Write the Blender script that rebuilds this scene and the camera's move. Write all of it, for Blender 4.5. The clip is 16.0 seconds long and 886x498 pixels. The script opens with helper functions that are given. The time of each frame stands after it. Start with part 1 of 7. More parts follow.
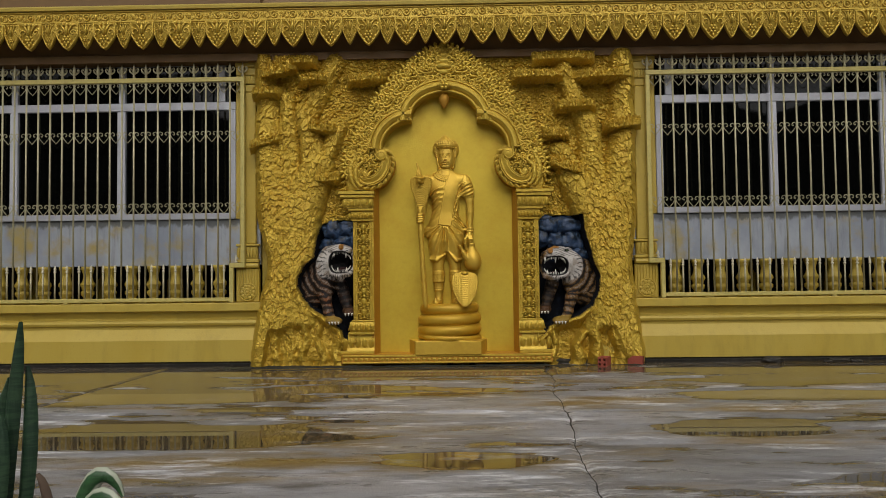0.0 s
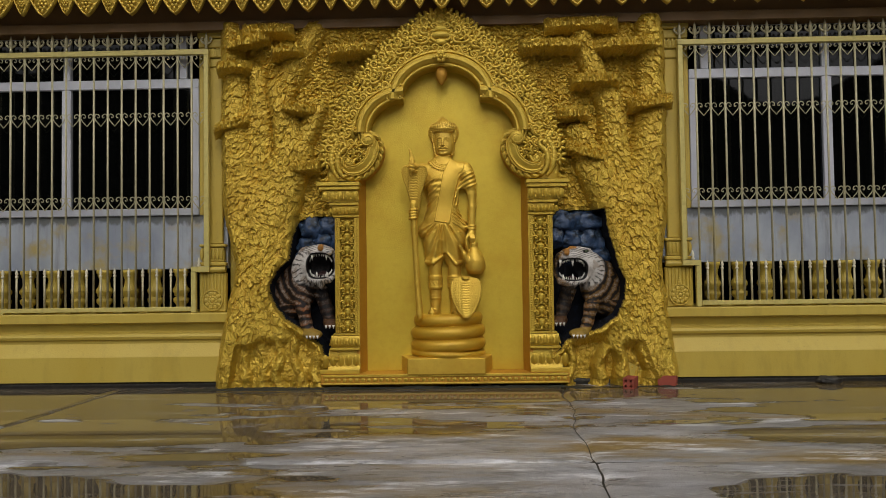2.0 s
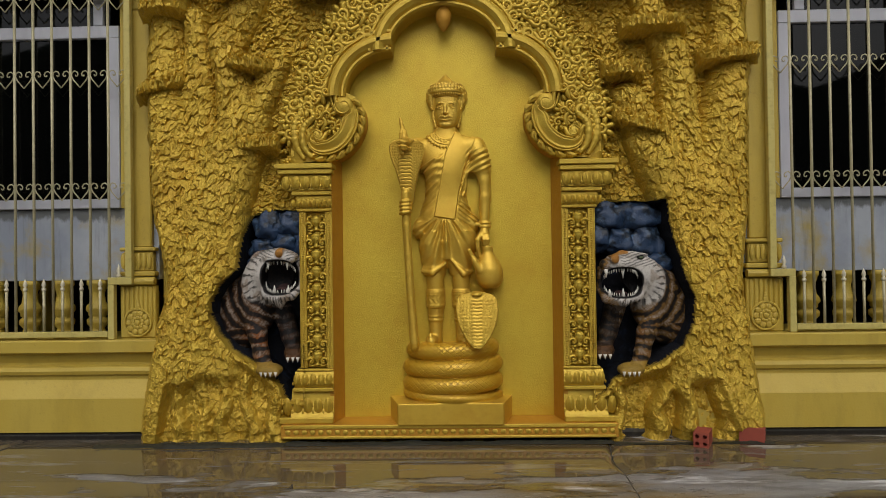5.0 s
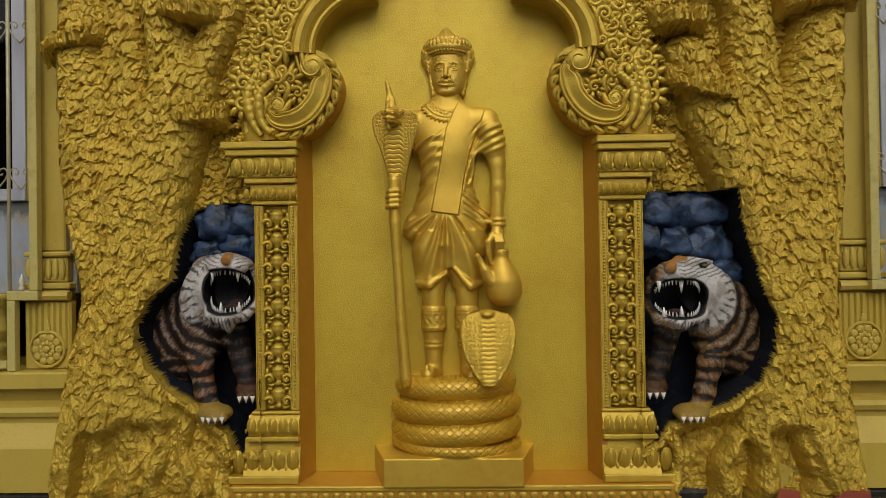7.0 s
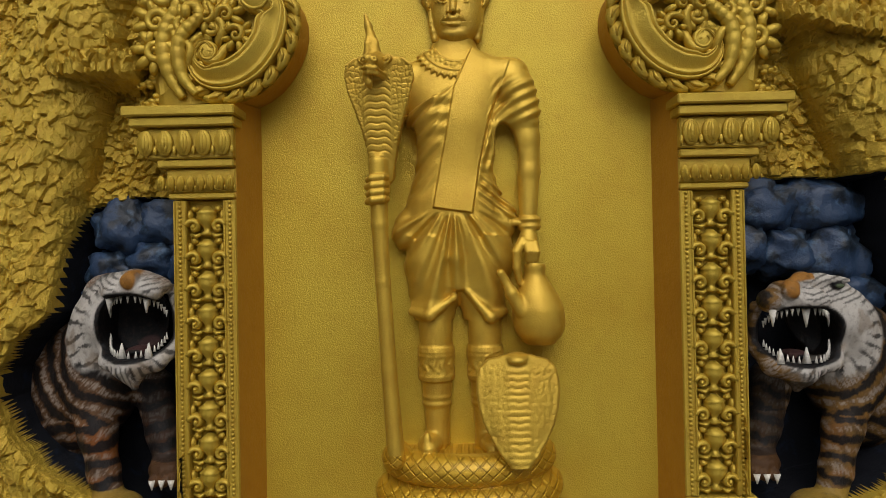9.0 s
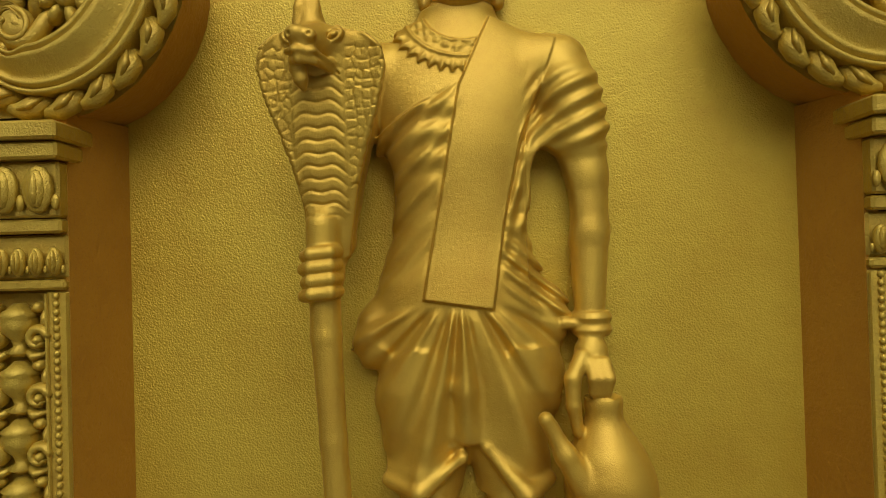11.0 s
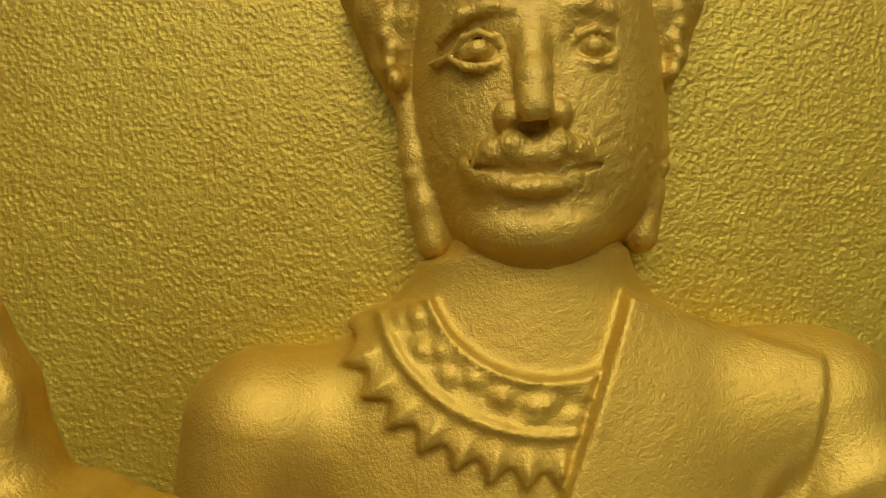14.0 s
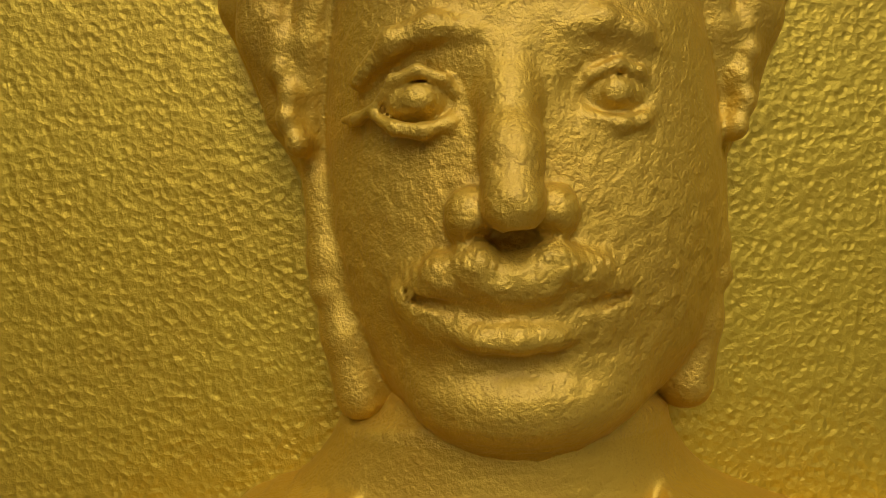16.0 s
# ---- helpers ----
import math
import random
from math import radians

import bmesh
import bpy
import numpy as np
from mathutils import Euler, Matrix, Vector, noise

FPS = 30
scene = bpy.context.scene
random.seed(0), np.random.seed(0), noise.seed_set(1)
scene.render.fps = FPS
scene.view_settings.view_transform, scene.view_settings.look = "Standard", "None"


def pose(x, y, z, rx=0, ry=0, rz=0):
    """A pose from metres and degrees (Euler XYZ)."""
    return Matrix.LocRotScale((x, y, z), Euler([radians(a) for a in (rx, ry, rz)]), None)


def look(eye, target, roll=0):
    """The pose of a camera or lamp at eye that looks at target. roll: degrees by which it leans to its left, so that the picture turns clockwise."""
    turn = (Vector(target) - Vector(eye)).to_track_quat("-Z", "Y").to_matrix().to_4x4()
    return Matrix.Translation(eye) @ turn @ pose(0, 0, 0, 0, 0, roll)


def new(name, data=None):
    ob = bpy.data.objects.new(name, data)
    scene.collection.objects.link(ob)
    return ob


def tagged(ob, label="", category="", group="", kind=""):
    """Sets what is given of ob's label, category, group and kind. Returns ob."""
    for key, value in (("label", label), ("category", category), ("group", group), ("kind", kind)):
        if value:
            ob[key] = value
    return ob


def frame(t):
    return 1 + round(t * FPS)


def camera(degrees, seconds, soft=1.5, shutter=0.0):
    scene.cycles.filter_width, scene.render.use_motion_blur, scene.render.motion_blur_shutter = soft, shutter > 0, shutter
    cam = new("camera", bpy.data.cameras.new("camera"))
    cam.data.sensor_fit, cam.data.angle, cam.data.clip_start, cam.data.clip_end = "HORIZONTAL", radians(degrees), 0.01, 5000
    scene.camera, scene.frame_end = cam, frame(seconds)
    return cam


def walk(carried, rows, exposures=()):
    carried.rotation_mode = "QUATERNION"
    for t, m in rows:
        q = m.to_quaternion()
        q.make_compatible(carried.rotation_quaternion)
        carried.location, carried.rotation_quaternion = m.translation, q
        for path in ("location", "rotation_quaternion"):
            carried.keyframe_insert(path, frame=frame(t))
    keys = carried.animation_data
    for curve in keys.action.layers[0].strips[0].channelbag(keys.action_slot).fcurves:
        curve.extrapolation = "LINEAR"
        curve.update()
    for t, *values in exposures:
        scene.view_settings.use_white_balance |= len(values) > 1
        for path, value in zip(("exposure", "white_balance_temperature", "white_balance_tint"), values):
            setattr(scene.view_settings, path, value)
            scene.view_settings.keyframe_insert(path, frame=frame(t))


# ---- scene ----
# ---------- camera and its walk ----------
cam = camera(67.2, 16.0, soft=0.75)
PATH = [
    (0.0, 0.0832, -7.3112, 0.9958, 0.93, 1.97, 0.68),
    (0.5, 0.0938, -7.0294, 1.0089, 0.98, 1.95, 0.70),
    (1.0, 0.0895, -6.7718, 1.0123, 1.10, 1.86, 0.73),
    (1.5, 0.1163, -6.5029, 1.0479, 1.11, 1.80, 0.74),
    (2.0, 0.1255, -6.2541, 1.0723, 1.25, 1.67, 0.76),
    (2.5, 0.1565, -5.9759, 1.1174, 1.21, 1.54, 0.77),
    (3.0, 0.1481, -5.7082, 1.1597, 1.42, 1.34, 0.80),
    (3.5, 0.1614, -5.4297, 1.2174, 1.43, 1.21, 0.79),
    (4.0, 0.1341, -5.1676, 1.2134, 1.56, 1.00, 0.78),
    (6.5, 0.0703, -3.8610, 1.2676, 1.34, 0.58, 0.81),
    (7.0, 0.0583, -3.5833, 1.2782, 1.39, 0.56, 0.82),
    (7.5, 0.0489, -3.3136, 1.3035, 1.31, 0.60, 0.80),
    (8.0, 0.0068, -3.0522, 1.2834, 1.39, 0.57, 0.84),
    (10.5, 0.0033, -1.6798, 1.5213, 0.98, 0.70, 1.47),
    (11.0, -0.0194, -1.4550, 1.5948, 0.91, 0.70, 1.58),
    (11.5, -0.0179, -1.2394, 1.6984, 0.71, 0.65, 1.67),
    (12.0, -0.0450, -1.0382, 1.7950, 0.46, 0.52, 1.75),
    (12.5, -0.0544, -0.8734, 1.8880, 0.09, 0.35, 1.84),
    (13.0, -0.0604, -0.7443, 1.9913, -0.18, 0.21, 1.92),
    (13.5, -0.0632, -0.6334, 2.0650, -0.37, 0.16, 2.00),
    (14.0, -0.0642, -0.5400, 2.1280, -0.49, 0.23, 2.08),
    (14.5, -0.0725, -0.4470, 2.1894, -0.53, 0.28, 2.15),
    (15.0, -0.0437, -0.3834, 2.2184, -0.35, 0.29, 2.20),
    (15.5, -0.0329, -0.3579, 2.2127, -0.28, 0.30, 2.23),
    (16.0, -0.0265, -0.3580, 2.2015, -0.34, 0.31, 2.26),
]
walk(cam, [(t, pose(x, y, z, 90 + pitch, roll, yaw)) for t, x, y, z, yaw, pitch, roll in PATH],
     [(0.0, -0.20, 6500, 10), (4.0, -0.20, 6500, 10), (7.0, -0.20, 6500, 10), (8.0, -0.20, 6500, 10), (10.5, -0.24, 6600, 10), (13.5, -0.26, 6600, 10), (14.5, -0.30, 7100, 11), (16.0, -0.34, 7400, 12)])

# ---------- overcast daylight ----------
world = bpy.data.worlds.new("sky")
scene.world = world
world.use_nodes = True
wn, wl = world.node_tree.nodes, world.node_tree.links
sky = wn.new("ShaderNodeTexSky")
sky.sky_type, sky.sun_disc = "NISHITA", False
sky.sun_elevation, sky.sun_rotation = radians(46), radians(177)
sky.air_density, sky.dust_density, sky.ozone_density = 1.0, 6.0, 1.0
desat = wn.new("ShaderNodeHueSaturation")
desat.inputs["Saturation"].default_value = 0.35
wl.new(sky.outputs[0], desat.inputs["Color"])
wl.new(desat.outputs[0], wn["Background"].inputs[0])
wn["Background"].inputs[1].default_value = 0.082
sun_data = bpy.data.lights.new("sun", "SUN")
sun_data.energy, sun_data.angle, sun_data.color = 1.25, radians(60), (1.0, 0.98, 0.94)
sun = new("sun", sun_data)
sun.matrix_world = look((0.3, -6.2, 6.5), (0, 0, 0))


# ---------- materials ----------
def srgb(r, g, b):
    return tuple(((c / 255 + 0.055) / 1.055) ** 2.4 if c > 10 else c / 255 / 12.92 for c in (r, g, b)) + (1.0,)


class Mat:
    """A small builder of node materials on one Principled shader."""

    def __init__(self, name, base, rough=0.6, metal=0.0):
        self.m = bpy.data.materials.new(name)
        self.m.use_nodes = True
        self.n, self.l = self.m.node_tree.nodes, self.m.node_tree.links
        self.p = self.n["Principled BSDF"]
        self.p.inputs["Roughness"].default_value = rough
        self.p.inputs["Metallic"].default_value = metal
        self.p.inputs["Base Color"].default_value = (*base[:3], 1)
        self.coord = self.n.new("ShaderNodeTexCoord").outputs["Object"]
        self.col = None
        self.base = (*base[:3], 1)
        self.normal = None

    def noise(self, scale, detail=6, rough=0.6, stretch=None, distortion=0.0):
        t = self.n.new("ShaderNodeTexNoise")
        t.inputs["Scale"].default_value, t.inputs["Detail"].default_value = scale, detail
        t.inputs["Roughness"].default_value, t.inputs["Distortion"].default_value = rough, distortion
        self.l.new(self.mapped(stretch), t.inputs["Vector"])
        return t.outputs["Fac"]

    def voronoi(self, scale, feature="F1", stretch=None):
        t = self.n.new("ShaderNodeTexVoronoi")
        t.feature = feature
        t.inputs["Scale"].default_value = scale
        self.l.new(self.mapped(stretch), t.inputs["Vector"])
        return t.outputs["Distance"]

    def mapped(self, stretch):
        if not stretch:
            return self.coord
        k = self.n.new("ShaderNodeMapping")
        k.inputs["Scale"].default_value = stretch
        self.l.new(self.coord, k.inputs["Vector"])
        return k.outputs[0]

    def ramp(self, fac, lo, hi):
        t = self.n.new("ShaderNodeMapRange")
        t.inputs["From Min"].default_value, t.inputs["From Max"].default_value = lo, hi
        self.l.new(fac, t.inputs["Value"])
        return t.outputs[0]

    def blend(self, fac, colour, mode="MIX", amount=1.0):
        """Mix a colour over what is there, by a factor socket."""
        x = self.n.new("ShaderNodeMix")
        x.data_type, x.blend_type = "RGBA", mode
        k = self.n.new("ShaderNodeMath")
        k.operation = "MULTIPLY"
        k.inputs[1].default_value = amount
        self.l.new(fac, k.inputs[0])
        self.l.new(k.outputs[0], x.inputs[0])
        if self.col is None:
            x.inputs[6].default_value = self.base
        else:
            self.l.new(self.col, x.inputs[6])
        x.inputs[7].default_value = (*colour[:3], 1)
        self.col = x.outputs[2]
        self.l.new(self.col, self.p.inputs["Base Color"])
        return self

    def rough(self, fac, lo, hi):
        t = self.n.new("ShaderNodeMapRange")
        t.inputs["To Min"].default_value, t.inputs["To Max"].default_value = lo, hi
        self.l.new(fac, t.inputs["Value"])
        self.l.new(t.outputs[0], self.p.inputs["Roughness"])
        return self

    def bump(self, fac, distance, strength=1.0):
        b = self.n.new("ShaderNodeBump")
        b.inputs["Distance"].default_value, b.inputs["Strength"].default_value = distance, strength
        self.l.new(fac, b.inputs["Height"])
        if self.normal:
            self.l.new(self.normal, b.inputs["Normal"])
        self.normal = b.outputs[0]
        self.l.new(self.normal, self.p.inputs["Normal"])
        return self

    def attr(self, name):
        a = self.n.new("ShaderNodeAttribute")
        a.attribute_name = name
        return a.outputs["Fac"]


def gold_paint(name, base, grain, rough=0.38, metal=0.55, dirt=0.35, depth=0.0015, brown=0.5, raw=False, pits=0.0, coat=0.0):
    """Metallic gold wall paint over cement: a sandy relief at two scales, brown undercoat showing through in patches."""
    g = Mat(name, base, rough, metal)
    big = g.ramp(g.noise(2.3, 5), 0.42, 0.75)
    g.blend(big, [c * k for c, k in zip(base, (0.80, 0.68, 0.4))], amount=brown)
    g.blend(g.ramp(g.noise(16, 6), 0.45, 0.8), [c * k for c, k in zip(base, (0.66, 0.5, 0.4))], amount=dirt)
    g.blend(g.ramp(g.noise(grain * 1.4, 3), 0.56, 0.75), [c * k for c, k in zip(base, (0.6, 0.42, 0.3))], amount=dirt)
    g.bump(g.noise(grain * 0.3, 3, 0.5), depth * 1.2)
    g.bump(g.noise(grain, 3, 0.6), depth)
    if pits:
        g.bump(g.ramp(g.voronoi(grain * 0.9), 0.1, 0.7), pits)
    g.rough(g.noise(grain * 0.5, 4), rough - 0.06, rough + 0.18)
    g.p.inputs["Coat Weight"].default_value, g.p.inputs["Coat Roughness"].default_value = coat, 0.32
    return g if raw else g.m


gold_statue = gold_paint("gold_paint_on_statue", (0.68, 0.46, 0.06), 420, 0.47, 0.68, 0.35, 0.0007, 0.7, coat=0.12)
gold_face = gold_paint("gold_paint_on_rough_skin", (0.68, 0.46, 0.06), 430, 0.42, 0.55, 0.35, 0.0012, 0.7, coat=0.20)
gold_niche = gold_paint("gold_paint_on_plaster", (0.60, 0.44, 0.042), 240, 0.42, 0.55, 0.25, 0.0011, 0.75, pits=0.0006, coat=0.14)
gold_carved = gold_paint("gold_paint_on_carving", (0.58, 0.41, 0.05), 220, 0.42, 0.45, 0.45, 0.0016, 0.5)
gold_reveal = gold_paint("brown_gold_paint", (0.52, 0.27, 0.025), 120, 0.5, 0.35, 0.3, 0.002, 0.4)
gold_bark = gold_paint("gold_paint_on_bark", (0.58, 0.405, 0.048), 150, 0.40, 0.45, 0.5, 0.0030, 0.5, raw=True)
gold_bark.bump(gold_bark.ramp(gold_bark.voronoi(46, stretch=(1.25, 1, 0.65)), 0.05, 0.75), 0.004)
gold_bark.bump(gold_bark.noise(30, 8, 0.75), 0.006)
gold_bark = gold_bark.m
gold_eave = gold_paint("gold_paint_on_fringe", (0.58, 0.41, 0.06), 120, 0.42, 0.45, 0.5, 0.001, 0.35)


def yellow_wall():
    g = Mat("yellow_wall_paint", (0.46, 0.34, 0.055), 0.55)
    g.blend(g.ramp(g.noise(1.4, 5, stretch=(1, 1, 0.4)), 0.42, 0.72), (0.42, 0.29, 0.03), amount=0.8)
    g.blend(g.ramp(g.noise(7, 6, stretch=(1, 1, 0.25)), 0.5, 0.8), (0.26, 0.19, 0.03), amount=0.5)
    g.blend(g.ramp(g.noise(40, 4), 0.6, 0.8), (0.16, 0.11, 0.03), amount=0.4)
    g.bump(g.noise(60, 5), 0.0015)
    return g.m


def dado_paint():
    g = Mat("blue_grey_wall_paint", (0.36, 0.39, 0.43), 0.6)
    g.blend(g.ramp(g.noise(1.8, 5, stretch=(1, 1, 0.7)), 0.4, 0.62), (0.22, 0.25, 0.31), amount=0.8)
    g.blend(g.ramp(g.noise(2.6, 6), 0.52, 0.68), (0.36, 0.28, 0.08), amount=0.95)
    g.blend(g.ramp(g.noise(6, 6, stretch=(2.5, 1, 0.3)), 0.55, 0.75), (0.12, 0.12, 0.11), amount=0.6)
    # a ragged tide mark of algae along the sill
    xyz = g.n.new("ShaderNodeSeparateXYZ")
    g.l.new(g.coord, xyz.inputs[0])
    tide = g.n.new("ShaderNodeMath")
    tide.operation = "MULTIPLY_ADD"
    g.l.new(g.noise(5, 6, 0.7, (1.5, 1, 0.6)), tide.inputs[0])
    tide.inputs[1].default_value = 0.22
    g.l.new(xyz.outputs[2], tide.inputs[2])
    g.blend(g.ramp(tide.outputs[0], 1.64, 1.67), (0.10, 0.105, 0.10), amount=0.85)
    g.bump(g.noise(70, 4), 0.001)
    return g.m


def wet_concrete():
    """Worn concrete slabs after rain: pale dry laitance, darker damp stains, ochre silt that also carries gold
    reflections, and flat standing water.
    """
    g = Mat("wet_concrete", (0.31, 0.31, 0.315), 0.5)
    depth = g.attr("water")
    puddle = g.ramp(depth, -0.01, 0.05)
    damp = g.ramp(depth, -0.30, 0.0)
    g.blend(g.ramp(g.noise(0.9, 7, 0.65, (0.5, 1.5, 1)), 0.44, 0.66), (0.52, 0.52, 0.55), amount=0.85)
    g.blend(g.ramp(g.noise(4, 8, 0.75, (0.5, 1.6, 1)), 0.48, 0.66), (0.075, 0.07, 0.06), amount=0.85)
    g.blend(damp, (0.115, 0.10, 0.085), amount=0.55)
    # ochre silt, made stronger to hold the gold building's reflection as well
    g.blend(g.ramp(g.noise(0.8, 6, 0.65, (0.45, 2.2, 1)), 0.50, 0.62), (0.24, 0.15, 0.025), amount=0.85)
    g.blend(g.ramp(g.noise(2.4, 7, 0.75, (0.4, 2.2, 1)), 0.54, 0.64), (0.78, 0.78, 0.80), amount=0.9)
    g.blend(g.ramp(g.noise(38, 5, 0.7), 0.60, 0.72), (0.04, 0.036, 0.03), amount=0.7)
    g.blend(puddle, (0.075, 0.055, 0.025), amount=0.8)
    film = g.ramp(g.noise(2.2, 7, 0.72, (0.45, 2.0, 1)), 0.42, 0.62)
    k = g.n.new("ShaderNodeMix")
    g.l.new(film, k.inputs[0])
    k.inputs[2].default_value, k.inputs[3].default_value = 0.55, 0.24
    k2 = g.n.new("ShaderNodeMix")
    g.l.new(puddle, k2.inputs[0])
    g.l.new(k.outputs[0], k2.inputs[2])
    k2.inputs[3].default_value = 0.015
    g.l.new(k2.outputs[0], g.p.inputs["Roughness"])
    # relief dies away under the water
    inv = g.n.new("ShaderNodeMath")
    inv.operation = "SUBTRACT"
    inv.inputs[0].default_value = 1.0
    g.l.new(puddle, inv.inputs[1])
    for scale, dist in ((60, 0.006), (9, 0.010)):
        h = g.n.new("ShaderNodeMath")
        h.operation = "MULTIPLY"
        g.l.new(g.noise(scale, 6, 0.7), h.inputs[0])
        g.l.new(inv.outputs[0], h.inputs[1])
        g.bump(h.outputs[0], dist)
    g.p.inputs["Specular IOR Level"].default_value = 0.65
    return g.m


yellow_paint = yellow_wall()
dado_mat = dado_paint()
concrete = wet_concrete()
rail_paint = Mat("pale_yellow_iron_paint", (0.50, 0.42, 0.13), 0.45, 0.1)
rail_paint.blend(rail_paint.ramp(rail_paint.noise(25), 0.5, 0.75), (0.30, 0.24, 0.07), amount=0.6)
rail_paint = rail_paint.m
bar_paint = Mat("greyed_cream_iron_paint", (0.42, 0.38, 0.23), 0.45, 0.15)
bar_paint.blend(bar_paint.ramp(bar_paint.noise(30), 0.5, 0.75), (0.24, 0.21, 0.12), amount=0.6)
bar_paint = bar_paint.m
white_tip = Mat("white_painted_iron", (0.62, 0.58, 0.45), 0.4)
white_tip.blend(white_tip.noise(80), (0.45, 0.38, 0.2), amount=0.5)
white_tip = white_tip.m
alu = Mat("white_aluminium", (0.52, 0.53, 0.58), 0.35, 0.1)
alu.blend(alu.ramp(alu.noise(8, 5, stretch=(1, 1, 0.3)), 0.5, 0.8), (0.36, 0.37, 0.42), amount=0.5)
alu = alu.m
glass = Mat("dark_window_glass", (0.012, 0.013, 0.012), 0.03)
glass.bump(glass.noise(1.5, 2), 0.0006)
glass.p.inputs["Specular IOR Level"].default_value = 0.2
glass.p.inputs["Transmission Weight"].default_value = 0.85
glass = glass.m
# near-black on every room surface puts the unlit interior's darkness into the colour
dark_room = Mat("unlit_room_black", (0.035, 0.03, 0.022), 0.8)
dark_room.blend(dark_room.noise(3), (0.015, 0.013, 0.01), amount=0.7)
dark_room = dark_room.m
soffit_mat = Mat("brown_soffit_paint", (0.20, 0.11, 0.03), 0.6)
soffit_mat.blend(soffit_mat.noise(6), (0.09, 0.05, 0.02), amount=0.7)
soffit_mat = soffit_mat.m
dirt_mat = Mat("black_wet_dirt", (0.02, 0.018, 0.014), 0.7)
dirt_mat.blend(dirt_mat.ramp(dirt_mat.noise(25), 0.5, 0.7), (0.07, 0.06, 0.04), amount=0.7)
dirt_mat.bump(dirt_mat.noise(60), 0.004)
dirt_mat = dirt_mat.m
brick_mat = Mat("red_clay_brick", (0.30, 0.055, 0.028), 0.75)
brick_mat.blend(brick_mat.noise(30), (0.20, 0.045, 0.03), amount=0.7)
brick_mat.bump(brick_mat.noise(150), 0.001)
brick_mat = brick_mat.m
rock_mat = Mat("blue_painted_rock", (0.018, 0.042, 0.095), 0.5)
rock_mat.blend(rock_mat.ramp(rock_mat.noise(9, 6), 0.5, 0.68), (0.12, 0.22, 0.36), amount=0.75)
rock_mat.blend(rock_mat.ramp(rock_mat.noise(11, 7, 0.65), 0.46, 0.58), (0.006, 0.009, 0.014), amount=0.92)
rock_mat.bump(rock_mat.noise(40, 6), 0.006)
rock_mat = rock_mat.m
# black paint of the hollows, near-black to carry their deep shade too
cave_mat = Mat("black_paint_and_shade", (0.006, 0.007, 0.011), 0.85)
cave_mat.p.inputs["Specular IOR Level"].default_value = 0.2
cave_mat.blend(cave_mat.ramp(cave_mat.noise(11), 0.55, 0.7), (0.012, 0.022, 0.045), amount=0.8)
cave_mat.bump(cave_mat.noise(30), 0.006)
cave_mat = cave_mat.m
far_mat = Mat("far_foliage", (0.03, 0.045, 0.018), 0.95)
far_mat.blend(far_mat.ramp(far_mat.noise(0.9, 8, 0.7), 0.4, 0.65), (0.012, 0.02, 0.01), amount=0.9)
far_mat.bump(far_mat.noise(3, 8), 0.3)
far_mat = far_mat.m


# ---------- building helpers ----------
def finish(bm, name, smooth=False):
    me = bpy.data.meshes.new(name)
    bmesh.ops.recalc_face_normals(bm, faces=bm.faces)
    bm.to_mesh(me)
    bm.free()
    if smooth:
        me.polygons.foreach_set("use_smooth", [True] * len(me.polygons))
    return me


def link(name, me, material, parent=None, label="", m=None):
    ob = new(name, me)
    if material is not None and not me.materials:
        me.materials.append(material)
    if parent is not None:
        ob.parent = parent
    if m is not None:
        ob.matrix_basis = m
    if label:
        tagged(ob, label)
    return ob


def part(name, bm, material, parent=None, label="", smooth=False, m=None):
    return link(name, finish(bm, name, smooth), material, parent, label, m)


def empty(name, x, y, z, label, category, group="", kind=""):
    e = new(name)
    e.empty_display_size = 0.05
    e.location = (x, y, z)
    return tagged(e, label, category, group, kind)


def add_box(bm, x0, x1, y0, y1, z0, z1, bevel=0.0):
    g = bmesh.ops.create_cube(bm, size=1.0, matrix=Matrix.LocRotScale(((x0 + x1) / 2, (y0 + y1) / 2, (z0 + z1) / 2), None, (abs(x1 - x0), abs(y1 - y0), abs(z1 - z0))))
    if bevel:
        es = {e for v in g["verts"] for e in v.link_edges}
        bmesh.ops.bevel(bm, geom=list(es), offset=bevel, segments=1, affect="EDGES")
    return bm


def box(*a, bevel=0.004):
    return add_box(bmesh.new(), *a, bevel=bevel)


def extrude_profile(bm, prof, x0, x1):
    """A closed profile of (y, z) points, run along x."""
    a = [bm.verts.new((x0, y, z)) for y, z in prof]
    b = [bm.verts.new((x1, y, z)) for y, z in prof]
    n = len(prof)
    for i in range(n):
        bm.faces.new((a[i], a[(i + 1) % n], b[(i + 1) % n], b[i]))
    bm.faces.new(a)
    bm.faces.new(b[::-1])
    return bm


def lathe(bm, prof, cx=0, cy=0, cz=0, n=14, sx=1.0, sy=1.0):
    """A turned solid of (radius, z) points."""
    rings = [[bm.verts.new((cx + sx * r * math.cos(2 * math.pi * i / n), cy + sy * r * math.sin(2 * math.pi * i / n), cz + z)) for i in range(n)] for r, z in prof]
    for a, b in zip(rings, rings[1:]):
        for i in range(n):
            bm.faces.new((a[i], a[(i + 1) % n], b[(i + 1) % n], b[i]))
    bm.faces.new(rings[0][::-1])
    bm.faces.new(rings[-1])
    return bm


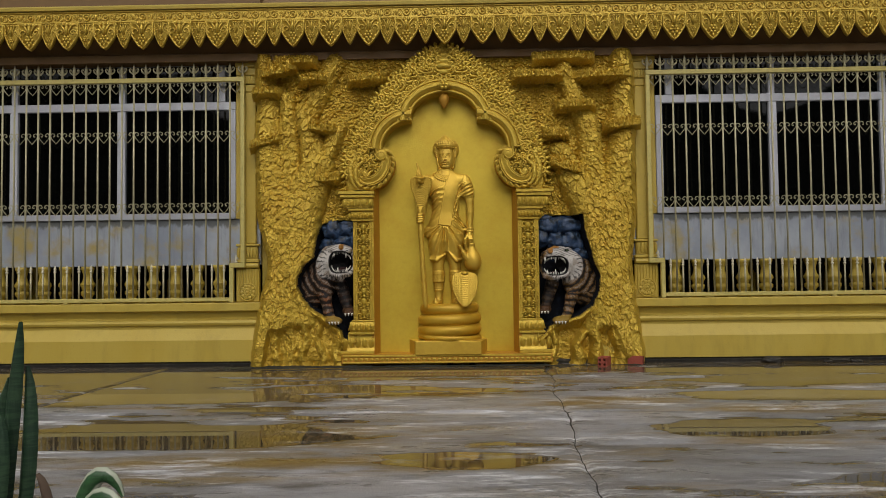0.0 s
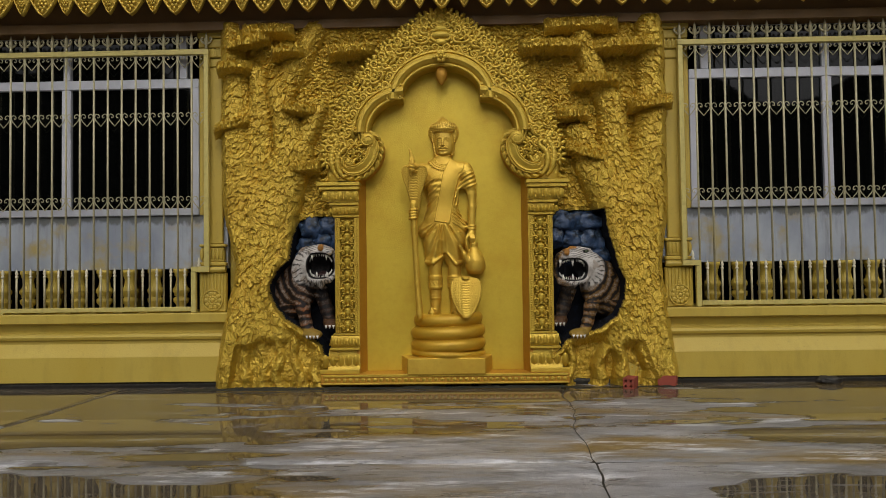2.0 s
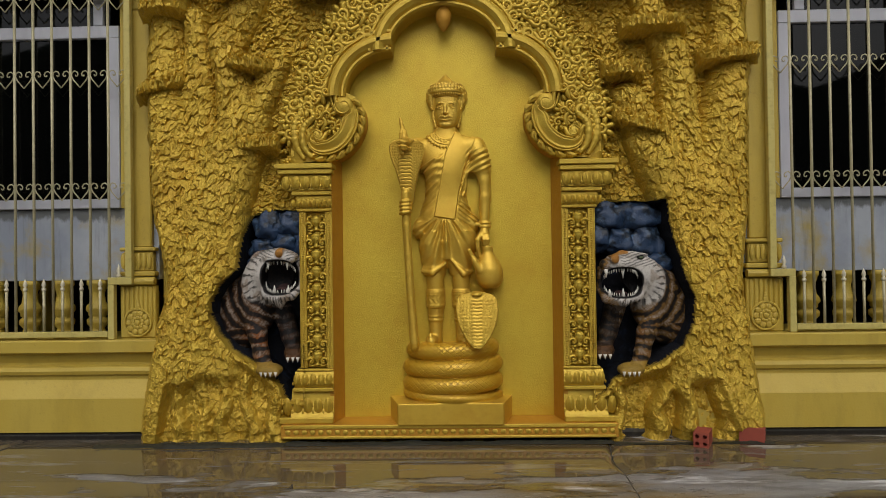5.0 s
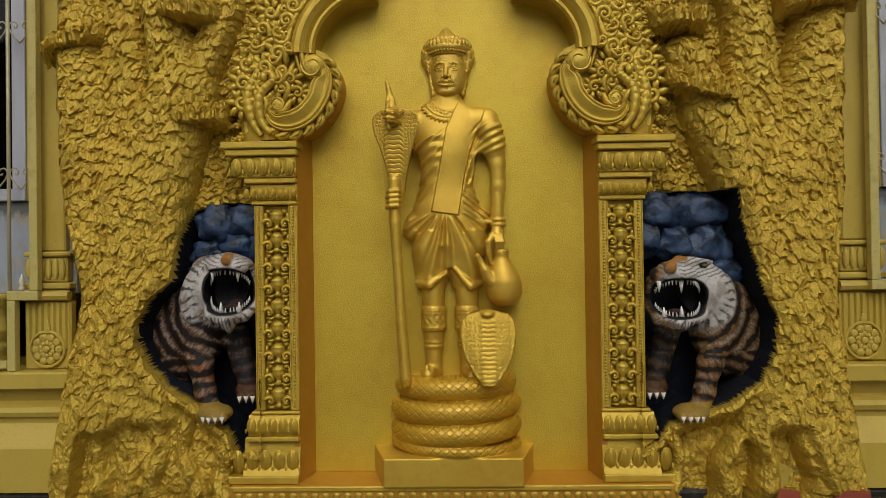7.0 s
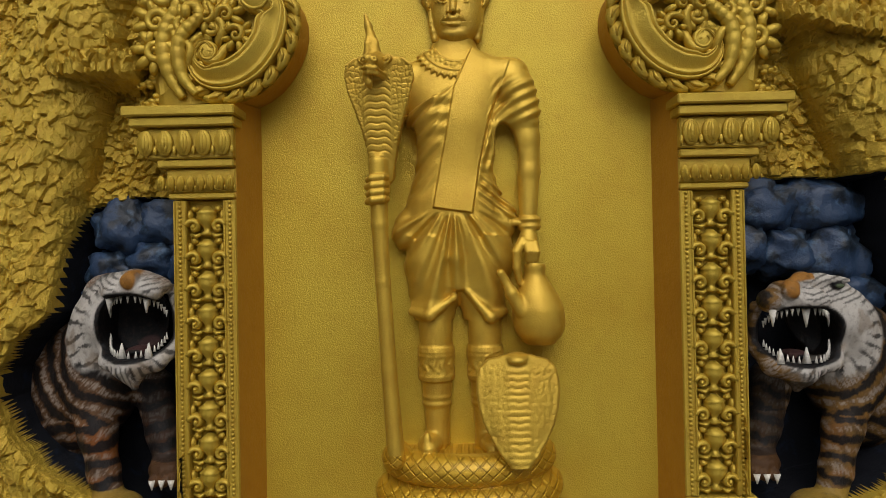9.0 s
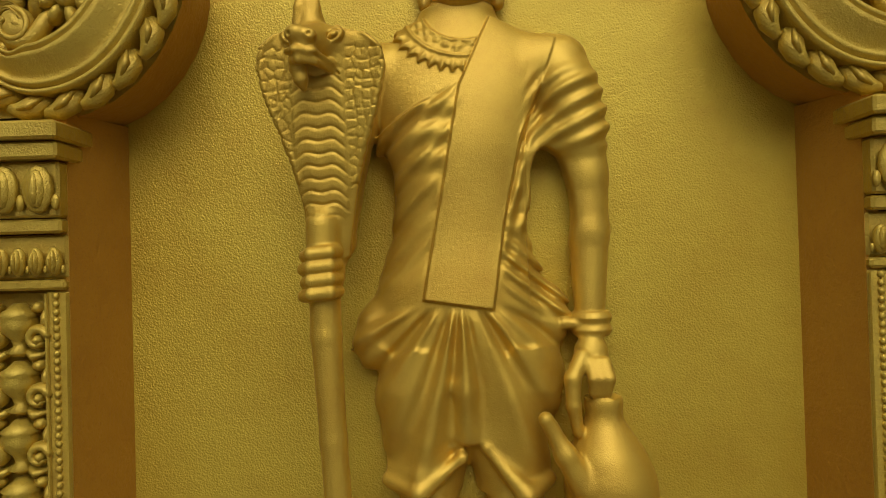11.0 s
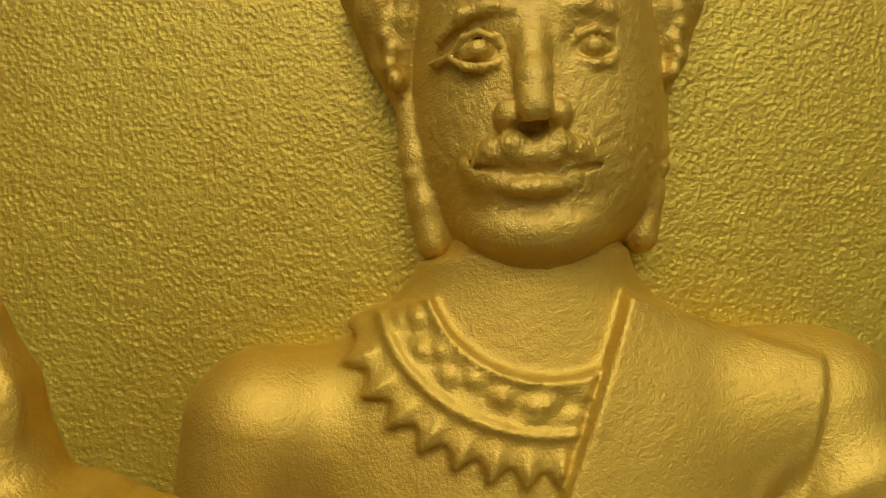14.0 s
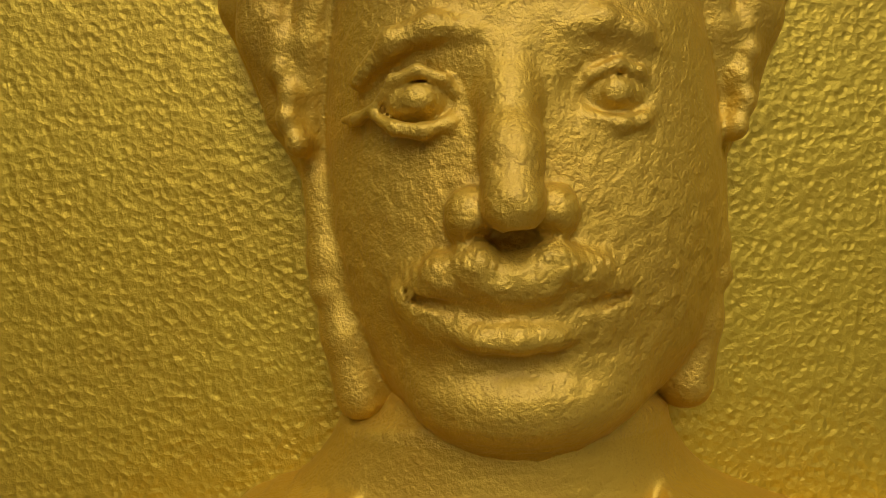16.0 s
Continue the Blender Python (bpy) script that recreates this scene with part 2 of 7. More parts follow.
def tube(bm, pts, radii, n=8, flat=1.0, closed=False):
    """A round bar along points; flat squeezes it along y."""
    pts = [Vector(p) for p in pts]
    if not hasattr(radii, "__len__"):
        radii = [radii] * len(pts)
    rings, k = [], len(pts)
    for i, (p, r) in enumerate(zip(pts, radii)):
        a, b = (pts[(i - 1) % k], pts[(i + 1) % k]) if closed else (pts[max(i - 1, 0)], pts[min(i + 1, k - 1)])
        d = (b - a).normalized()
        side = d.cross(Vector((0, 1, 0)))
        side = side.normalized() if side.length > 1e-4 else Vector((1, 0, 0))
        up = side.cross(d).normalized()
        rings.append([bm.verts.new(p + side * (r * math.cos(2 * math.pi * j / n)) + up * (r * flat * math.sin(2 * math.pi * j / n))) for j in range(n)])
    for a, b in zip(rings, rings[1:] + ([rings[0]] if closed else [])):
        for j in range(n):
            bm.faces.new((a[j], a[(j + 1) % n], b[(j + 1) % n], b[j]))
    if not closed:
        bm.faces.new(rings[0][::-1])
        bm.faces.new(rings[-1])
    return bm


def sphere(bm, c, r, sx=1, sy=1, sz=1, u=10, v=7):
    bmesh.ops.create_uvsphere(bm, u_segments=u, v_segments=v, radius=r, matrix=Matrix.LocRotScale(c, None, (sx, sy, sz)))
    return bm



# ---------- ground: wet concrete slabs ----------
def smooth01(a, lo, hi):
    t = np.clip((a - lo) / (hi - lo), 0, 1)
    return t * t * (3 - 2 * t)


def hash2(i, j, k=0):
    h = (i.astype(np.int64) * 374761393 + j.astype(np.int64) * 668265263 + k * 974634777) & 0x7FFFFFFF
    h = ((h ^ (h >> 13)) * 1274126177) & 0x7FFFFFFF
    return ((h ^ (h >> 16)) & 0xFFFFFF) / float(0xFFFFFF)


def vnoise(x, y, seed=0):
    i, j = np.floor(x), np.floor(y)
    f, g = x - i, y - j
    f, g = f * f * (3 - 2 * f), g * g * (3 - 2 * g)
    i, j = i.astype(np.int64), j.astype(np.int64)
    return (hash2(i, j, seed) * (1 - f) + hash2(i + 1, j, seed) * f) * (1 - g) + (hash2(i, j + 1, seed) * (1 - f) + hash2(i + 1, j + 1, seed) * f) * g


def fbm(x, y, octaves=4, seed=0):
    s, a, n = 0, 1.0, 0
    for o in range(octaves):
        s = s + a * vnoise(x * 2 ** o, y * 2 ** o, seed + o)
        n += a
        a *= 0.55
    return s / n


def cells(x, y, seed=0):
    """Distance to the nearest and second nearest scattered point, and two random numbers of the nearest cell."""
    i0, j0 = np.floor(x).astype(np.int64), np.floor(y).astype(np.int64)
    d1, d2 = np.full(x.shape, 9.0), np.full(x.shape, 9.0)
    ra, dx, dy = np.zeros(x.shape), np.zeros(x.shape), np.zeros(x.shape)
    for di in (-1, 0, 1):
        for dj in (-1, 0, 1):
            i, j = i0 + di, j0 + dj
            px, py = i + 0.15 + 0.7 * hash2(i, j, seed), j + 0.15 + 0.7 * hash2(i, j, seed + 7)
            d = np.hypot(x - px, y - py)
            near = d < d1
            d2 = np.where(near, d1, np.minimum(d2, d))
            ra = np.where(near, hash2(i, j, seed + 3), ra)
            dx, dy = np.where(near, x - px, dx), np.where(near, y - py, dy)
            d1 = np.where(near, d, d1)
    return d1, d2, ra, dx, dy


def sheet(name, P, keep=None, smooth=True):
    """A mesh from a grid of points P[i, j] = (x, y, z); keep marks the faces that stay."""
    a, b = P.shape[:2]
    idx = np.arange(a * b).reshape(a, b)
    q = np.stack([idx[:-1, :-1], idx[1:, :-1], idx[1:, 1:], idx[:-1, 1:]], -1).reshape(-1, 4)
    if keep is not None:
        q = q[keep.reshape(-1)]
    me = bpy.data.meshes.new(name)
    me.vertices.add(a * b)
    me.vertices.foreach_set("co", P.reshape(-1).astype(np.float32))
    me.loops.add(len(q) * 4)
    me.loops.foreach_set("vertex_index", q.reshape(-1).astype(np.int32))
    me.polygons.add(len(q))
    me.polygons.foreach_set("loop_start", np.arange(0, len(q) * 4, 4, dtype=np.int32))
    me.update(calc_edges=True)
    me.validate()
    me.polygons.foreach_set("use_smooth", np.full(len(me.polygons), smooth))
    return me


def water_depth(x, y):
    """Where the rain stands: a strip along the wall and shallow pools in the slabs."""
    n = fbm(x * 0.7, y * 2.8, 5, 40) - 0.5
    w = 0.42 * np.exp(-((y + 0.45) / 0.5) ** 2) * (1 - 0.55 * smooth01(x, 0.6, 1.4) * (1 - smooth01(x, 2.0, 3.2)))
    for cx, cy, rx, ry, k in POOLS:
        w = np.maximum(w, k * (1 - ((x - cx) / rx) ** 2 - ((y - cy) / ry) ** 2))
    # drier, paler patch standing in for the bright shine on this slab
    w = w - 0.45 * np.exp(-((x - 0.95) / 0.9) ** 2 - ((y + 2.3) / 0.55) ** 2)
    return w - 0.07 + 0.66 * n + 0.34 * (fbm(x * 3, y * 14, 4, 60) - 0.5)


POOLS = [(-1.85, -3.2, 1.35, 0.36, 0.62), (-2.1, -1.85, 1.1, 0.34, 0.45), (1.85, -3.08, 0.62, 0.26, 0.58), (-3.8, -2.9, 0.9, 0.6, 0.45),
         (2.7, -2.0, 1.3, 0.30, 0.45), (0.15, -3.75, 0.55, 0.22, 0.42), (-0.9, -1.5, 0.9, 0.22, 0.30), (-4.9, -1.3, 1.2, 0.7, 0.4), (3.4, -1.2, 1.5, 0.35, 0.42)]

ground_base = sheet("ground", np.array([[[x, y, -0.012] for y in (-60, -12, 0.6, 60)] for x in (-80, -8, 8, 80)], float))
ground = link("ground", ground_base, dirt_mat)
tagged(ground, "wet grey concrete yard with rain puddles and silt", "ground", kind="structure")


def wander(t, seed, amp):
    return amp * (2 * fbm(t * 1.7, np.full_like(t, seed * 3.1), 4, seed) - 1)


def slab(x0, x1, y0, y1, step, s0=0, s1=0):
    """One cast slab with ragged side joints and the pools that lie on it."""
    nx, ny = max(2, int((x1 - x0) / step)), max(2, int((y1 - y0) / step))
    v = np.linspace(y0 + 0.003, y1 - 0.003, ny)
    left = x0 + 0.003 + (wander(v, s0, 0.05) + 0.075 * (-v - 1.2) * -1 if s0 else 0) * np.ones_like(v)
    right = x1 - 0.003 + (wander(v, s1, 0.05) + 0.075 * (-v - 1.2) * -1 if s1 else 0) * np.ones_like(v)
    u = np.linspace(0, 1, nx)[:, None]
    X = left[None] * (1 - u) + right[None] * u
    Y = np.broadcast_to(v[None], X.shape)
    w = water_depth(X, Y)
    Z = 0.004 * (fbm(X * 3, Y * 3, 3, 9) - 0.5) * (w < 0) - 0.001
    edge = np.zeros_like(X)
    edge[0], edge[-1], edge[:, 0], edge[:, -1] = 1, 1, 1, 1
    Z = Z - 0.011 * edge
    me = sheet("slab", np.stack([X, Y, Z], -1))
    at = me.attributes.new("water", "FLOAT", "POINT")
    at.data.foreach_set("value", w.reshape(-1).astype(np.float32))
    return link("slab", me, concrete, ground)


LONG_L, LONG_R = -3.05, 0.96
for x0, x1, s0, s1 in ((-7.5, LONG_L, 0, 3), (LONG_L, LONG_R, 3, 5), (LONG_R, 7.5, 5, 0)):
    rows = (-7.6, -5.3, -3.42, -2.52, 0.25) if x0 == LONG_R else (-7.6, -5.3, -2.52, 0.25)
    for y0, y1 in zip(rows, rows[1:]):
        slab(x0, x1, y0, y1, 0.03, s0, s1)
for y0, y1 in ((-20, -7.6),):
    slab(-20, 20, y0, y1, 0.5)
for x0, x1 in ((-20, -7.5), (7.5, 20)):
    slab(x0, x1, -7.6, 0.25, 0.5)

backdrop = sheet("backdrop", np.array([[[26 * math.sin(a), -4 - 22 * math.cos(a), z] for z in (-0.1, 3, 9.3 + 0.8 * math.sin(7 * a) + 0.8 * math.sin(19 * a))] for a in np.linspace(-1.5, 1.5, 60)]))
tagged(link("backdrop", backdrop, far_mat), "dark green trees far across the yard", "trees", kind="structure")


# ---------- building: plinth, wall, roof ----------
def strip(name, prof, x0, x1, mat, label="", category="wall"):
    ob = part(name, extrude_profile(bmesh.new(), prof, x0, x1), mat)
    return tagged(ob, label, category, kind="structure")


PLINTH = [(-0.10, 0.055), (-0.10, 0.285), (-0.095, 0.295), (-0.03, 0.405), (-0.03, 0.435), (-0.055, 0.445), (-0.065, 0.47), (-0.055, 0.495), (-0.02, 0.505),
          (-0.02, 0.525), (-0.045, 0.585), (-0.085, 0.60), (-0.10, 0.605), (-0.10, 0.68), (-0.095, 0.688), (0.5, 0.688), (0.5, 0.055)]
for name, x0, x1 in (("wall_plinth_1", -8.0, -1.6), ("wall_plinth_2", 1.6, 8.0)):
    strip(name, PLINTH, x0, x1, yellow_paint, "stained yellow moulded plinth of the temple wall")
# black strip set in below the plinth's lower edge
strip("base_line", [(-0.07, -0.02), (-0.09, 0.03), (-0.06, 0.056), (0.4, 0.056), (0.4, -0.02)], -8.0, 8.0, dirt_mat, "black line set back under the wall", "dirt")
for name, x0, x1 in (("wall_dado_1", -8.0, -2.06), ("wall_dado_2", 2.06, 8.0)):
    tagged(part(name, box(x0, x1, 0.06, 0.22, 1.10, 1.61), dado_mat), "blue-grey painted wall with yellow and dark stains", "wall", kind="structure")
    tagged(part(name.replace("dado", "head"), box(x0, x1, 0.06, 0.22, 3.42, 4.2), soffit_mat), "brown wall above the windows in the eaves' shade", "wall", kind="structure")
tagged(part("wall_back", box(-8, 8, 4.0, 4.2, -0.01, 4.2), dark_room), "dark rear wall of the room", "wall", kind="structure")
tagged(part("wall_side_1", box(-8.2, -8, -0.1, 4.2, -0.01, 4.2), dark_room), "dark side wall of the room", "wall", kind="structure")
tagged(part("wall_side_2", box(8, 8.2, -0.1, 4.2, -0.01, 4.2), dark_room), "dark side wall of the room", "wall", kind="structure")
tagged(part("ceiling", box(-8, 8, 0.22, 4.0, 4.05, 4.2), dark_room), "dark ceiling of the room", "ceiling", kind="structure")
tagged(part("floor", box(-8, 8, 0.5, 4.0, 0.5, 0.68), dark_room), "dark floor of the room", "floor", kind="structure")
tagged(part("wall_centre", box(-2.06, 2.06, 0.12, 0.4, 0.0, 4.05), yellow_paint), "solid wall behind the shrine", "wall", kind="structure")
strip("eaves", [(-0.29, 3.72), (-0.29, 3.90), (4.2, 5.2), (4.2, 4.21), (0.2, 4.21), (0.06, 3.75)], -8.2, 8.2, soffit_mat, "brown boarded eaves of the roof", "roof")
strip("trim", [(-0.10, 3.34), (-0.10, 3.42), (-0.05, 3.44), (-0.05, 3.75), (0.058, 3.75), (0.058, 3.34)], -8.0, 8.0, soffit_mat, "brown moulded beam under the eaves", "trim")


# interior posts seen through the glass
def indoor_post(x, y):
    bm = bmesh.new()
    prof = [(0.10, 0.0), (0.10, 0.25), (0.07, 0.3)]
    for k in range(26):
        prof += [(0.062, 0.32 + k * 0.11), (0.07, 0.36 + k * 0.11), (0.062, 0.40 + k * 0.11)]
    lathe(bm, prof + [(0.1, 3.3), (0.1, 3.4)], 0, 0, 0, 12)
    ob = part("indoor_post", bm, yellow_paint, smooth=True)
    ob.location = (x, y, 0.68)
    return tagged(ob, "ringed yellow post standing inside the dark room", "post", "posts inside the room")


for x in (-5.0, -4.15, -3.3, 2.75, 3.6, 4.6, -2.45, 5.4):
    indoor_post(x, 0.75)


# ---------- windows ----------
def window(name, s):
    """White aluminium window; s is the side of the shrine (-1 or 1)."""
    w = empty(name, 0, 0, 0, "white aluminium sliding window with dark glass", "window", kind="structure")

    def bar(n, x0, x1, z0, z1, y0=0.045, y1=0.12):
        part(n, box(min(s * x0, s * x1), max(s * x0, s * x1), y0, y1, z0, z1), alu, w)
    bar("window_sill", 2.33, 8, 1.613, 1.68, 0.03)
    bar("jamb", 2.335, 2.41, 1.68, 2.835)
    bar("transom", 2.335, 8, 2.837, 2.925)
    bar("upper_jamb", 2.45, 2.52, 2.927, 3.34)
    bar("head", 2.45, 8, 3.342, 3.41)
    for x in (3.575, 4.79, 6.0, 7.2):
        bar("mullion", x, x + 0.09, 1.682, 2.834)
        bar("upper_mullion", x + 0.005, x + 0.075, 2.928, 3.338)
    for a, b in zip((2.41, 3.665, 4.88, 6.09), (3.575, 4.79, 6.0, 7.2)):
        p = part("pane", box(min(s * a, s * b), max(s * a, s * b), 0.075, 0.083, 1.682, 2.834, bevel=0), glass, w)
        part("upper_pane", box(min(s * a, s * b), max(s * a, s * b), 0.075, 0.083, 2.928, 3.338, bevel=0), glass, w)
    return w


window("window_1", -1)
window("window_2", 1)

# fill beside the narrower upper lights
for s, name in ((-1, "wall_jamb_1"), (1, "wall_jamb_2")):
    tagged(part(name, box(min(s * 2.06, s * 2.33), max(s * 2.06, s * 2.33), 0.05, 0.22, 1.612, 3.42), yellow_paint), "yellow painted wall beside the window", "wall", kind="structure")


# ---------- balusters ----------
def baluster_mesh():
    bm = bmesh.new()
    lathe(bm, [(0.075, 0), (0.075, 0.035), (0.05, 0.045), (0.045, 0.07), (0.07, 0.10), (0.072, 0.13), (0.05, 0.15), (0.062, 0.16), (0.062, 0.18), (0.078, 0.20), (0.074, 0.225),
               (0.055, 0.25), (0.046, 0.31), (0.052, 0.34), (0.06, 0.35), (0.06, 0.37), (0.07, 0.38), (0.07, 0.413)], n=14)
    return finish(bm, "baluster", True)


bal = baluster_mesh()
for s in (-1, 1):
    for k in range(22):
        ob = link("baluster", bal, yellow_paint, m=Matrix.Translation((s * (2.525 + 0.2475 * k), 0.09, 0.688)))
        tagged(ob, "turned yellow cement baluster on the plinth", "baluster", "balusters under the windows")


# ---------- pilasters beside the trees ----------
def disc_ornament(bm, x, y, z, r):
    """A round flower medallion with curled petals and a pointed top."""
    for k in range(10):
        a = 2 * math.pi * k / 10
        sphere(bm, (x + r * 0.68 * math.cos(a), y, z + r * 0.68 * math.sin(a)), r * 0.24, 1, 0.5, 1, 8, 5)
        sphere(bm, (x + r * 0.36 * math.cos(a + 0.3), y - 0.004, z + r * 0.36 * math.sin(a + 0.3)), r * 0.15, 1, 0.6, 1, 6, 5)
    sphere(bm, (x, y - 0.006, z), r * 0.22, 1, 0.7, 1)
    tube(bm, [(x + r * math.cos(t), y, z + r * math.sin(t)) for t in np.linspace(0, 2 * math.pi, 29)[:-1]], r * 0.09, 6, closed=True)
    for k in range(3):
        sphere(bm, (x, y, z + r * (1.15 + 0.22 * k)), r * (0.2 - 0.05 * k), 1, 0.5, 1.3, 8, 5)
    return bm


def wall_pilaster(name, s):
    p = empty(name, 0, 0, 0, "yellow cement pilaster with moulded foot and medallion", "pilaster", kind="structure")
    x0, x1 = 2.06, 2.315

    def bar(n, a, b, y0, z0, z1, bev=0.008):
        part(n, box(min(s * a, s * b), max(s * a, s * b), y0, 0.058, z0, z1, bevel=bev), yellow_paint, p)
    bar("pedestal", x0, x1, 0.0, 0.69, 1.06)
    for k in range(7):
        part("reed", tube(bmesh.new(), [(s * (x0 + 0.03 + k * 0.033), -0.002, 0.80), (s * (x0 + 0.03 + k * 0.033), -0.002, 1.05)], 0.012, 6), yellow_paint, p)
    part("ring", tube(bmesh.new(), [(s * x0, -0.01, 1.09), (s * x1, -0.01, 1.09)], 0.028, 8), yellow_paint, p)
    bar("ring_band", x0, x1, -0.015, 1.125, 1.16)
    bar("neck", x0 + 0.02, x1 - 0.02, 0.005, 1.162, 1.30)
    for k in range(6):
        part("petal", sphere(bmesh.new(), (s * (x0 + 0.045 + 0.037 * k), -0.002, 1.235), 0.02, 0.9, 0.7, 2.9), yellow_paint, p)
    bar("collar", x0, x1, -0.012, 1.302, 1.33)
    bar("shaft", x0 + 0.035, x1 - 0.035, 0.012, 1.332, 3.02)
    for k in range(4):
        bar("capital_band", x0 + 0.02 - 0.008 * k, x1 - 0.02 + 0.008 * k, 0.006 - 0.012 * k, 3.022 + 0.09 * k, 3.105 + 0.09 * k)
    for k in range(6):
        part("capital_drop", sphere(bmesh.new(), (s * (x0 + 0.04 + 0.037 * k), 0.0, 3.16), 0.018, 0.9, 0.8, 3), yellow_paint, p)
    part("medallion", disc_ornament(bmesh.new(), s * 2.185, -0.012, 0.80, 0.095), yellow_paint, p)


wall_pilaster("pilaster_1", -1)
wall_pilaster("pilaster_2", 1)


# ---------- iron window guards ----------
def spiral(cx, cz, r0, r1, a0, a1, n=14, y=0.0):
    return [(cx + (r0 + (r1 - r0) * t) * math.cos(a0 + (a1 - a0) * t), y, cz + (r0 + (r1 - r0) * t) * math.sin(a0 + (a1 - a0) * t)) for t in np.linspace(0, 1, n)]


def heart_mesh():
    bm = bmesh.new()
    for s in (-1, 1):
        pts = [(0, 0, -0.062), (s * 0.022, 0, -0.036), (s * 0.046, 0, -0.008), (s * 0.060, 0, 0.022), (s * 0.056, 0, 0.044), (s * 0.040, 0, 0.056), (s * 0.022, 0, 0.050), (s * 0.013, 0, 0.034), (s * 0.017, 0, 0.020), (s * 0.028, 0, 0.018), (s * 0.031, 0, 0.028)]
        tube(bm, pts, 0.0045, 5)
    return finish(bm, "heart", True)


def fleur_mesh():
    bm = bmesh.new()
    lathe(bm, [(0.011, 0), (0.016, 0.02), (0.010, 0.04), (0.012, 0.06), (0.022, 0.08), (0.014, 0.12), (0.003, 0.165)], n=8)
    for s in (-1, 1):
        pts = [(s * 0.006, 0, 0.05), (s * 0.026, 0, 0.062), (s * 0.045, 0, 0.078), (s * 0.052, 0, 0.100), (s * 0.042, 0, 0.116), (s * 0.030, 0, 0.108), (s * 0.034, 0, 0.094)]
        tube(bm, pts, [0.009, 0.010, 0.009, 0.008, 0.007, 0.006, 0.005], 6)
    return finish(bm, "finial", True)


def spear_mesh():
    return finish(lathe(bmesh.new(), [(0.009, 0), (0.015, 0.008), (0.015, 0.02), (0.007, 0.028), (0.016, 0.042), (0.011, 0.062), (0.002, 0.085)], n=8), "spear_head", True)


heart_me, fleur_me, spear_me = heart_mesh(), fleur_mesh(), spear_mesh()
long_me = finish(tube(bmesh.new(), [(0, 0, 0.735), (0, 0, 3.14)], 0.0105, 6), "bar", True)
stub_me = finish(tube(bmesh.new(), [(0, 0, 0.735), (0, 0, 1.03)], 0.0105, 6), "short_bar", True)


def guard(s):
    g = empty("window_guard", 0, -0.045, 0, "pale yellow iron guard with heart scrolls and spear heads", "window guard", "iron guards before the windows")

    def rail(n, x0, x1, z0, z1, y=0.022):
        part(n, box(min(s * x0, s * x1), max(s * x0, s * x1), -y, y, z0, z1, bevel=0.003), rail_paint, g)
    rail("top_rail", 2.20, 7.6, 3.125, 3.175)
    rail("upper_post", 2.20, 2.245, 1.122, 3.123)
    rail("step_rail", 2.20, 2.37, 1.07, 1.12)
    rail("lower_post", 2.325, 2.37, 0.69, 1.068)
    rail("bottom_rail", 2.372, 7.6, 0.705, 0.745)
    for x in (4.15, 6.0):
        rail("foot", x, x + 0.05, 0.688, 0.704)
    part("post_tip", lathe(bmesh.new(), [(0.012, 0), (0.018, 0.012), (0.008, 0.03), (0.016, 0.045), (0.002, 0.09)], s * 2.30, 0, 1.121, 8), white_tip, g, smooth=True)
    n = 39
    for k in range(-1, n):
        x = s * (2.5 + 0.1335 * k)
        if k >= 0 or True:
            link("bar", long_me, bar_paint, g, m=Matrix.Translation((x, 0, 0)))
            link("finial", fleur_me, bar_paint, g, m=Matrix.Translation((x, 0, 3.176)))
        for z in (3.066, 2.522, 1.728):
            if abs(x) < 5.6:
                link("heart_scroll", heart_me, bar_paint, g, m=Matrix.Translation((x - s * 0.0667, 0.0, z)))
        if k >= 0:
            link("short_bar", stub_me, bar_paint, g, m=Matrix.Translation((x - s * 0.0667, 0, 0)))
            link("spear_head", spear_me, white_tip, g, m=Matrix.Translation((x - s * 0.0667, 0, 1.029)))
    link("finial", fleur_me, bar_paint, g, m=Matrix.Translation((s * 2.225, 0, 3.176)))
    return g


guard(-1)
guard(1)


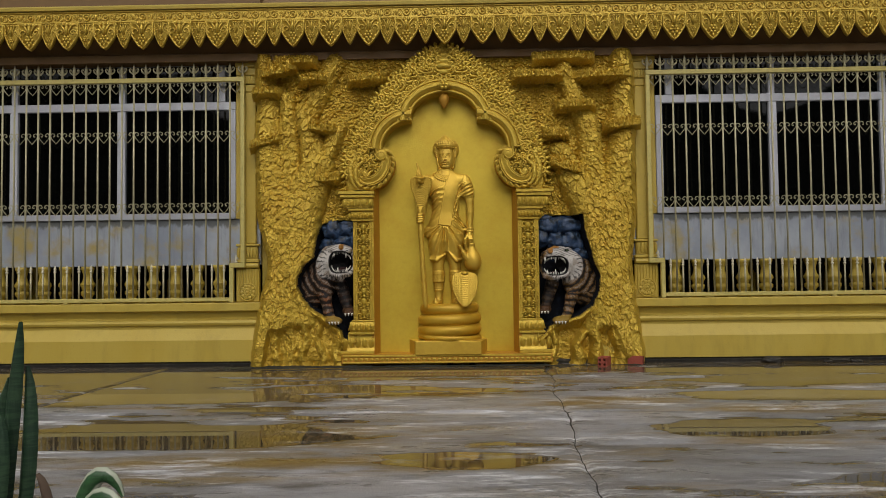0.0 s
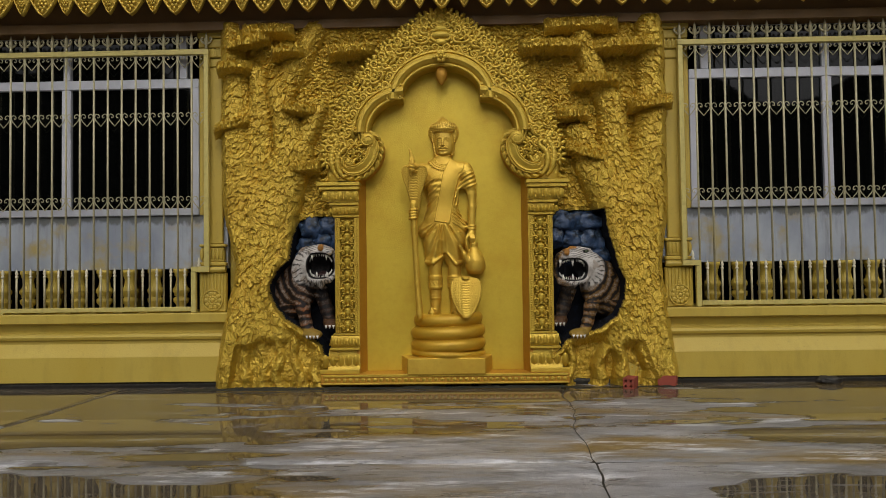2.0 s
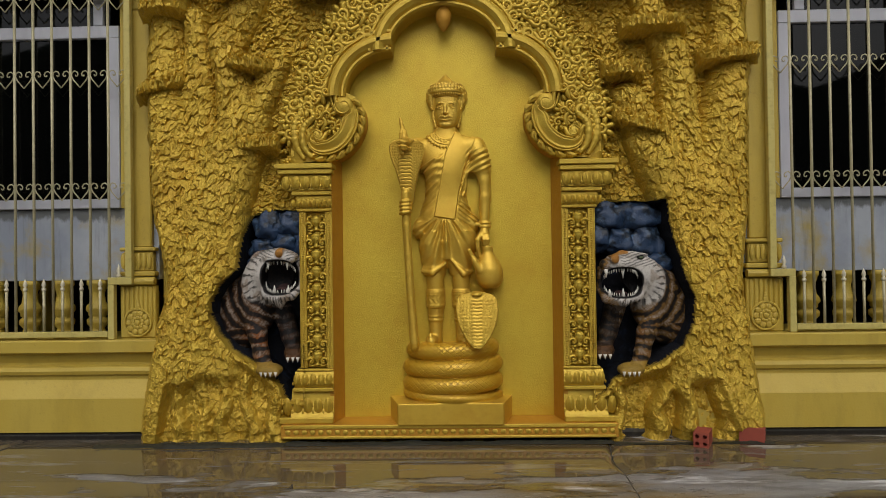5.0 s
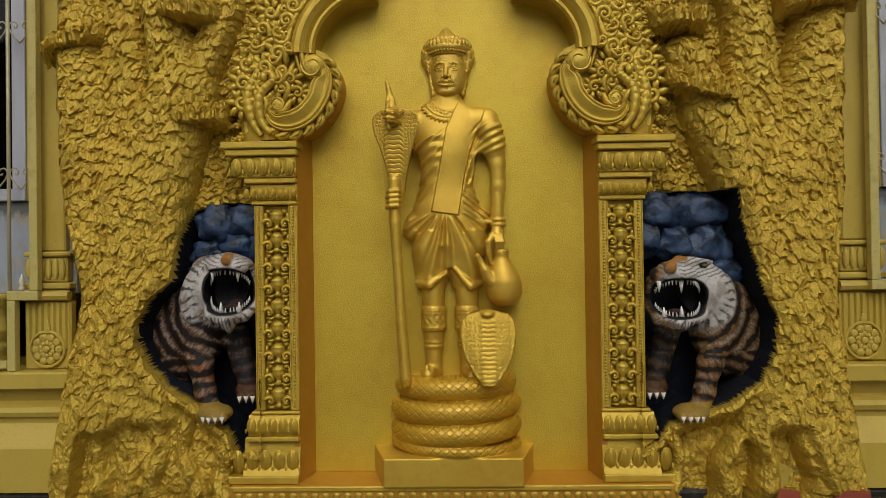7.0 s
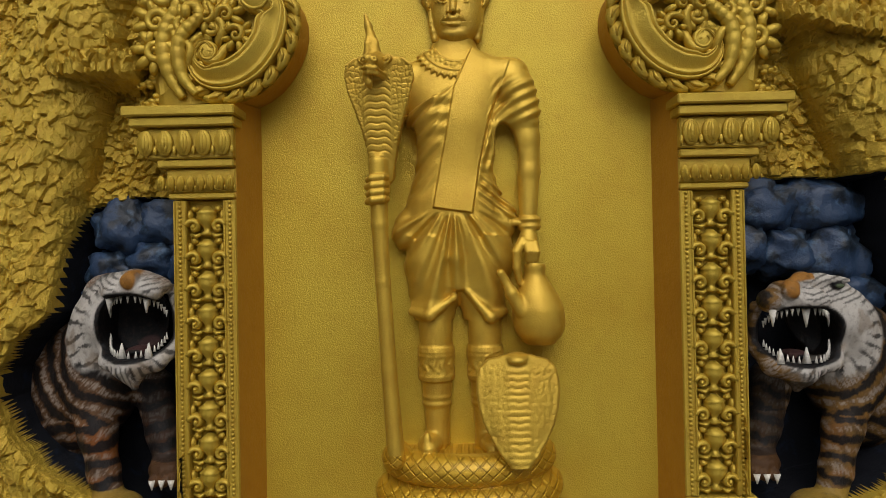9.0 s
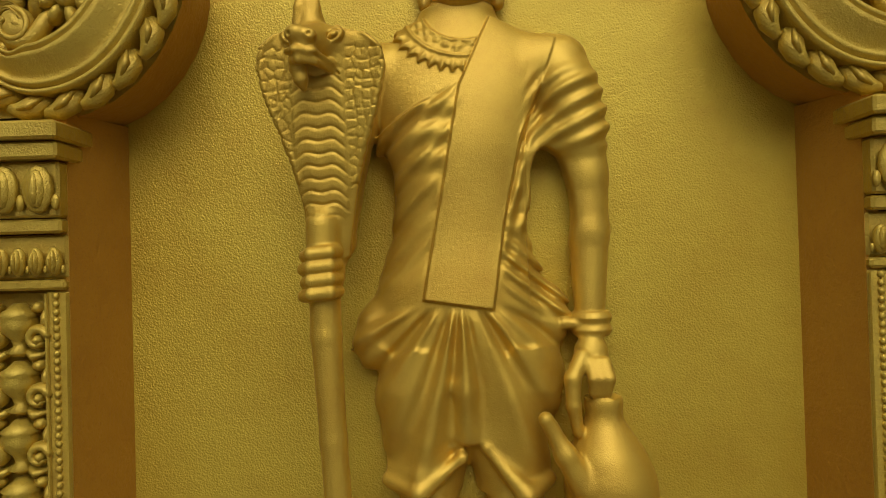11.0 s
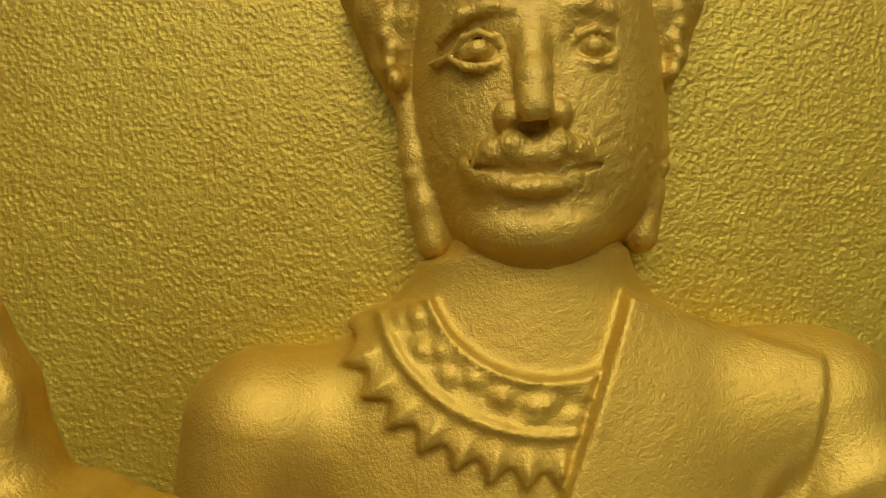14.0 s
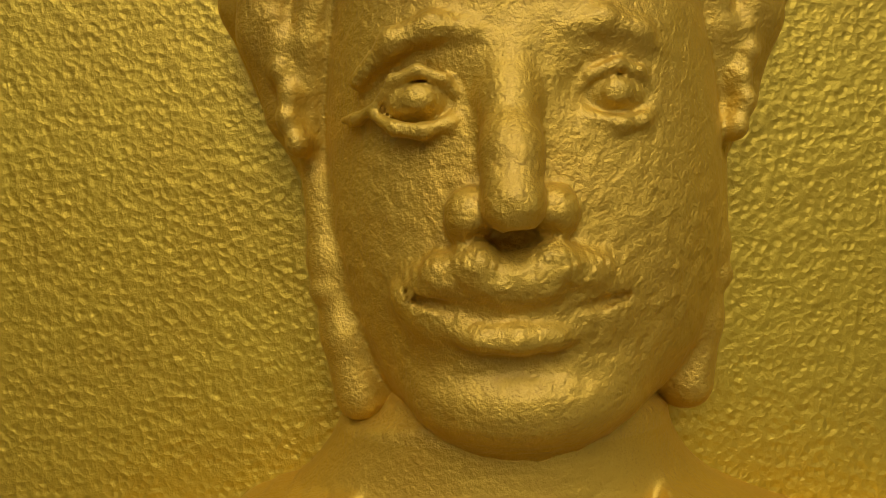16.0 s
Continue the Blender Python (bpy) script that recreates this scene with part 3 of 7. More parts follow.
# ---------- carved fringe under the eaves ----------
def pendant_mesh(w, h, name):
    """A pointed leaf plate with a raised rim, a flower and mirrored scrolls; hangs from z = 0."""
    bm = bmesh.new()
    out = []
    for t in np.linspace(0, 1, 13):
        out.append((w / 2 * (1.0 - 0.06 * math.sin(3 * math.pi * t)) * (1 - t ** 2.2) ** 0.75, -h * t))
    ring = [(x, z) for x, z in out] + [(-x, z) for x, z in reversed(out[:-1])]
    f = [bm.verts.new((x, 0.0, z)) for x, z in ring]
    b = [bm.verts.new((x, 0.03, z)) for x, z in ring]
    bm.faces.new(f)
    bm.faces.new(b[::-1])
    for i in range(len(ring)):
        j = (i + 1) % len(ring)
        bm.faces.new((f[i], f[j], b[j], b[i]))
    tube(bm, [(x * 0.93, -0.004, z * 0.96 - 0.002) for x, z in ring], w * 0.035, 6)
    zc = -h * 0.62
    for k in range(6):
        sphere(bm, (w * 0.13 * math.cos(k * math.pi / 3), -0.008, zc + w * 0.13 * math.sin(k * math.pi / 3)), w * 0.068, 1, 0.8, 1, 6, 5)
    sphere(bm, (0, -0.012, zc), w * 0.06, 1, 1, 1, 6, 5)
    sphere(bm, (0, -0.006, -h * 0.82), w * 0.06, 0.8, 0.8, 1.5, 6, 5)
    for s in (-1, 1):
        tube(bm, spiral(s * w * 0.25, -h * 0.36, w * 0.16, w * 0.03, math.pi / 2 - s * 2.2, math.pi / 2 + s * 3.4, 14, -0.006), [w * 0.04 * (1 - 0.04 * i) for i in range(14)], 6)
        tube(bm, [(s * w * 0.05, -0.006, -h * 0.45), (s * w * 0.10, -0.01, -h * 0.25), (s * w * 0.22, -0.01, -h * 0.08), (s * w * 0.34, -0.008, -h * 0.06)], [w * 0.02, w * 0.045, w * 0.05, w * 0.03], 6)
        for q, (dx, dz) in enumerate(((0.38, 0.22), (0.36, 0.44), (0.28, 0.66), (0.17, 0.8))):
            sphere(bm, (s * w * dx, -0.005, -h * dz), w * 0.055, 1, 0.7, 1.3, 6, 5)
    tube(bm, [(0, -0.008, -h * 0.05), (0, -0.014, -h * 0.25), (0, -0.01, -h * 0.45)], [w * 0.05, w * 0.075, w * 0.03], 6)
    for s in (-1, 0, 1):
        sphere(bm, (s * w * 0.16, -0.012, -h * 0.07), w * 0.075, 1, 0.8, 1, 6, 5)
    return finish(bm, name, True)


def rosette_mesh():
    bm = bmesh.new()
    tube(bm, [(0.034 * math.cos(t), -0.006, 0.034 * math.sin(t)) for t in np.linspace(0, 2 * math.pi, 17)[:-1]], 0.009, 5, closed=True)
    sphere(bm, (0, -0.008, 0), 0.016, 1, 0.8, 1, 6, 5)
    return finish(bm, "rosette", True)


def sprig_mesh():
    bm = bmesh.new()
    for s in (-1, 1):
        for u in (-1, 1):
            tube(bm, spiral(s * 0.030, u * 0.020, 0.022, 0.006, -u * s * 0.4, u * s * 4.2, 9, -0.006), 0.006, 5)
    sphere(bm, (0, -0.006, 0), 0.014, 1, 0.7, 2, 6, 5)
    return finish(bm, "sprig", True)


def carved_fringe():
    g = empty("eave_fringe", 0, -0.31, 3.70, "gold carved cement fringe hanging under the eaves", "eave fringe")
    part("backing_board", extrude_profile(bmesh.new(), [(0.0, 0), (0.0, 0.17), (0.06, 0.17), (0.06, 0)], -8.1, 8.1), gold_eave, g)
    part("top_moulding", extrude_profile(bmesh.new(), [(-0.035, 0.135), (-0.04, 0.165), (-0.02, 0.185), (0.06, 0.185), (0.06, 0.135)], -8.1, 8.1), yellow_paint, g)
    for z in (0.012, 0.122):
        part("bead_moulding", tube(bmesh.new(), [(-8.1, -0.004, z), (8.1, -0.004, z)], 0.010, 6), gold_eave, g)
    big, small, ros, spr = pendant_mesh(0.265, 0.292, "pendant"), pendant_mesh(0.165, 0.275, "small_pendant"), rosette_mesh(), sprig_mesh()
    for k in range(-15, 16):
        x = 0.016 + 0.404 * k
        link("pendant", big, gold_eave, g, m=Matrix.Translation((x, -0.012, 0.004)))
        link("small_pendant", small, gold_eave, g, m=Matrix.Translation((x + 0.202, -0.002, 0.004)))
        for q in (0, 0.202):
            link("rosette", ros, gold_eave, g, m=Matrix.Translation((x + q, 0, 0.067)))
            link("sprig", spr, gold_eave, g, m=Matrix.Translation((x + q + 0.101, 0, 0.067)))


carved_fringe()



# ---------- gilded tree relief round the niche ----------
HOLLOWS = {-1: [(-1.36, 1.54), (-1.19, 1.575), (-0.97, 1.575), (-0.97, 0.27), (-1.10, 0.27), (-1.135, 0.375), (-1.225, 0.455), (-1.345, 0.545), (-1.472, 0.625), (-1.552, 0.74), (-1.595, 0.86), (-1.588, 0.968), (-1.525, 1.072), (-1.43, 1.163), (-1.405, 1.387)],
           1: [(0.97, 1.48), (1.056, 1.593), (1.47, 1.60), (1.505, 1.36), (1.56, 1.20), (1.59, 1.05), (1.64, 0.93), (1.622, 0.77), (1.56, 0.62), (1.40, 0.50), (1.20, 0.445), (1.10, 0.40), (1.047, 0.319), (0.97, 0.27)]}
BOUGHS = [((-1.80, 0.0), (-1.78, 0.9), 0.46, 0.44, 0.19), ((-1.78, 0.9), (-1.72, 1.6), 0.44, 0.36, 0.19), ((-1.80, 1.5), (-1.98, 2.3), 0.26, 0.20, 0.17), ((-1.98, 2.3), (-2.0, 3.3), 0.20, 0.14, 0.12),
         ((-1.66, 1.5), (-1.38, 2.15), 0.27, 0.20, 0.19), ((-1.40, 2.1), (-1.52, 2.75), 0.17, 0.13, 0.15), ((-1.38, 2.1), (-1.15, 2.6), 0.14, 0.10, 0.12), ((-1.52, 2.7), (-1.2, 3.3), 0.14, 0.12, 0.10), ((-1.7, 1.9), (-1.72, 2.9), 0.16, 0.10, 0.12),
         ((1.84, 0.0), (1.82, 0.9), 0.42, 0.36, 0.19), ((1.82, 0.9), (1.74, 1.6), 0.36, 0.34, 0.19), ((1.82, 1.5), (1.98, 2.4), 0.24, 0.20, 0.17), ((1.98, 2.4), (1.95, 3.3), 0.20, 0.14, 0.12),
         ((1.66, 1.5), (1.40, 2.0), 0.24, 0.18, 0.18), ((1.42, 1.95), (1.25, 2.3), 0.16, 0.11, 0.14), ((1.62, 1.7), (1.55, 2.6), 0.18, 0.13, 0.15), ((1.55, 2.6), (1.3, 3.2), 0.13, 0.10, 0.11)]
# tops and feet of the roots, their half widths and height; the line under which the hollows between them lie
ROOTS = [((-1.96, 0.86), (-2.05, 0.0), 0.08, 0.13, 0.17), ((-1.81, 0.52), (-1.86, 0.0), 0.07, 0.10, 0.15), ((-1.70, 0.46), (-1.66, 0.0), 0.06, 0.09, 0.15), ((-1.53, 0.48), (-1.53, 0.0), 0.06, 0.09, 0.17),
         ((-1.41, 0.46), (-1.32, 0.0), 0.065, 0.085, 0.16), ((-1.17, 0.42), (-1.16, 0.0), 0.085, 0.10, 0.18),
         ((1.14, 0.40), (1.13, 0.0), 0.06, 0.07, 0.18), ((1.46, 0.38), (1.38, 0.0), 0.065, 0.10, 0.20), ((1.55, 0.44), (1.62, 0.0), 0.07, 0.10, 0.20), ((1.80, 0.44), (1.87, 0.0), 0.07, 0.11, 0.18), ((1.97, 0.70), (2.03, 0.0), 0.09, 0.13, 0.18)]
CROTCH_X = (-2.2, -1.98, -1.90, -1.62, -1.40, -1.12, 0.0, 1.12, 1.30, 1.45, 1.62, 1.78, 1.92, 2.2)
CROTCH_Z = (0.05, 0.05, 0.36, 0.47, 0.46, 0.40, 0.40, 0.36, 0.36, 0.34, 0.40, 0.38, 0.05, 0.05)


def poly_distance(X, Z, poly):
    """Signed distance to a closed outline, negative inside."""
    d = np.full(X.shape, 9.0)
    inside = np.zeros(X.shape, bool)
    for (ax, az), (bx, bz) in zip(poly, poly[1:] + poly[:1]):
        t = np.clip(((X - ax) * (bx - ax) + (Z - az) * (bz - az)) / ((bx - ax) ** 2 + (bz - az) ** 2 + 1e-12), 0, 1)
        d = np.minimum(d, np.hypot(X - ax - t * (bx - ax), Z - az - t * (bz - az)))
        crosses = (az > Z) != (bz > Z)
        inside ^= crosses & (X < (bx - ax) * (Z - az) / (bz - az + 1e-12) + ax)
    return np.where(inside, -d, d)


ARCH_OUT = [(1.06, 1.88), (1.09, 2.05), (1.085, 2.22), (1.02, 2.40), (0.93, 2.56), (0.84, 2.72), (0.75, 2.87), (0.64, 3.00), (0.52, 3.12), (0.38, 3.24), (0.20, 3.38), (0.0, 3.46)]


def tree_height(X, Z):
    wob = 0.06 * (fbm(X * 2.1, Z * 2.1, 3, 11) - 0.5)
    H = 0.035 + 0.04 * fbm(X * 3, Z * 3, 3, 5)
    along = np.zeros(X.shape)
    for (ax, az), (bx, bz), ra, rb, h in BOUGHS:
        t = np.clip(((X - ax) * (bx - ax) + (Z - az) * (bz - az)) / ((bx - ax) ** 2 + (bz - az) ** 2), 0, 1)
        r = ra + (rb - ra) * t
        q = np.hypot(X + wob - ax - t * (bx - ax), Z - az - t * (bz - az)) / r
        b = h * np.sqrt(np.clip(1 - q ** 2, 0, 1)) ** 0.8
        H = np.maximum(H, 0.03 + 1.12 * b)
        along = np.maximum(along, np.clip(1.3 - q, 0, 1))
    # the foot: hollows under the rim, and gnarled roots that run down through them
    crotch = np.interp(X, CROTCH_X, CROTCH_Z) + 0.14 * (fbm(X * 9, Z * 4, 3, 61) - 0.5)
    low = np.where(X < 0, 0.10, 0.05) + 0.07 * fbm(X * 9, Z * 9, 4, 62)
    for top, foot, wa, wb, h in ROOTS:
        t = np.clip((top[1] - Z) / (top[1] - foot[1]), 0, 1)
        c = top[0] + (foot[0] - top[0]) * t + 0.022 * np.sin(Z * 17 + top[0] * 31) + 0.03 * (fbm(Z * 9, X * 0 + top[0], 3, 63) - 0.5)
        q = (X - c) / (wa + (wb - wa) * t * t)
        low = np.maximum(low, (h + 0.04 * t + 0.07 * (fbm(X * 14, Z * 11, 4, 64) - 0.5)) * np.sqrt(np.clip(1 - q * q, 0, 1)) * (Z < top[1] + 0.06))
    m = smooth01(crotch - Z, -0.03, 0.10)
    H = np.where(Z < crotch + 0.12, np.maximum(H, low * smooth01(crotch + 0.12 - Z, 0, 0.12)), H)
    H = H * (1 - m) + low * m
    return H, np.clip(along, 0, 1)


def tree_relief():
    step = 0.0046
    x, z = np.arange(-2.17, 2.17 + step, step), np.arange(0.0, 3.40, step)
    X, Z = np.meshgrid(x, z, indexing="ij")
    H, trunk = tree_height(X, Z)
    dist = {q: poly_distance(X, Z, poly) + 0.02 * (fbm(X * 9, Z * 9, 3, 91) - 0.5) for q, poly in HOLLOWS.items()}
    for d in dist.values():
        H = np.maximum(H, (0.20 - 0.16 * np.clip(d - 0.02, 0, 1) / 0.12) * (d < 0.16) * (Z < 0.72 + 0.1 * np.sin(X * 9)))
    # bark flakes on the limbs, small leaf scales between them
    wx = 0.07 * (fbm(X * 6, Z * 4, 4, 21) - 0.5) + 0.03 * (fbm(X * 25, Z * 25, 3, 22) - 0.5)
    wz = 0.08 * (fbm(X * 6, Z * 4, 4, 25) - 0.5) + 0.03 * (fbm(X * 25, Z * 25, 3, 26) - 0.5)
    lean = 0.12 * np.sign(X) * np.clip(Z - 1.2, -0.3, 1.2) * (Z - 1.2) * 0.5
    # torn flakes in three layers that lie over one another, and rounder leaf scales between the limbs
    def flakes(turn, su, sv, seed, spread, tilt, wild):
        u, v = X + lean + wild * wx, Z + wild * wz
        ang = turn - 0.12 * np.sign(X)
        e1, e2, r, gx, gy = cells((u * np.cos(ang) - v * np.sin(ang)) * su, (u * np.sin(ang) + v * np.cos(ang)) * sv, seed)
        way = -1.57 + 2.6 * ((r * 9.71) % 1.0 - 0.5)
        return spread * (r - 0.5) + tilt * (gx * np.cos(way) + gy * np.sin(way)) - 0.3 * spread * (1 - smooth01(e2 - e1, 0.0, 0.10))
    bark = np.maximum(np.maximum(flakes(0.35, 20, 10, 31, 0.022, 0.020, 0.6), flakes(-0.30, 26, 14, 37, 0.022, 0.020, 0.5)), flakes(0.05, 36, 20, 41, 0.022, 0.020, 0.4))
    bark += 0.006 * (fbm(X * 70, Z * 50, 3, 43) - 0.5)
    leaf = np.maximum(flakes(0.2, 32, 26, 51, 0.024, 0.022, 0.5), flakes(-0.5, 38, 31, 53, 0.022, 0.022, 0.4))
    k = smooth01(trunk + 0.5 * (fbm(X * 3, Z * 3, 3, 71) - 0.5) + 0.25 * (1.9 - Z), 0.25, 0.6)
    low = smooth01(Z, 0.10, 0.55)
    H = H + (bark * k + leaf * (1 - k)) * (0.45 + 0.55 * low) + 0.007 * (fbm(X * 22, Z * 22, 3, 81) - 0.5) + 0.05 * k * (fbm(X * 5, Z * 2.2, 2, 82) - 0.5) + (1 - low) * 0.05 * (fbm(X * 11, Z * 9, 4, 83) - 0.5)
    inner = np.zeros(X.shape)
    for d in dist.values():
        H = H + 0.016 * np.exp(-((d - 0.04) / 0.04) ** 2) * (np.abs(X) > 1.12)
        t = smooth01(-d, 0.0, 0.032)
        H = H * (1 - t) + (-0.105 - 0.012 * fbm(X * 6, Z * 6, 3, 95)) * t
        inner = np.maximum(inner, t)
    H = np.where(Z < 0.06, H * 0.9, H)
    side_edge = 2.10 - 0.13 * np.exp(-((Z - 1.1) / 0.42) ** 2) * np.where(X < 0, 1.0, 0.5) + 0.07 * smooth01(0.55 - Z, 0.0, 0.5) + 0.05 * (fbm(Z * 6, X * 0 + 3, 3, 99) - 0.5)
    fall = np.sqrt(np.clip((side_edge - np.abs(X)) / 0.11, 0, 1))
    H = H * fall - 0.04 * (1 - fall)
    out = poly_distance(X, Z, [(-a, b) for a, b in ARCH_OUT] + [(a, b) for a, b in reversed(ARCH_OUT)][1:] + [(1.02, 0.0), (-1.02, 0.0)])
    keep = (out > -0.06)
    keep = keep[:-1, :-1] | keep[1:, 1:]
    # ragged outer edge against the pilasters
    edge = np.abs(X) < side_edge + 0.01
    keep &= edge[:-1, :-1]
    P = np.stack([X, -H, Z], -1)
    for s in (-1, 1):
        side = keep & ((X[:-1, :-1] * s) > 0)
        me = sheet("tree_relief", P, side, False)
        me.materials.append(gold_bark)
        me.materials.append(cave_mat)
        # the faces of the hollow are black, its paint and deep shade in one
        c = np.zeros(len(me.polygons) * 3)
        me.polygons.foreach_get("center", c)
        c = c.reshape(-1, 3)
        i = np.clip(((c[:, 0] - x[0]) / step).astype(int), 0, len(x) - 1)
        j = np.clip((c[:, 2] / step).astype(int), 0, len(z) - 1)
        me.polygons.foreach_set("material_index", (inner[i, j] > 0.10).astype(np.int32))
        bm = bmesh.new()
        bm.from_mesh(me)
        bmesh.ops.delete(bm, geom=[v for v in bm.verts if not v.link_faces], context="VERTS")
        bm.to_mesh(me)
        bm.free()
        ob = link("tree_relief", me, None)
        tagged(ob, "gold-painted cement tree with rough bark, roots and a hollow", "tree relief", "gilded trees beside the niche")
        TREES[s] = ob


TREES = {}
tree_relief()


def shelf(cx, cz, w, depth, droop, tilt, seed, y=-0.08):
    """A shelf of leaf crust that juts out of the bark, ragged along its lip."""
    nu, nv = 90, 44
    u, v = np.meshgrid(np.linspace(-1, 1, nu), np.linspace(0, 1, nv), indexing="ij")
    plan = np.clip(1 - np.abs(u) ** 2.4, 0, 1) ** 0.5
    rag = 1 + 0.25 * (fbm(u * 4 + seed * 9, v * 0 + seed, 3, seed) - 0.5)
    top = v < 0.55
    t = np.where(top, v / 0.55, 1 - (v - 0.55) / 0.45)
    out = depth * plan * rag * np.sin(t * math.pi / 2)
    th = 0.012 + 0.05 * (1 - t)
    zz = cz - droop * t ** 1.6 * plan + np.where(top, th, -th - 0.035 * (1 - t)) + tilt * u * w / 2
    d1, d2, ra, dx, dy = cells(u * w * 26 + seed * 13 + 1.2 * fbm(u * 5, v * 5, 2, seed), v * 8 + seed, seed)
    way = 6.28 * ((ra * 8.3) % 1.0)
    bump = 0.014 * (0.5 - d1) + 0.014 * (ra - 0.5) + 0.020 * (dx * np.cos(way) + dy * np.sin(way))
    P = np.stack([cx + u * w / 2 + 0.01 * (ra - 0.5), y - out - bump * (0.3 + plan), zz + bump * 0.7], -1)
    return sheet("leaf_shelf", P, None, False)


SHELVES = [(-1.80, 3.24, 0.42, 0.20, 0.10, 0.22), (-1.42, 3.12, 0.34, 0.20, 0.05, 0.0), (-0.84, 3.12, 0.44, 0.18, 0.05, 0.05), (-1.93, 2.98, 0.34, 0.20, 0.04, 0.02), (-1.33, 2.585, 0.36, 0.20, 0.05, -0.10),
           (-1.95, 2.45, 0.36, 0.18, 0.06, 0.30), (-1.29, 2.05, 0.34, 0.19, 0.06, 0.0), (1.02, 3.13, 0.60, 0.20, 0.05, 0.0), (1.72, 3.12, 0.66, 0.22, 0.06, 0.03), (1.42, 2.80, 0.46, 0.20, 0.05, 0.02),
           (1.92, 2.585, 0.42, 0.20, 0.06, 0.10), (1.21, 2.50, 0.30, 0.17, 0.06, 0.02), (1.32, 2.15, 0.42, 0.20, 0.08, -0.30), (-1.62, 3.33, 0.5, 0.12, 0.04, 0.0), (1.3, 3.33, 0.7, 0.12, 0.04, 0.0)]
for k, (cx, cz, w, dep, dr, tl) in enumerate(SHELVES):
    link("leaf_shelf", shelf(cx, cz, w, dep, dr, tl, 100 + k), gold_bark, TREES[-1 if cx < 0 else 1])


# ---------- blue rocks in the hollows ----------
def boulder(name, c, r, seed, mat):
    bm = bmesh.new()
    bmesh.ops.create_icosphere(bm, subdivisions=4, radius=1.0)
    o = Vector((seed * 3.7, seed * 1.3, 0))
    for v in bm.verts:
        n = v.co.normalized()
        k = 1.08 + 0.36 * noise.noise(n * 1.7 + o) + 0.22 * abs(noise.noise(n * 3.5 + o)) + 0.08 * noise.noise(n * 9 + o)
        p = n * k
        p = Vector([math.copysign(abs(q) ** 0.88, q) for q in p])
        v.co = Vector((p.x * r[0], p.y * r[1], p.z * r[2]))
    ob = part(name, bm, mat, smooth=True)
    ob.location = c
    return ob


ROCKS = [(-1.24, 1.46, 0.10, 0.11), (-1.07, 1.48, 0.12, 0.09), (-1.28, 1.30, 0.09, 0.08), (-1.13, 1.34, 0.10, 0.08), (-1.01, 1.33, 0.08, 0.09), (-1.31, 1.19, 0.08, 0.07),
         (1.12, 1.50, 0.13, 0.10), (1.33, 1.50, 0.14, 0.10), (1.05, 1.35, 0.08, 0.09), (1.19, 1.33, 0.10, 0.09), (1.36, 1.32, 0.12, 0.11), (1.44, 1.17, 0.10, 0.09)]
for k, (x, z, rx, rz) in enumerate(ROCKS):
    tagged(boulder("rock", (x, 0.03, z), (rx, 0.12, rz), k + 1, rock_mat), "dark blue painted rock in the tree hollow", "rock", "blue rocks in the tree hollows")


# ---------- niche and arch ----------
tagged(part("niche_wall", box(-0.86, 0.86, 0.0, 0.118, 0.125, 3.3, bevel=0), gold_niche), "gold-painted plaster wall of the niche", "wall", kind="structure")
tagged(part("floor_niche", box(-1.12, 1.12, -0.235, 0.118, 0.03, 0.124, bevel=0.006), gold_reveal), "brown-gold step under the niche", "step", kind="structure")
for s, name in ((-1, "niche_reveal_1"), (1, "niche_reveal_2")):
    bm = bmesh.new()
    prof = [(0.772, -0.16), (0.728, 0.0), (0.80, 0.0), (0.80, -0.16)]
    a = [bm.verts.new((s * x, y, 0.125)) for x, y in prof]
    b = [bm.verts.new((s * x, y, 1.90)) for x, y in prof]
    for i in range(4):
        bm.faces.new((a[i], a[(i + 1) % 4], b[(i + 1) % 4], b[i]))
    tagged(part(name, bm, gold_reveal), "brown-gold side of the niche", "wall", kind="structure")


def sweep(bm, path, outward, prof):
    """Run an open profile of (out, y) along a path of (x, z) with outward directions."""
    rings = [[bm.verts.new((p[0] + o[0] * n, y, p[1] + o[1] * n)) for n, y in prof] for p, o in zip(path, outward)]
    for a, b in zip(rings, rings[1:]):
        for j in range(len(prof) - 1):
            bm.faces.new((a[j], a[j + 1], b[j + 1], b[j]))
    for r in (rings[0], rings[-1]):
        bm.faces.new(r)
    return bm


def ellipse(cx, cz, a, b, t0, t1, n):
    ts = np.linspace(t0, t1, n)
    path = [(cx + a * math.cos(t), cz + b * math.sin(t)) for t in ts]
    nor = []
    for t in ts:
        v = Vector((math.cos(t) / a, math.sin(t) / b)).normalized()
        nor.append((v.x, v.y))
    return path, nor


MOULD = [(0.0, 0.0), (0.0, -0.165), (0.012, -0.18), (0.025, -0.18), (0.03, -0.165), (0.045, -0.185), (0.07, -0.205), (0.095, -0.205), (0.115, -0.19), (0.122, -0.17), (0.13, -0.185), (0.145, -0.185), (0.15, -0.16), (0.15, 0.0)]
arch = empty("niche_arch", 0, 0, 1.88, "gold cusped arch with scrolls and dense carved foliage", "arch")
arch_inv = Matrix.Translation((0, 0, -1.88))


def arch_part(name, bm, mat=None, label="", smooth=True):
    return part(name, bm, mat or gold_carved, arch, label, smooth, arch_inv)


def arch_link(name, me, m):
    return link(name, me, gold_carved, arch, m=arch_inv @ m)


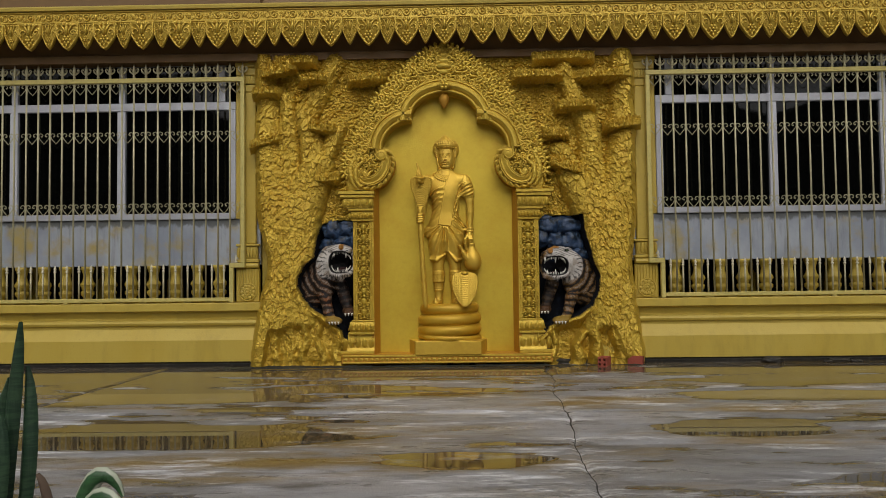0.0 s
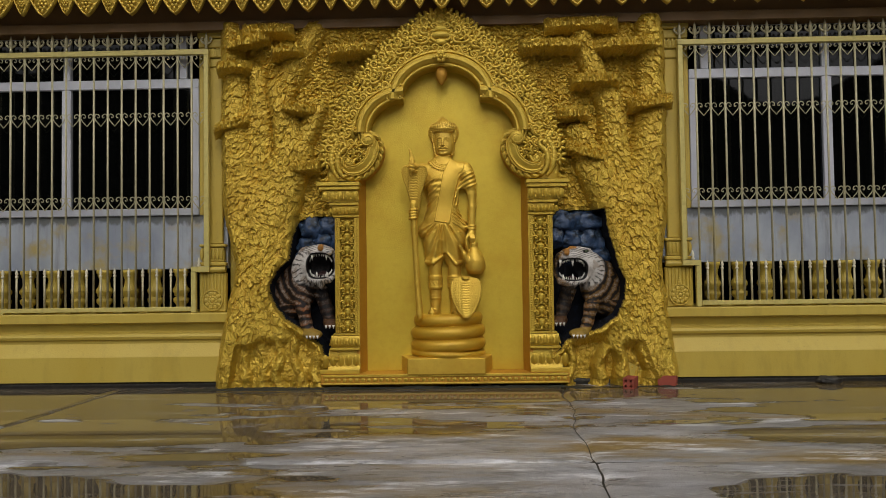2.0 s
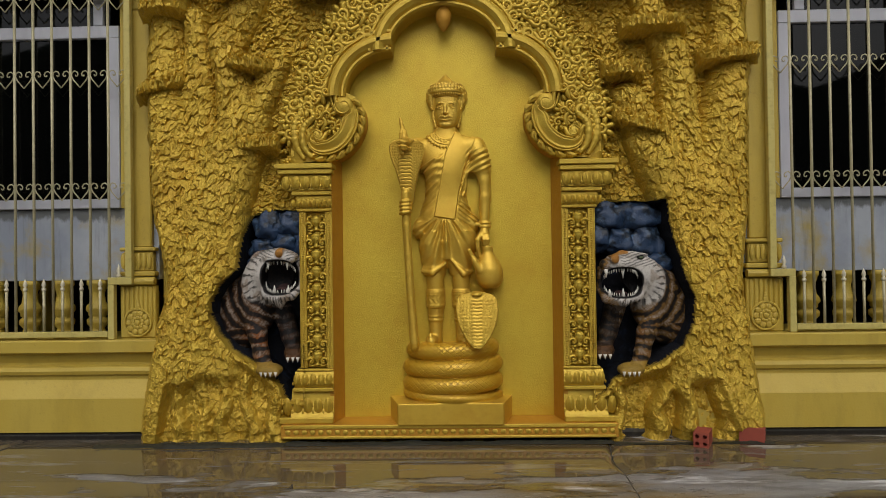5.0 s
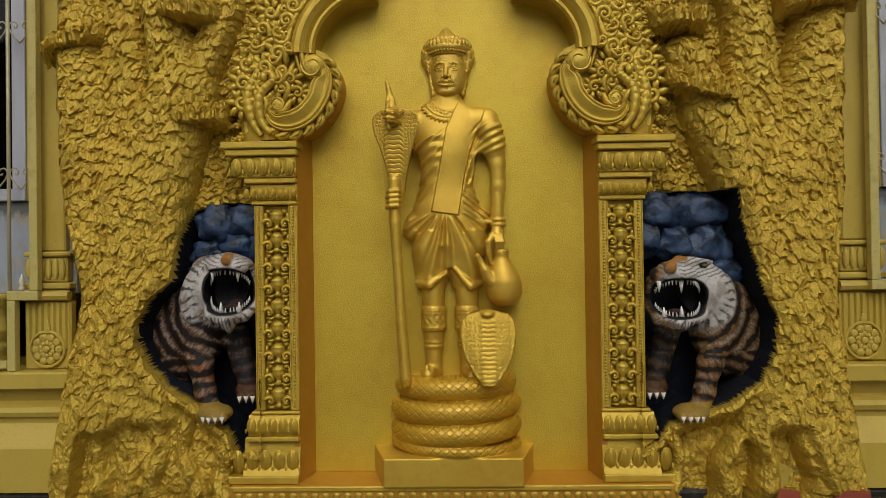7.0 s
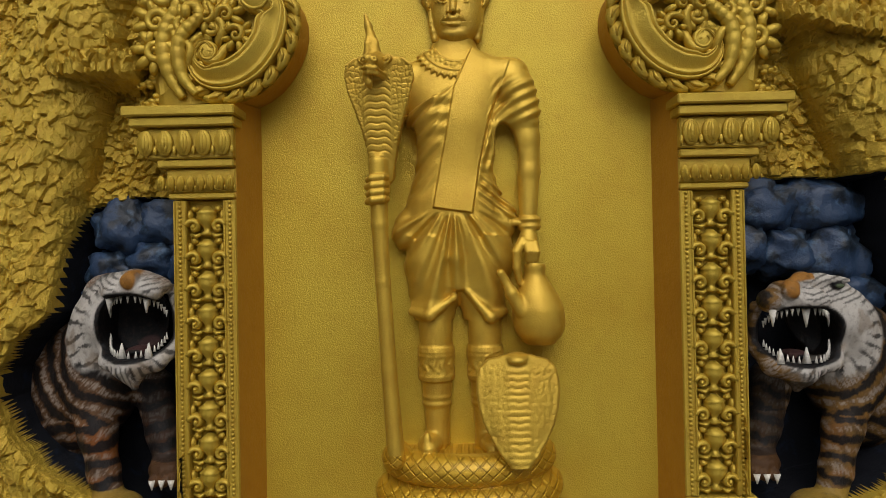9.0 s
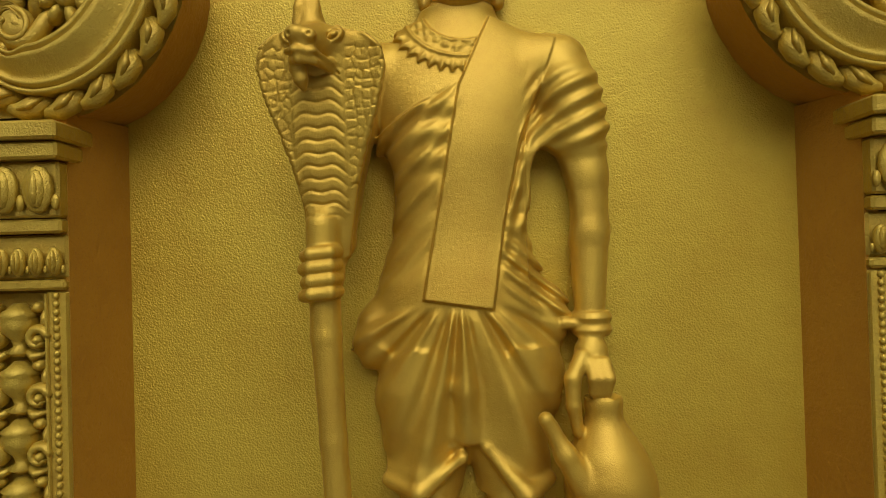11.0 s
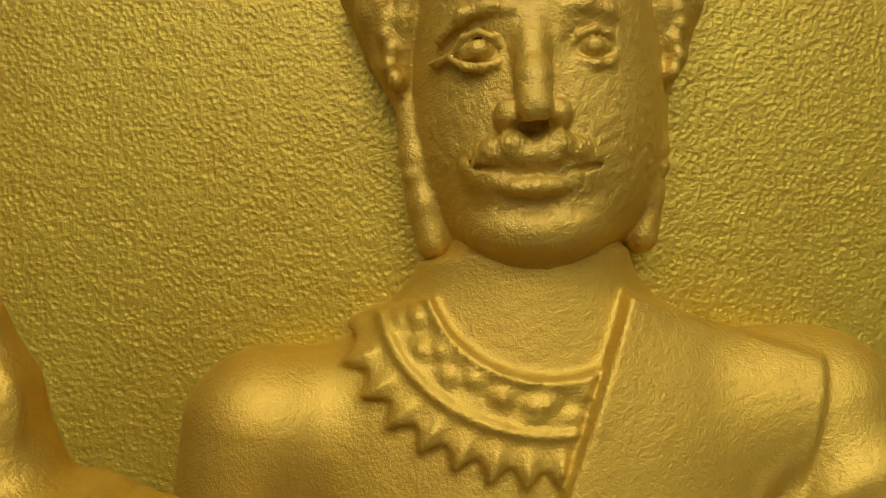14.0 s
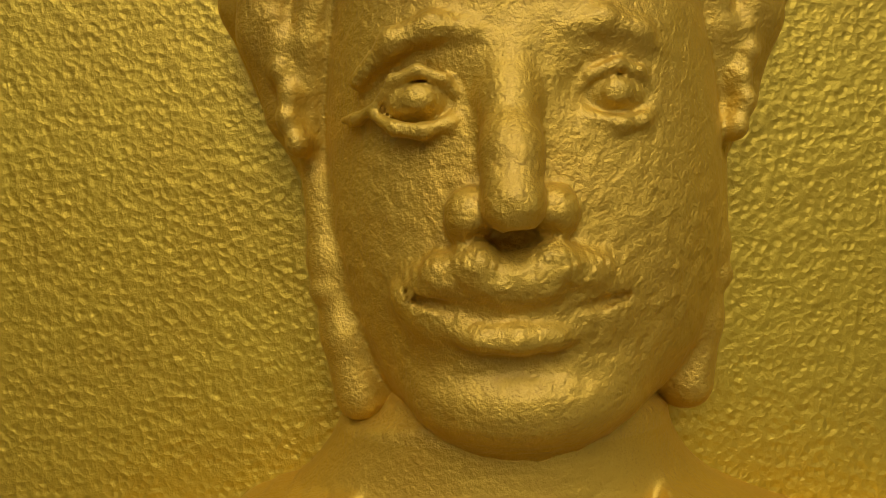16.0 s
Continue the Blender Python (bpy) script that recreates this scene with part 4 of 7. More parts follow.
arch_part("crown_moulding", sweep(bmesh.new(), *ellipse(0, 2.645, 0.365, 0.29, -0.03, math.pi + 0.03, 44), MOULD), smooth=False)
for s in (-1, 1):
    p, o = ellipse(0.365, 2.33, 0.31, 0.30, 0.0, math.pi / 2 + 0.03, 26)
    arch_part("shoulder_moulding", sweep(bmesh.new(), [(s * a, b) for a, b in p], [(s * a, b) for a, b in o], MOULD), smooth=False)

# carved plate between the moulding and the outer rim
inner_line, _ = ellipse(0, 2.645, 0.49, 0.41, math.pi / 2, 0.1, 16)
tail, _ = ellipse(0.365, 2.33, 0.43, 0.42, math.pi / 2 - 0.6, 0.0, 12)
inner_line = inner_line + tail + [(0.78, 2.2), (0.80, 2.05), (0.82, 1.90)]


def resample(line, n):
    p = np.array(line, float)
    s = np.concatenate([[0], np.cumsum(np.hypot(*np.diff(p, axis=0).T))])
    t = np.linspace(0, s[-1], n)
    return np.stack([np.interp(t, s, p[:, 0]), np.interp(t, s, p[:, 1])], 1)


OUTER = resample(ARCH_OUT[::-1], 60)
INNER = resample(inner_line, 60)
for s in (-1, 1):
    rows = []
    for a, b in zip(INNER, OUTER):
        row = [(s * a[0], -0.135, a[1])]
        for t in np.linspace(0.1, 1, 8):
            q = a * (1 - t) + b * t
            row.append((s * q[0], -0.12 - 0.035 * math.sin(math.pi * t), q[1]))
        row.append((s * b[0], 0.0, b[1]))
        rows.append(row)
    arch_part("carved_plate", (lambda me: (lambda bm: (bm.from_mesh(me), bm)[1])(bmesh.new()))(sheet("carved_plate", np.array(rows))))


def curl_mesh(turns=1.35, r=0.036):
    """One carved tendril that curls in on itself, with leaf lobes on its back; unit about 0.1 m."""
    bm = bmesh.new()
    n = 18
    pts = [(-0.055, 0.006, -0.035), (-0.03, 0.0, -0.030)] + spiral(0.0, 0.004, r, 0.008, -math.pi / 2, -math.pi / 2 + turns * 2 * math.pi, n, -0.006)
    tube(bm, pts, [0.008, 0.014] + [0.0155 - 0.0005 * i for i in range(n)], 7)
    sphere(bm, (0, -0.012, 0.004), 0.011, 1, 1, 1, 6, 5)
    for a, q in ((-0.4, 0.022), (0.2, 0.024), (0.9, 0.027), (1.7, 0.026), (2.5, 0.023), (3.2, 0.019)):
        x, z = (r + 0.018) * math.cos(a), 0.004 + (r + 0.018) * math.sin(a)
        bmesh.ops.create_uvsphere(bm, u_segments=7, v_segments=5, radius=q, matrix=Matrix.LocRotScale((x, 0.0, z), Euler((0, -a, 0)), (1.25, 0.6, 0.62)))
    return finish(bm, "tendril", True)


def leaf_mesh():
    bm = bmesh.new()
    for k, (x, z, q) in enumerate(((0, 0.0, 0.018), (0.006, 0.022, 0.016), (0.017, 0.040, 0.012), (-0.016, 0.010, 0.012), (0.020, 0.012, 0.011))):
        sphere(bm, (x, -0.004 - 0.002 * k, z), q, 1, 0.65, 1.25, 7, 5)
    tube(bm, spiral(0.022, 0.050, 0.014, 0.004, math.pi, -1.6, 8, -0.008), 0.006, 5)
    return finish(bm, "rim_leaf", True)


def petal_mesh():
    """A long carved leaf with a hooked tip."""
    bm = bmesh.new()
    tube(bm, [(-0.012, 0.012, -0.035), (0.0, -0.002, -0.018), (0.004, -0.008, 0.004), (0.0, -0.010, 0.026), (-0.014, -0.008, 0.042), (-0.026, -0.004, 0.036)], [0.006, 0.016, 0.021, 0.017, 0.010, 0.004], 8, 0.7)
    tube(bm, [(0.0, -0.014, -0.02), (0.006, -0.022, 0.004), (0.0, -0.020, 0.026)], [0.003, 0.006, 0.003], 6)
    return finish(bm, "petal", True)


petal_me = petal_mesh()
curl_me, curl_small, leaf_me = curl_mesh(), curl_mesh(1.1, 0.030), leaf_mesh()
rnd = random.Random(4)
for s in (-1, 1):
    for i in range(2, 56, 3):
        a, b = INNER[i], OUTER[i]
        wdt = float(np.hypot(*(b - a)))
        d = (b - a) / wdt
        ang = math.atan2(d[1], d[0])
        k = max(1, round(wdt / 0.10))
        for j in range(k):
            t = (j + 0.55) / k
            q = a * (1 - t) + b * t
            flip = 1 if (i // 3 + j) % 2 else -1
            m = Matrix.Translation((s * q[0], -0.15 - 0.02 * math.sin(math.pi * t), q[1])) @ Matrix.Diagonal((s, 1, 1, 1)) @ pose(0, 0, 0, 0, -math.degrees(ang) + rnd.uniform(-25, 25) + 90, 0) @ Matrix.Diagonal((flip * 1.12, 1.25, 1.12, 1))
            arch_link("tendril", curl_me if (i + j) % 3 else curl_small, m)
    for i in range(1, 60):
        b = OUTER[i]
        tng = OUTER[min(i + 1, 59)] - OUTER[i - 1]
        ang = math.degrees(math.atan2(tng[1], tng[0]))
        m = Matrix.Translation((s * b[0], -0.10, b[1])) @ Matrix.Diagonal((s, 1, 1, 1)) @ pose(0, 0, 0, 0, -ang - 20, 0) @ Matrix.Diagonal((1.0, 1.6, 1.0, 1))
        if i % 2 == 0:
            arch_link("rim_leaf", leaf_me, m)


def glide(pts, n):
    """n points along a smooth curve through pts."""
    p = np.array([pts[0]] + list(pts) + [pts[-1]], float)
    out = []
    for u in np.linspace(0, len(pts) - 1.0001, n):
        k = int(u)
        t = u - k
        a, b, c, d = p[k:k + 4]
        out.append(0.5 * (2 * b + (c - a) * t + (2 * a - 5 * b + 4 * c - d) * t * t + (3 * b - a - 3 * c + d) * t ** 3))
    return np.array(out)


CRESCENT_OUT = [(0.647, 2.31), (0.594, 2.243), (0.58, 2.168), (0.601, 2.088), (0.656, 2.003), (0.731, 1.948), (0.82, 1.93), (0.894, 1.956), (0.933, 2.016), (0.922, 2.08), (0.877, 2.118), (0.833, 2.088)]
CRESCENT_IN = [(0.657, 2.281), (0.636, 2.216), (0.688, 2.188), (0.709, 2.12), (0.754, 2.064), (0.804, 2.035), (0.833, 2.029), (0.866, 2.017), (0.9, 2.04), (0.9, 2.072), (0.872, 2.098), (0.848, 2.078)]
TAILS = [[(0.954, 1.91), (0.993, 1.973), (1.014, 2.042), (1.021, 2.111), (1.005, 2.173), (0.977, 2.224), (0.967, 2.271), (0.991, 2.306), (1.021, 2.294), (1.029, 2.255)],
         [(0.899, 1.917), (0.946, 1.977), (0.962, 2.061), (0.949, 2.125), (0.914, 2.163), (0.886, 2.192), (0.896, 2.225), (0.925, 2.23), (0.943, 2.208), (0.938, 2.174)]]
SHOULDER = [(0.73, 2.435), (0.74, 2.357), (0.731, 2.288), (0.707, 2.228), (0.663, 2.202)]


def scroll(s):
    """The great C scroll that ends the arch: a hollowed crescent between two volutes, edged with petals, and two ribbed dragon tails behind."""
    A, B = Vector((0.682, 2.262)), Vector((0.865, 2.066))
    n = 64
    out, inn = glide(CRESCENT_OUT, n), glide(CRESCENT_IN, n)
    bm = bmesh.new()
    prof = [(0.0, 0.10), (0.0, 0.0), (0.03, -0.014), (0.10, -0.014), (0.13, 0.004), (0.17, 0.004), (0.19, -0.012), (0.27, -0.014), (0.29, 0.006), (0.42, 0.0), (0.58, -0.012), (0.72, -0.022), (0.80, -0.026), (0.82, -0.006), (0.86, -0.004), (0.88, -0.022), (0.96, -0.022), (1.0, -0.005), (1.0, 0.10)]
    rings = []
    for i in range(n):
        rise = 0.25 + 0.75 * math.sin(math.pi * min(i / (n - 1) * 1.25, 0.93))
        rings.append([bm.verts.new((s * (o_[0] * (1 - k) + i_[0] * k), -0.175 + (y if y > 0.05 else y * rise), o_[1] * (1 - k) + i_[1] * k)) for k, y in prof for o_, i_ in ((out[i], inn[i]),)])
    for a, b in zip(rings, rings[1:]):
        for j in range(len(prof) - 1):
            bm.faces.new((a[j], a[j + 1], b[j + 1], b[j]))
    arch_part("scroll_band", bm)
    for c, r, a0, turn in ((A, 0.066, 1.2, -1), (B, 0.040, 0.6, 1)):
        bm = bmesh.new()
        sphere(bm, (s * c.x, -0.165, c.y), r, 1, 0.55, 1, 28, 12)
        line = []
        for k in range(40):
            a, q = a0 + turn * k * 0.17, r * (1.0 - 0.62 * k / 39)
            line.append((s * (c.x + q * math.cos(a)), -0.165 - 0.55 * math.sqrt(max(r * r - q * q, 0)) - 0.001, c.y + q * math.sin(a)))
        tube(bm, line, [0.0075 - 0.00008 * k for k in range(40)], 8)
        arch_part("volute", bm)
    bm = bmesh.new()
    tube(bm, [(s * x, -0.18, z) for x, z in glide(SHOULDER, 24)], [0.018 - 0.0004 * k for k in range(24)], 10)
    tube(bm, [(s * (x + 0.030), -0.172, z) for x, z in glide(SHOULDER, 24)], [0.013 - 0.0004 * k for k in range(24)], 10)
    arch_part("shoulder_moulding", bm)
    mid = Vector((0.82, 2.15))
    for i in range(3, 44, 4):
        p = Vector(out[i])
        d = Vector(out[i + 1] - out[i - 1]).normalized()
        nx, nz = -d.y, d.x
        if (p - mid).dot(Vector((nx, nz))) < 0:
            nx, nz = -nx, -nz
        ang = math.degrees(math.atan2(nz, nx)) + 55
        m = Matrix.Translation((s * (p.x + nx * 0.014), -0.15, p.y + nz * 0.014)) @ Matrix.Diagonal((s, 1, 1, 1)) @ pose(0, 0, 0, 0, 90 - ang, 0) @ Matrix.Diagonal((1.2, 1.5, 1.1, 1))
        arch_link("petal", petal_me, m)
    # backing under the scroll, its thick edge in brown paint
    ring = []
    for i in range(0, 46, 3):
        p = Vector(out[i])
        q = (p - mid).normalized() * 0.040
        ring.append((p.x + q.x, max(p.y + q.y, 1.885)))
    ring += [(1.05, 1.93), (1.075, 2.15), (0.95, 2.35), (0.8, 2.42)]
    bm = bmesh.new()
    bm.faces.new([bm.verts.new((s * x, -0.135, z)) for x, z in ring])
    arch_part("scroll_backing", bm, smooth=False)
    bm = bmesh.new()
    f = [bm.verts.new((s * x, -0.135, z)) for x, z in ring[:16]]
    b = [bm.verts.new((s * x, 0.0, z)) for x, z in ring[:16]]
    for i in range(15):
        bm.faces.new((f[i], f[i + 1], b[i + 1], b[i]))
    arch_part("scroll_edge", bm, gold_reveal)
    for k, tail in enumerate(TAILS):
        fine = glide(tail, 120)
        bm = bmesh.new()
        rad = []
        for i in range(120):
            u = i / 119
            w = (0.031 - 0.004 * k) * (1 - 0.62 * max(u - 0.25, 0) / 0.75) * (0.45 + 0.55 * min(u / 0.2, 1))
            rad.append(w * (1 + (0.11 * abs(math.sin(i * 0.42)) - 0.05) * (u < 0.68)))
        tube(bm, [(s * x, -0.165 - 0.02 * k, z) for x, z in fine], rad, 10)
        hx, hz = tail[-2]
        sphere(bm, (s * (hx - 0.012), -0.175 - 0.02 * k, hz), 0.024, 0.8, 0.7, 1.1, 12, 8)
        arch_part("dragon_tail", bm)
    for x, z, a in ((0.80, 2.36, 20), (0.88, 2.30, 70), (0.97, 2.38, 40), (0.86, 2.44, 0), (0.76, 2.13, 200), (0.86, 2.20, 130), (0.80, 2.20, 250)):
        m = Matrix.Translation((s * x, -0.165, z)) @ Matrix.Diagonal((s, 1, 1, 1)) @ pose(0, 0, 0, 0, a, 0) @ Matrix.Diagonal((0.9, 1.6, 0.9, 1))
        arch_link("tendril", curl_small, m)


scroll(-1)
scroll(1)
# flower, bud and crest on the axis
bm = bmesh.new()
for k in range(6):
    sphere(bm, (0.035 * math.cos(k * math.pi / 3), -0.225, 3.005 + 0.035 * math.sin(k * math.pi / 3)), 0.022, 1, 0.7, 1, 8, 6)
sphere(bm, (0, -0.24, 3.005), 0.018)
for sx in (-1, 1):
    sphere(bm, (sx * 0.062, -0.215, 3.0), 0.017)
arch_part("flower", bm)
arch_part("hanging_bud", lathe(bmesh.new(), [(0.02, 0.0), (0.034, -0.015), (0.030, -0.035), (0.045, -0.05), (0.055, -0.085), (0.050, -0.125), (0.034, -0.16), (0.016, -0.185), (0.004, -0.195)][::-1], 0, -0.12, 2.965, 16, 1, 0.9), gold_reveal)
bm = bmesh.new()
for k, (w, z) in enumerate(((0.10, 3.13), (0.12, 3.19), (0.105, 3.25), (0.085, 3.31), (0.07, 3.37), (0.05, 3.43))):
    lathe(bm, [(w * 0.8, 0.0), (w, 0.02), (w * 0.92, 0.05), (w * 0.7, 0.07)], 0, -0.12, z, 12, 1, 0.8)
arch_part("crest", bm)


# ---------- niche pilasters ----------
def petal_row(bm, x0, x1, y, z0, z1, n, lean=0.0, bulge=0.012):
    """Upright lotus petals side by side."""
    w = (x1 - x0) / n
    for k in range(n):
        c = x0 + w * (k + 0.5)
        for q, f in ((1.0, 0.0), (0.62, -0.006), (0.3, -0.011)):
            bmesh.ops.create_uvsphere(bm, u_segments=9, v_segments=6, radius=1.0, matrix=Matrix.LocRotScale((c, y + f, (z0 + z1) / 2), Euler((lean, 0, 0)), (w * 0.46 * q, bulge, (z1 - z0) * 0.52 * (0.5 + 0.5 * q))))
    for k in range(n + 1):
        sphere(bm, (x0 + w * k, y, z0 + (z1 - z0) * 0.22), w * 0.15, 0.8, 0.7, 1.6, 6, 5)
    return bm


def chalice_mesh():
    """One unit of the pilaster's stacked vase ornament, 0.11 m high."""
    bm = bmesh.new()
    lathe(bm, [(0.010, 0.0), (0.024, 0.008), (0.010, 0.018), (0.014, 0.03), (0.028, 0.045), (0.034, 0.062), (0.030, 0.07), (0.036, 0.076), (0.020, 0.086), (0.010, 0.096)], 0, 0, 0, 10, 1, 0.55)
    for s in (-1, 1):
        tube(bm, spiral(s * 0.040, 0.030, 0.024, 0.006, math.pi / 2 - s * 1.4, math.pi / 2 - s * 1.4 + s * 5.6, 14, -0.004), [0.0115 - 0.0004 * i for i in range(14)], 7)
        sphere(bm, (s * 0.040, -0.006, 0.030), 0.010, 1, 0.8, 1, 6, 5)
        sphere(bm, (s * 0.052, -0.002, 0.066), 0.013, 0.8, 0.7, 1.5, 6, 5)
        sphere(bm, (s * 0.038, -0.002, 0.088), 0.011, 1.2, 0.7, 1, 6, 5)
        tube(bm, [(s * 0.012, 0, 0.01), (s * 0.03, -0.003, 0.0), (s * 0.055, 0, 0.006)], [0.005, 0.009, 0.004], 6)
    return finish(bm, "vase_ornament", True)


chalice = chalice_mesh()


def niche_pilaster(s):
    p = empty("niche_pilaster", s * 0.88, 0, 0.125, "gold pilaster with stacked vase carving and lotus mouldings", "pilaster", "pilasters beside the niche")
    inv = Matrix.Translation((-s * 0.88, 0, -0.125))

    def put(name, bm, smooth=False):
        return part(name, bm, gold_carved, p, "", smooth, inv)

    def bx(name, a, b, y0, z0, z1, bev=0.005):
        put(name, box(min(s * a, s * b), max(s * a, s * b), y0, 0.0, z0, z1, bevel=bev))
    IN, OUT = 0.773, 0.996
    bx("shaft", IN, OUT, -0.128, 0.49, 1.55)
    for a, b in ((IN, IN + 0.046), (OUT - 0.046, OUT)):
        bx("border", a, b, -0.165, 0.492, 1.548, 0.003)
        bm = bmesh.new()
        for k in range(66):
            sphere(bm, (s * (a + b) / 2, -0.166, 0.50 + 0.016 * k), 0.0075, 1, 1, 1, 6, 4)
        put("bead_line", bm, True)
        for q in (a + 0.004, b - 0.004):
            put("fillet", tube(bmesh.new(), [(s * q, -0.167, 0.495), (s * q, -0.167, 1.545)], 0.004, 6))
    for k in range(9):
        link("vase_ornament", chalice, gold_carved, p, m=inv @ Matrix.Translation((s * (IN + OUT) / 2, -0.142, 0.505 + 0.1145 * k)) @ Matrix.Diagonal((1.12, 2.0, 1.10, 1)))
    # lower mouldings
    bx("foot", IN, 1.135, -0.205, 0.126, 0.165)
    bm = bmesh.new()
    extrude_profile(bm, [(0.0, 0.167), (-0.20, 0.167), (-0.185, 0.20), (-0.165, 0.27), (-0.155, 0.335), (0.0, 0.335)], min(s * IN, s * 1.06), max(s * IN, s * 1.06))
    put("lotus_base", bm)
    put("lotus_petal", petal_row(bmesh.new(), min(s * IN, s * 1.12), max(s * IN, s * 1.12), -0.185, 0.175, 0.30, 5, 0.2), True)
    bx("base_band", IN, 1.05, -0.19, 0.337, 0.362)
    bm = bmesh.new()
    extrude_profile(bm, [(0.0, 0.364), (-0.175, 0.364), (-0.19, 0.39), (-0.185, 0.43), (-0.165, 0.47), (0.0, 0.47)], min(s * IN, s * 1.035), max(s * IN, s * 1.035))
    put("upper_base", bm)
    put("upper_petal", petal_row(bmesh.new(), min(s * IN, s * 1.045), max(s * IN, s * 1.045), -0.188, 0.375, 0.46, 5), True)
    bx("base_fillet", IN, 1.02, -0.175, 0.472, 0.489)
    # capital
    bx("neck_fillet", IN, 1.01, -0.175, 1.552, 1.572)
    bx("neck", IN, 1.02, -0.165, 1.573, 1.66)
    put("neck_petal", petal_row(bmesh.new(), min(s * IN, s * 1.05), max(s * IN, s * 1.05), -0.18, 1.58, 1.635, 8), True)
    bx("capital_band", IN, 1.045, -0.185, 1.662, 1.69)
    bx("capital", IN, 1.075, -0.19, 1.692, 1.80)
    put("capital_petal", petal_row(bmesh.new(), min(s * IN, s * 1.11), max(s * IN, s * 1.11), -0.2, 1.70, 1.79, 5), True)
    bx("abacus", 0.762, 1.13, -0.215, 1.802, 1.835)
    bx("abacus_top", 0.755, 1.15, -0.23, 1.837, 1.872)


niche_pilaster(-1)
niche_pilaster(1)

# carved edge of the step
step_edge = empty("step_edging", 0, -0.24, 0.08, "gold carved edging along the niche step", "edging")
for k in range(40):
    bm_x = -1.07 + 0.055 * k
    if k == 0:
        scallop = finish(lathe(bmesh.new(), [(0.004, -0.022), (0.016, -0.016), (0.023, -0.002), (0.021, 0.012), (0.010, 0.019)], 0, 0, 0, 10, 1, 0.5), "scallop", True)
    link("scallop", scallop, gold_carved, step_edge, m=Matrix.Translation((bm_x, 0.003, -0.002)) @ Matrix.Diagonal((0.8, 0.6, 0.8, 1)))
part("edge_moulding", box(-1.1, 1.1, -0.005, 0.004, 0.022, 0.046), gold_carved, step_edge)
part("edge_moulding", box(-1.1, 1.1, -0.005, 0.004, -0.045, -0.028), gold_carved, step_edge)



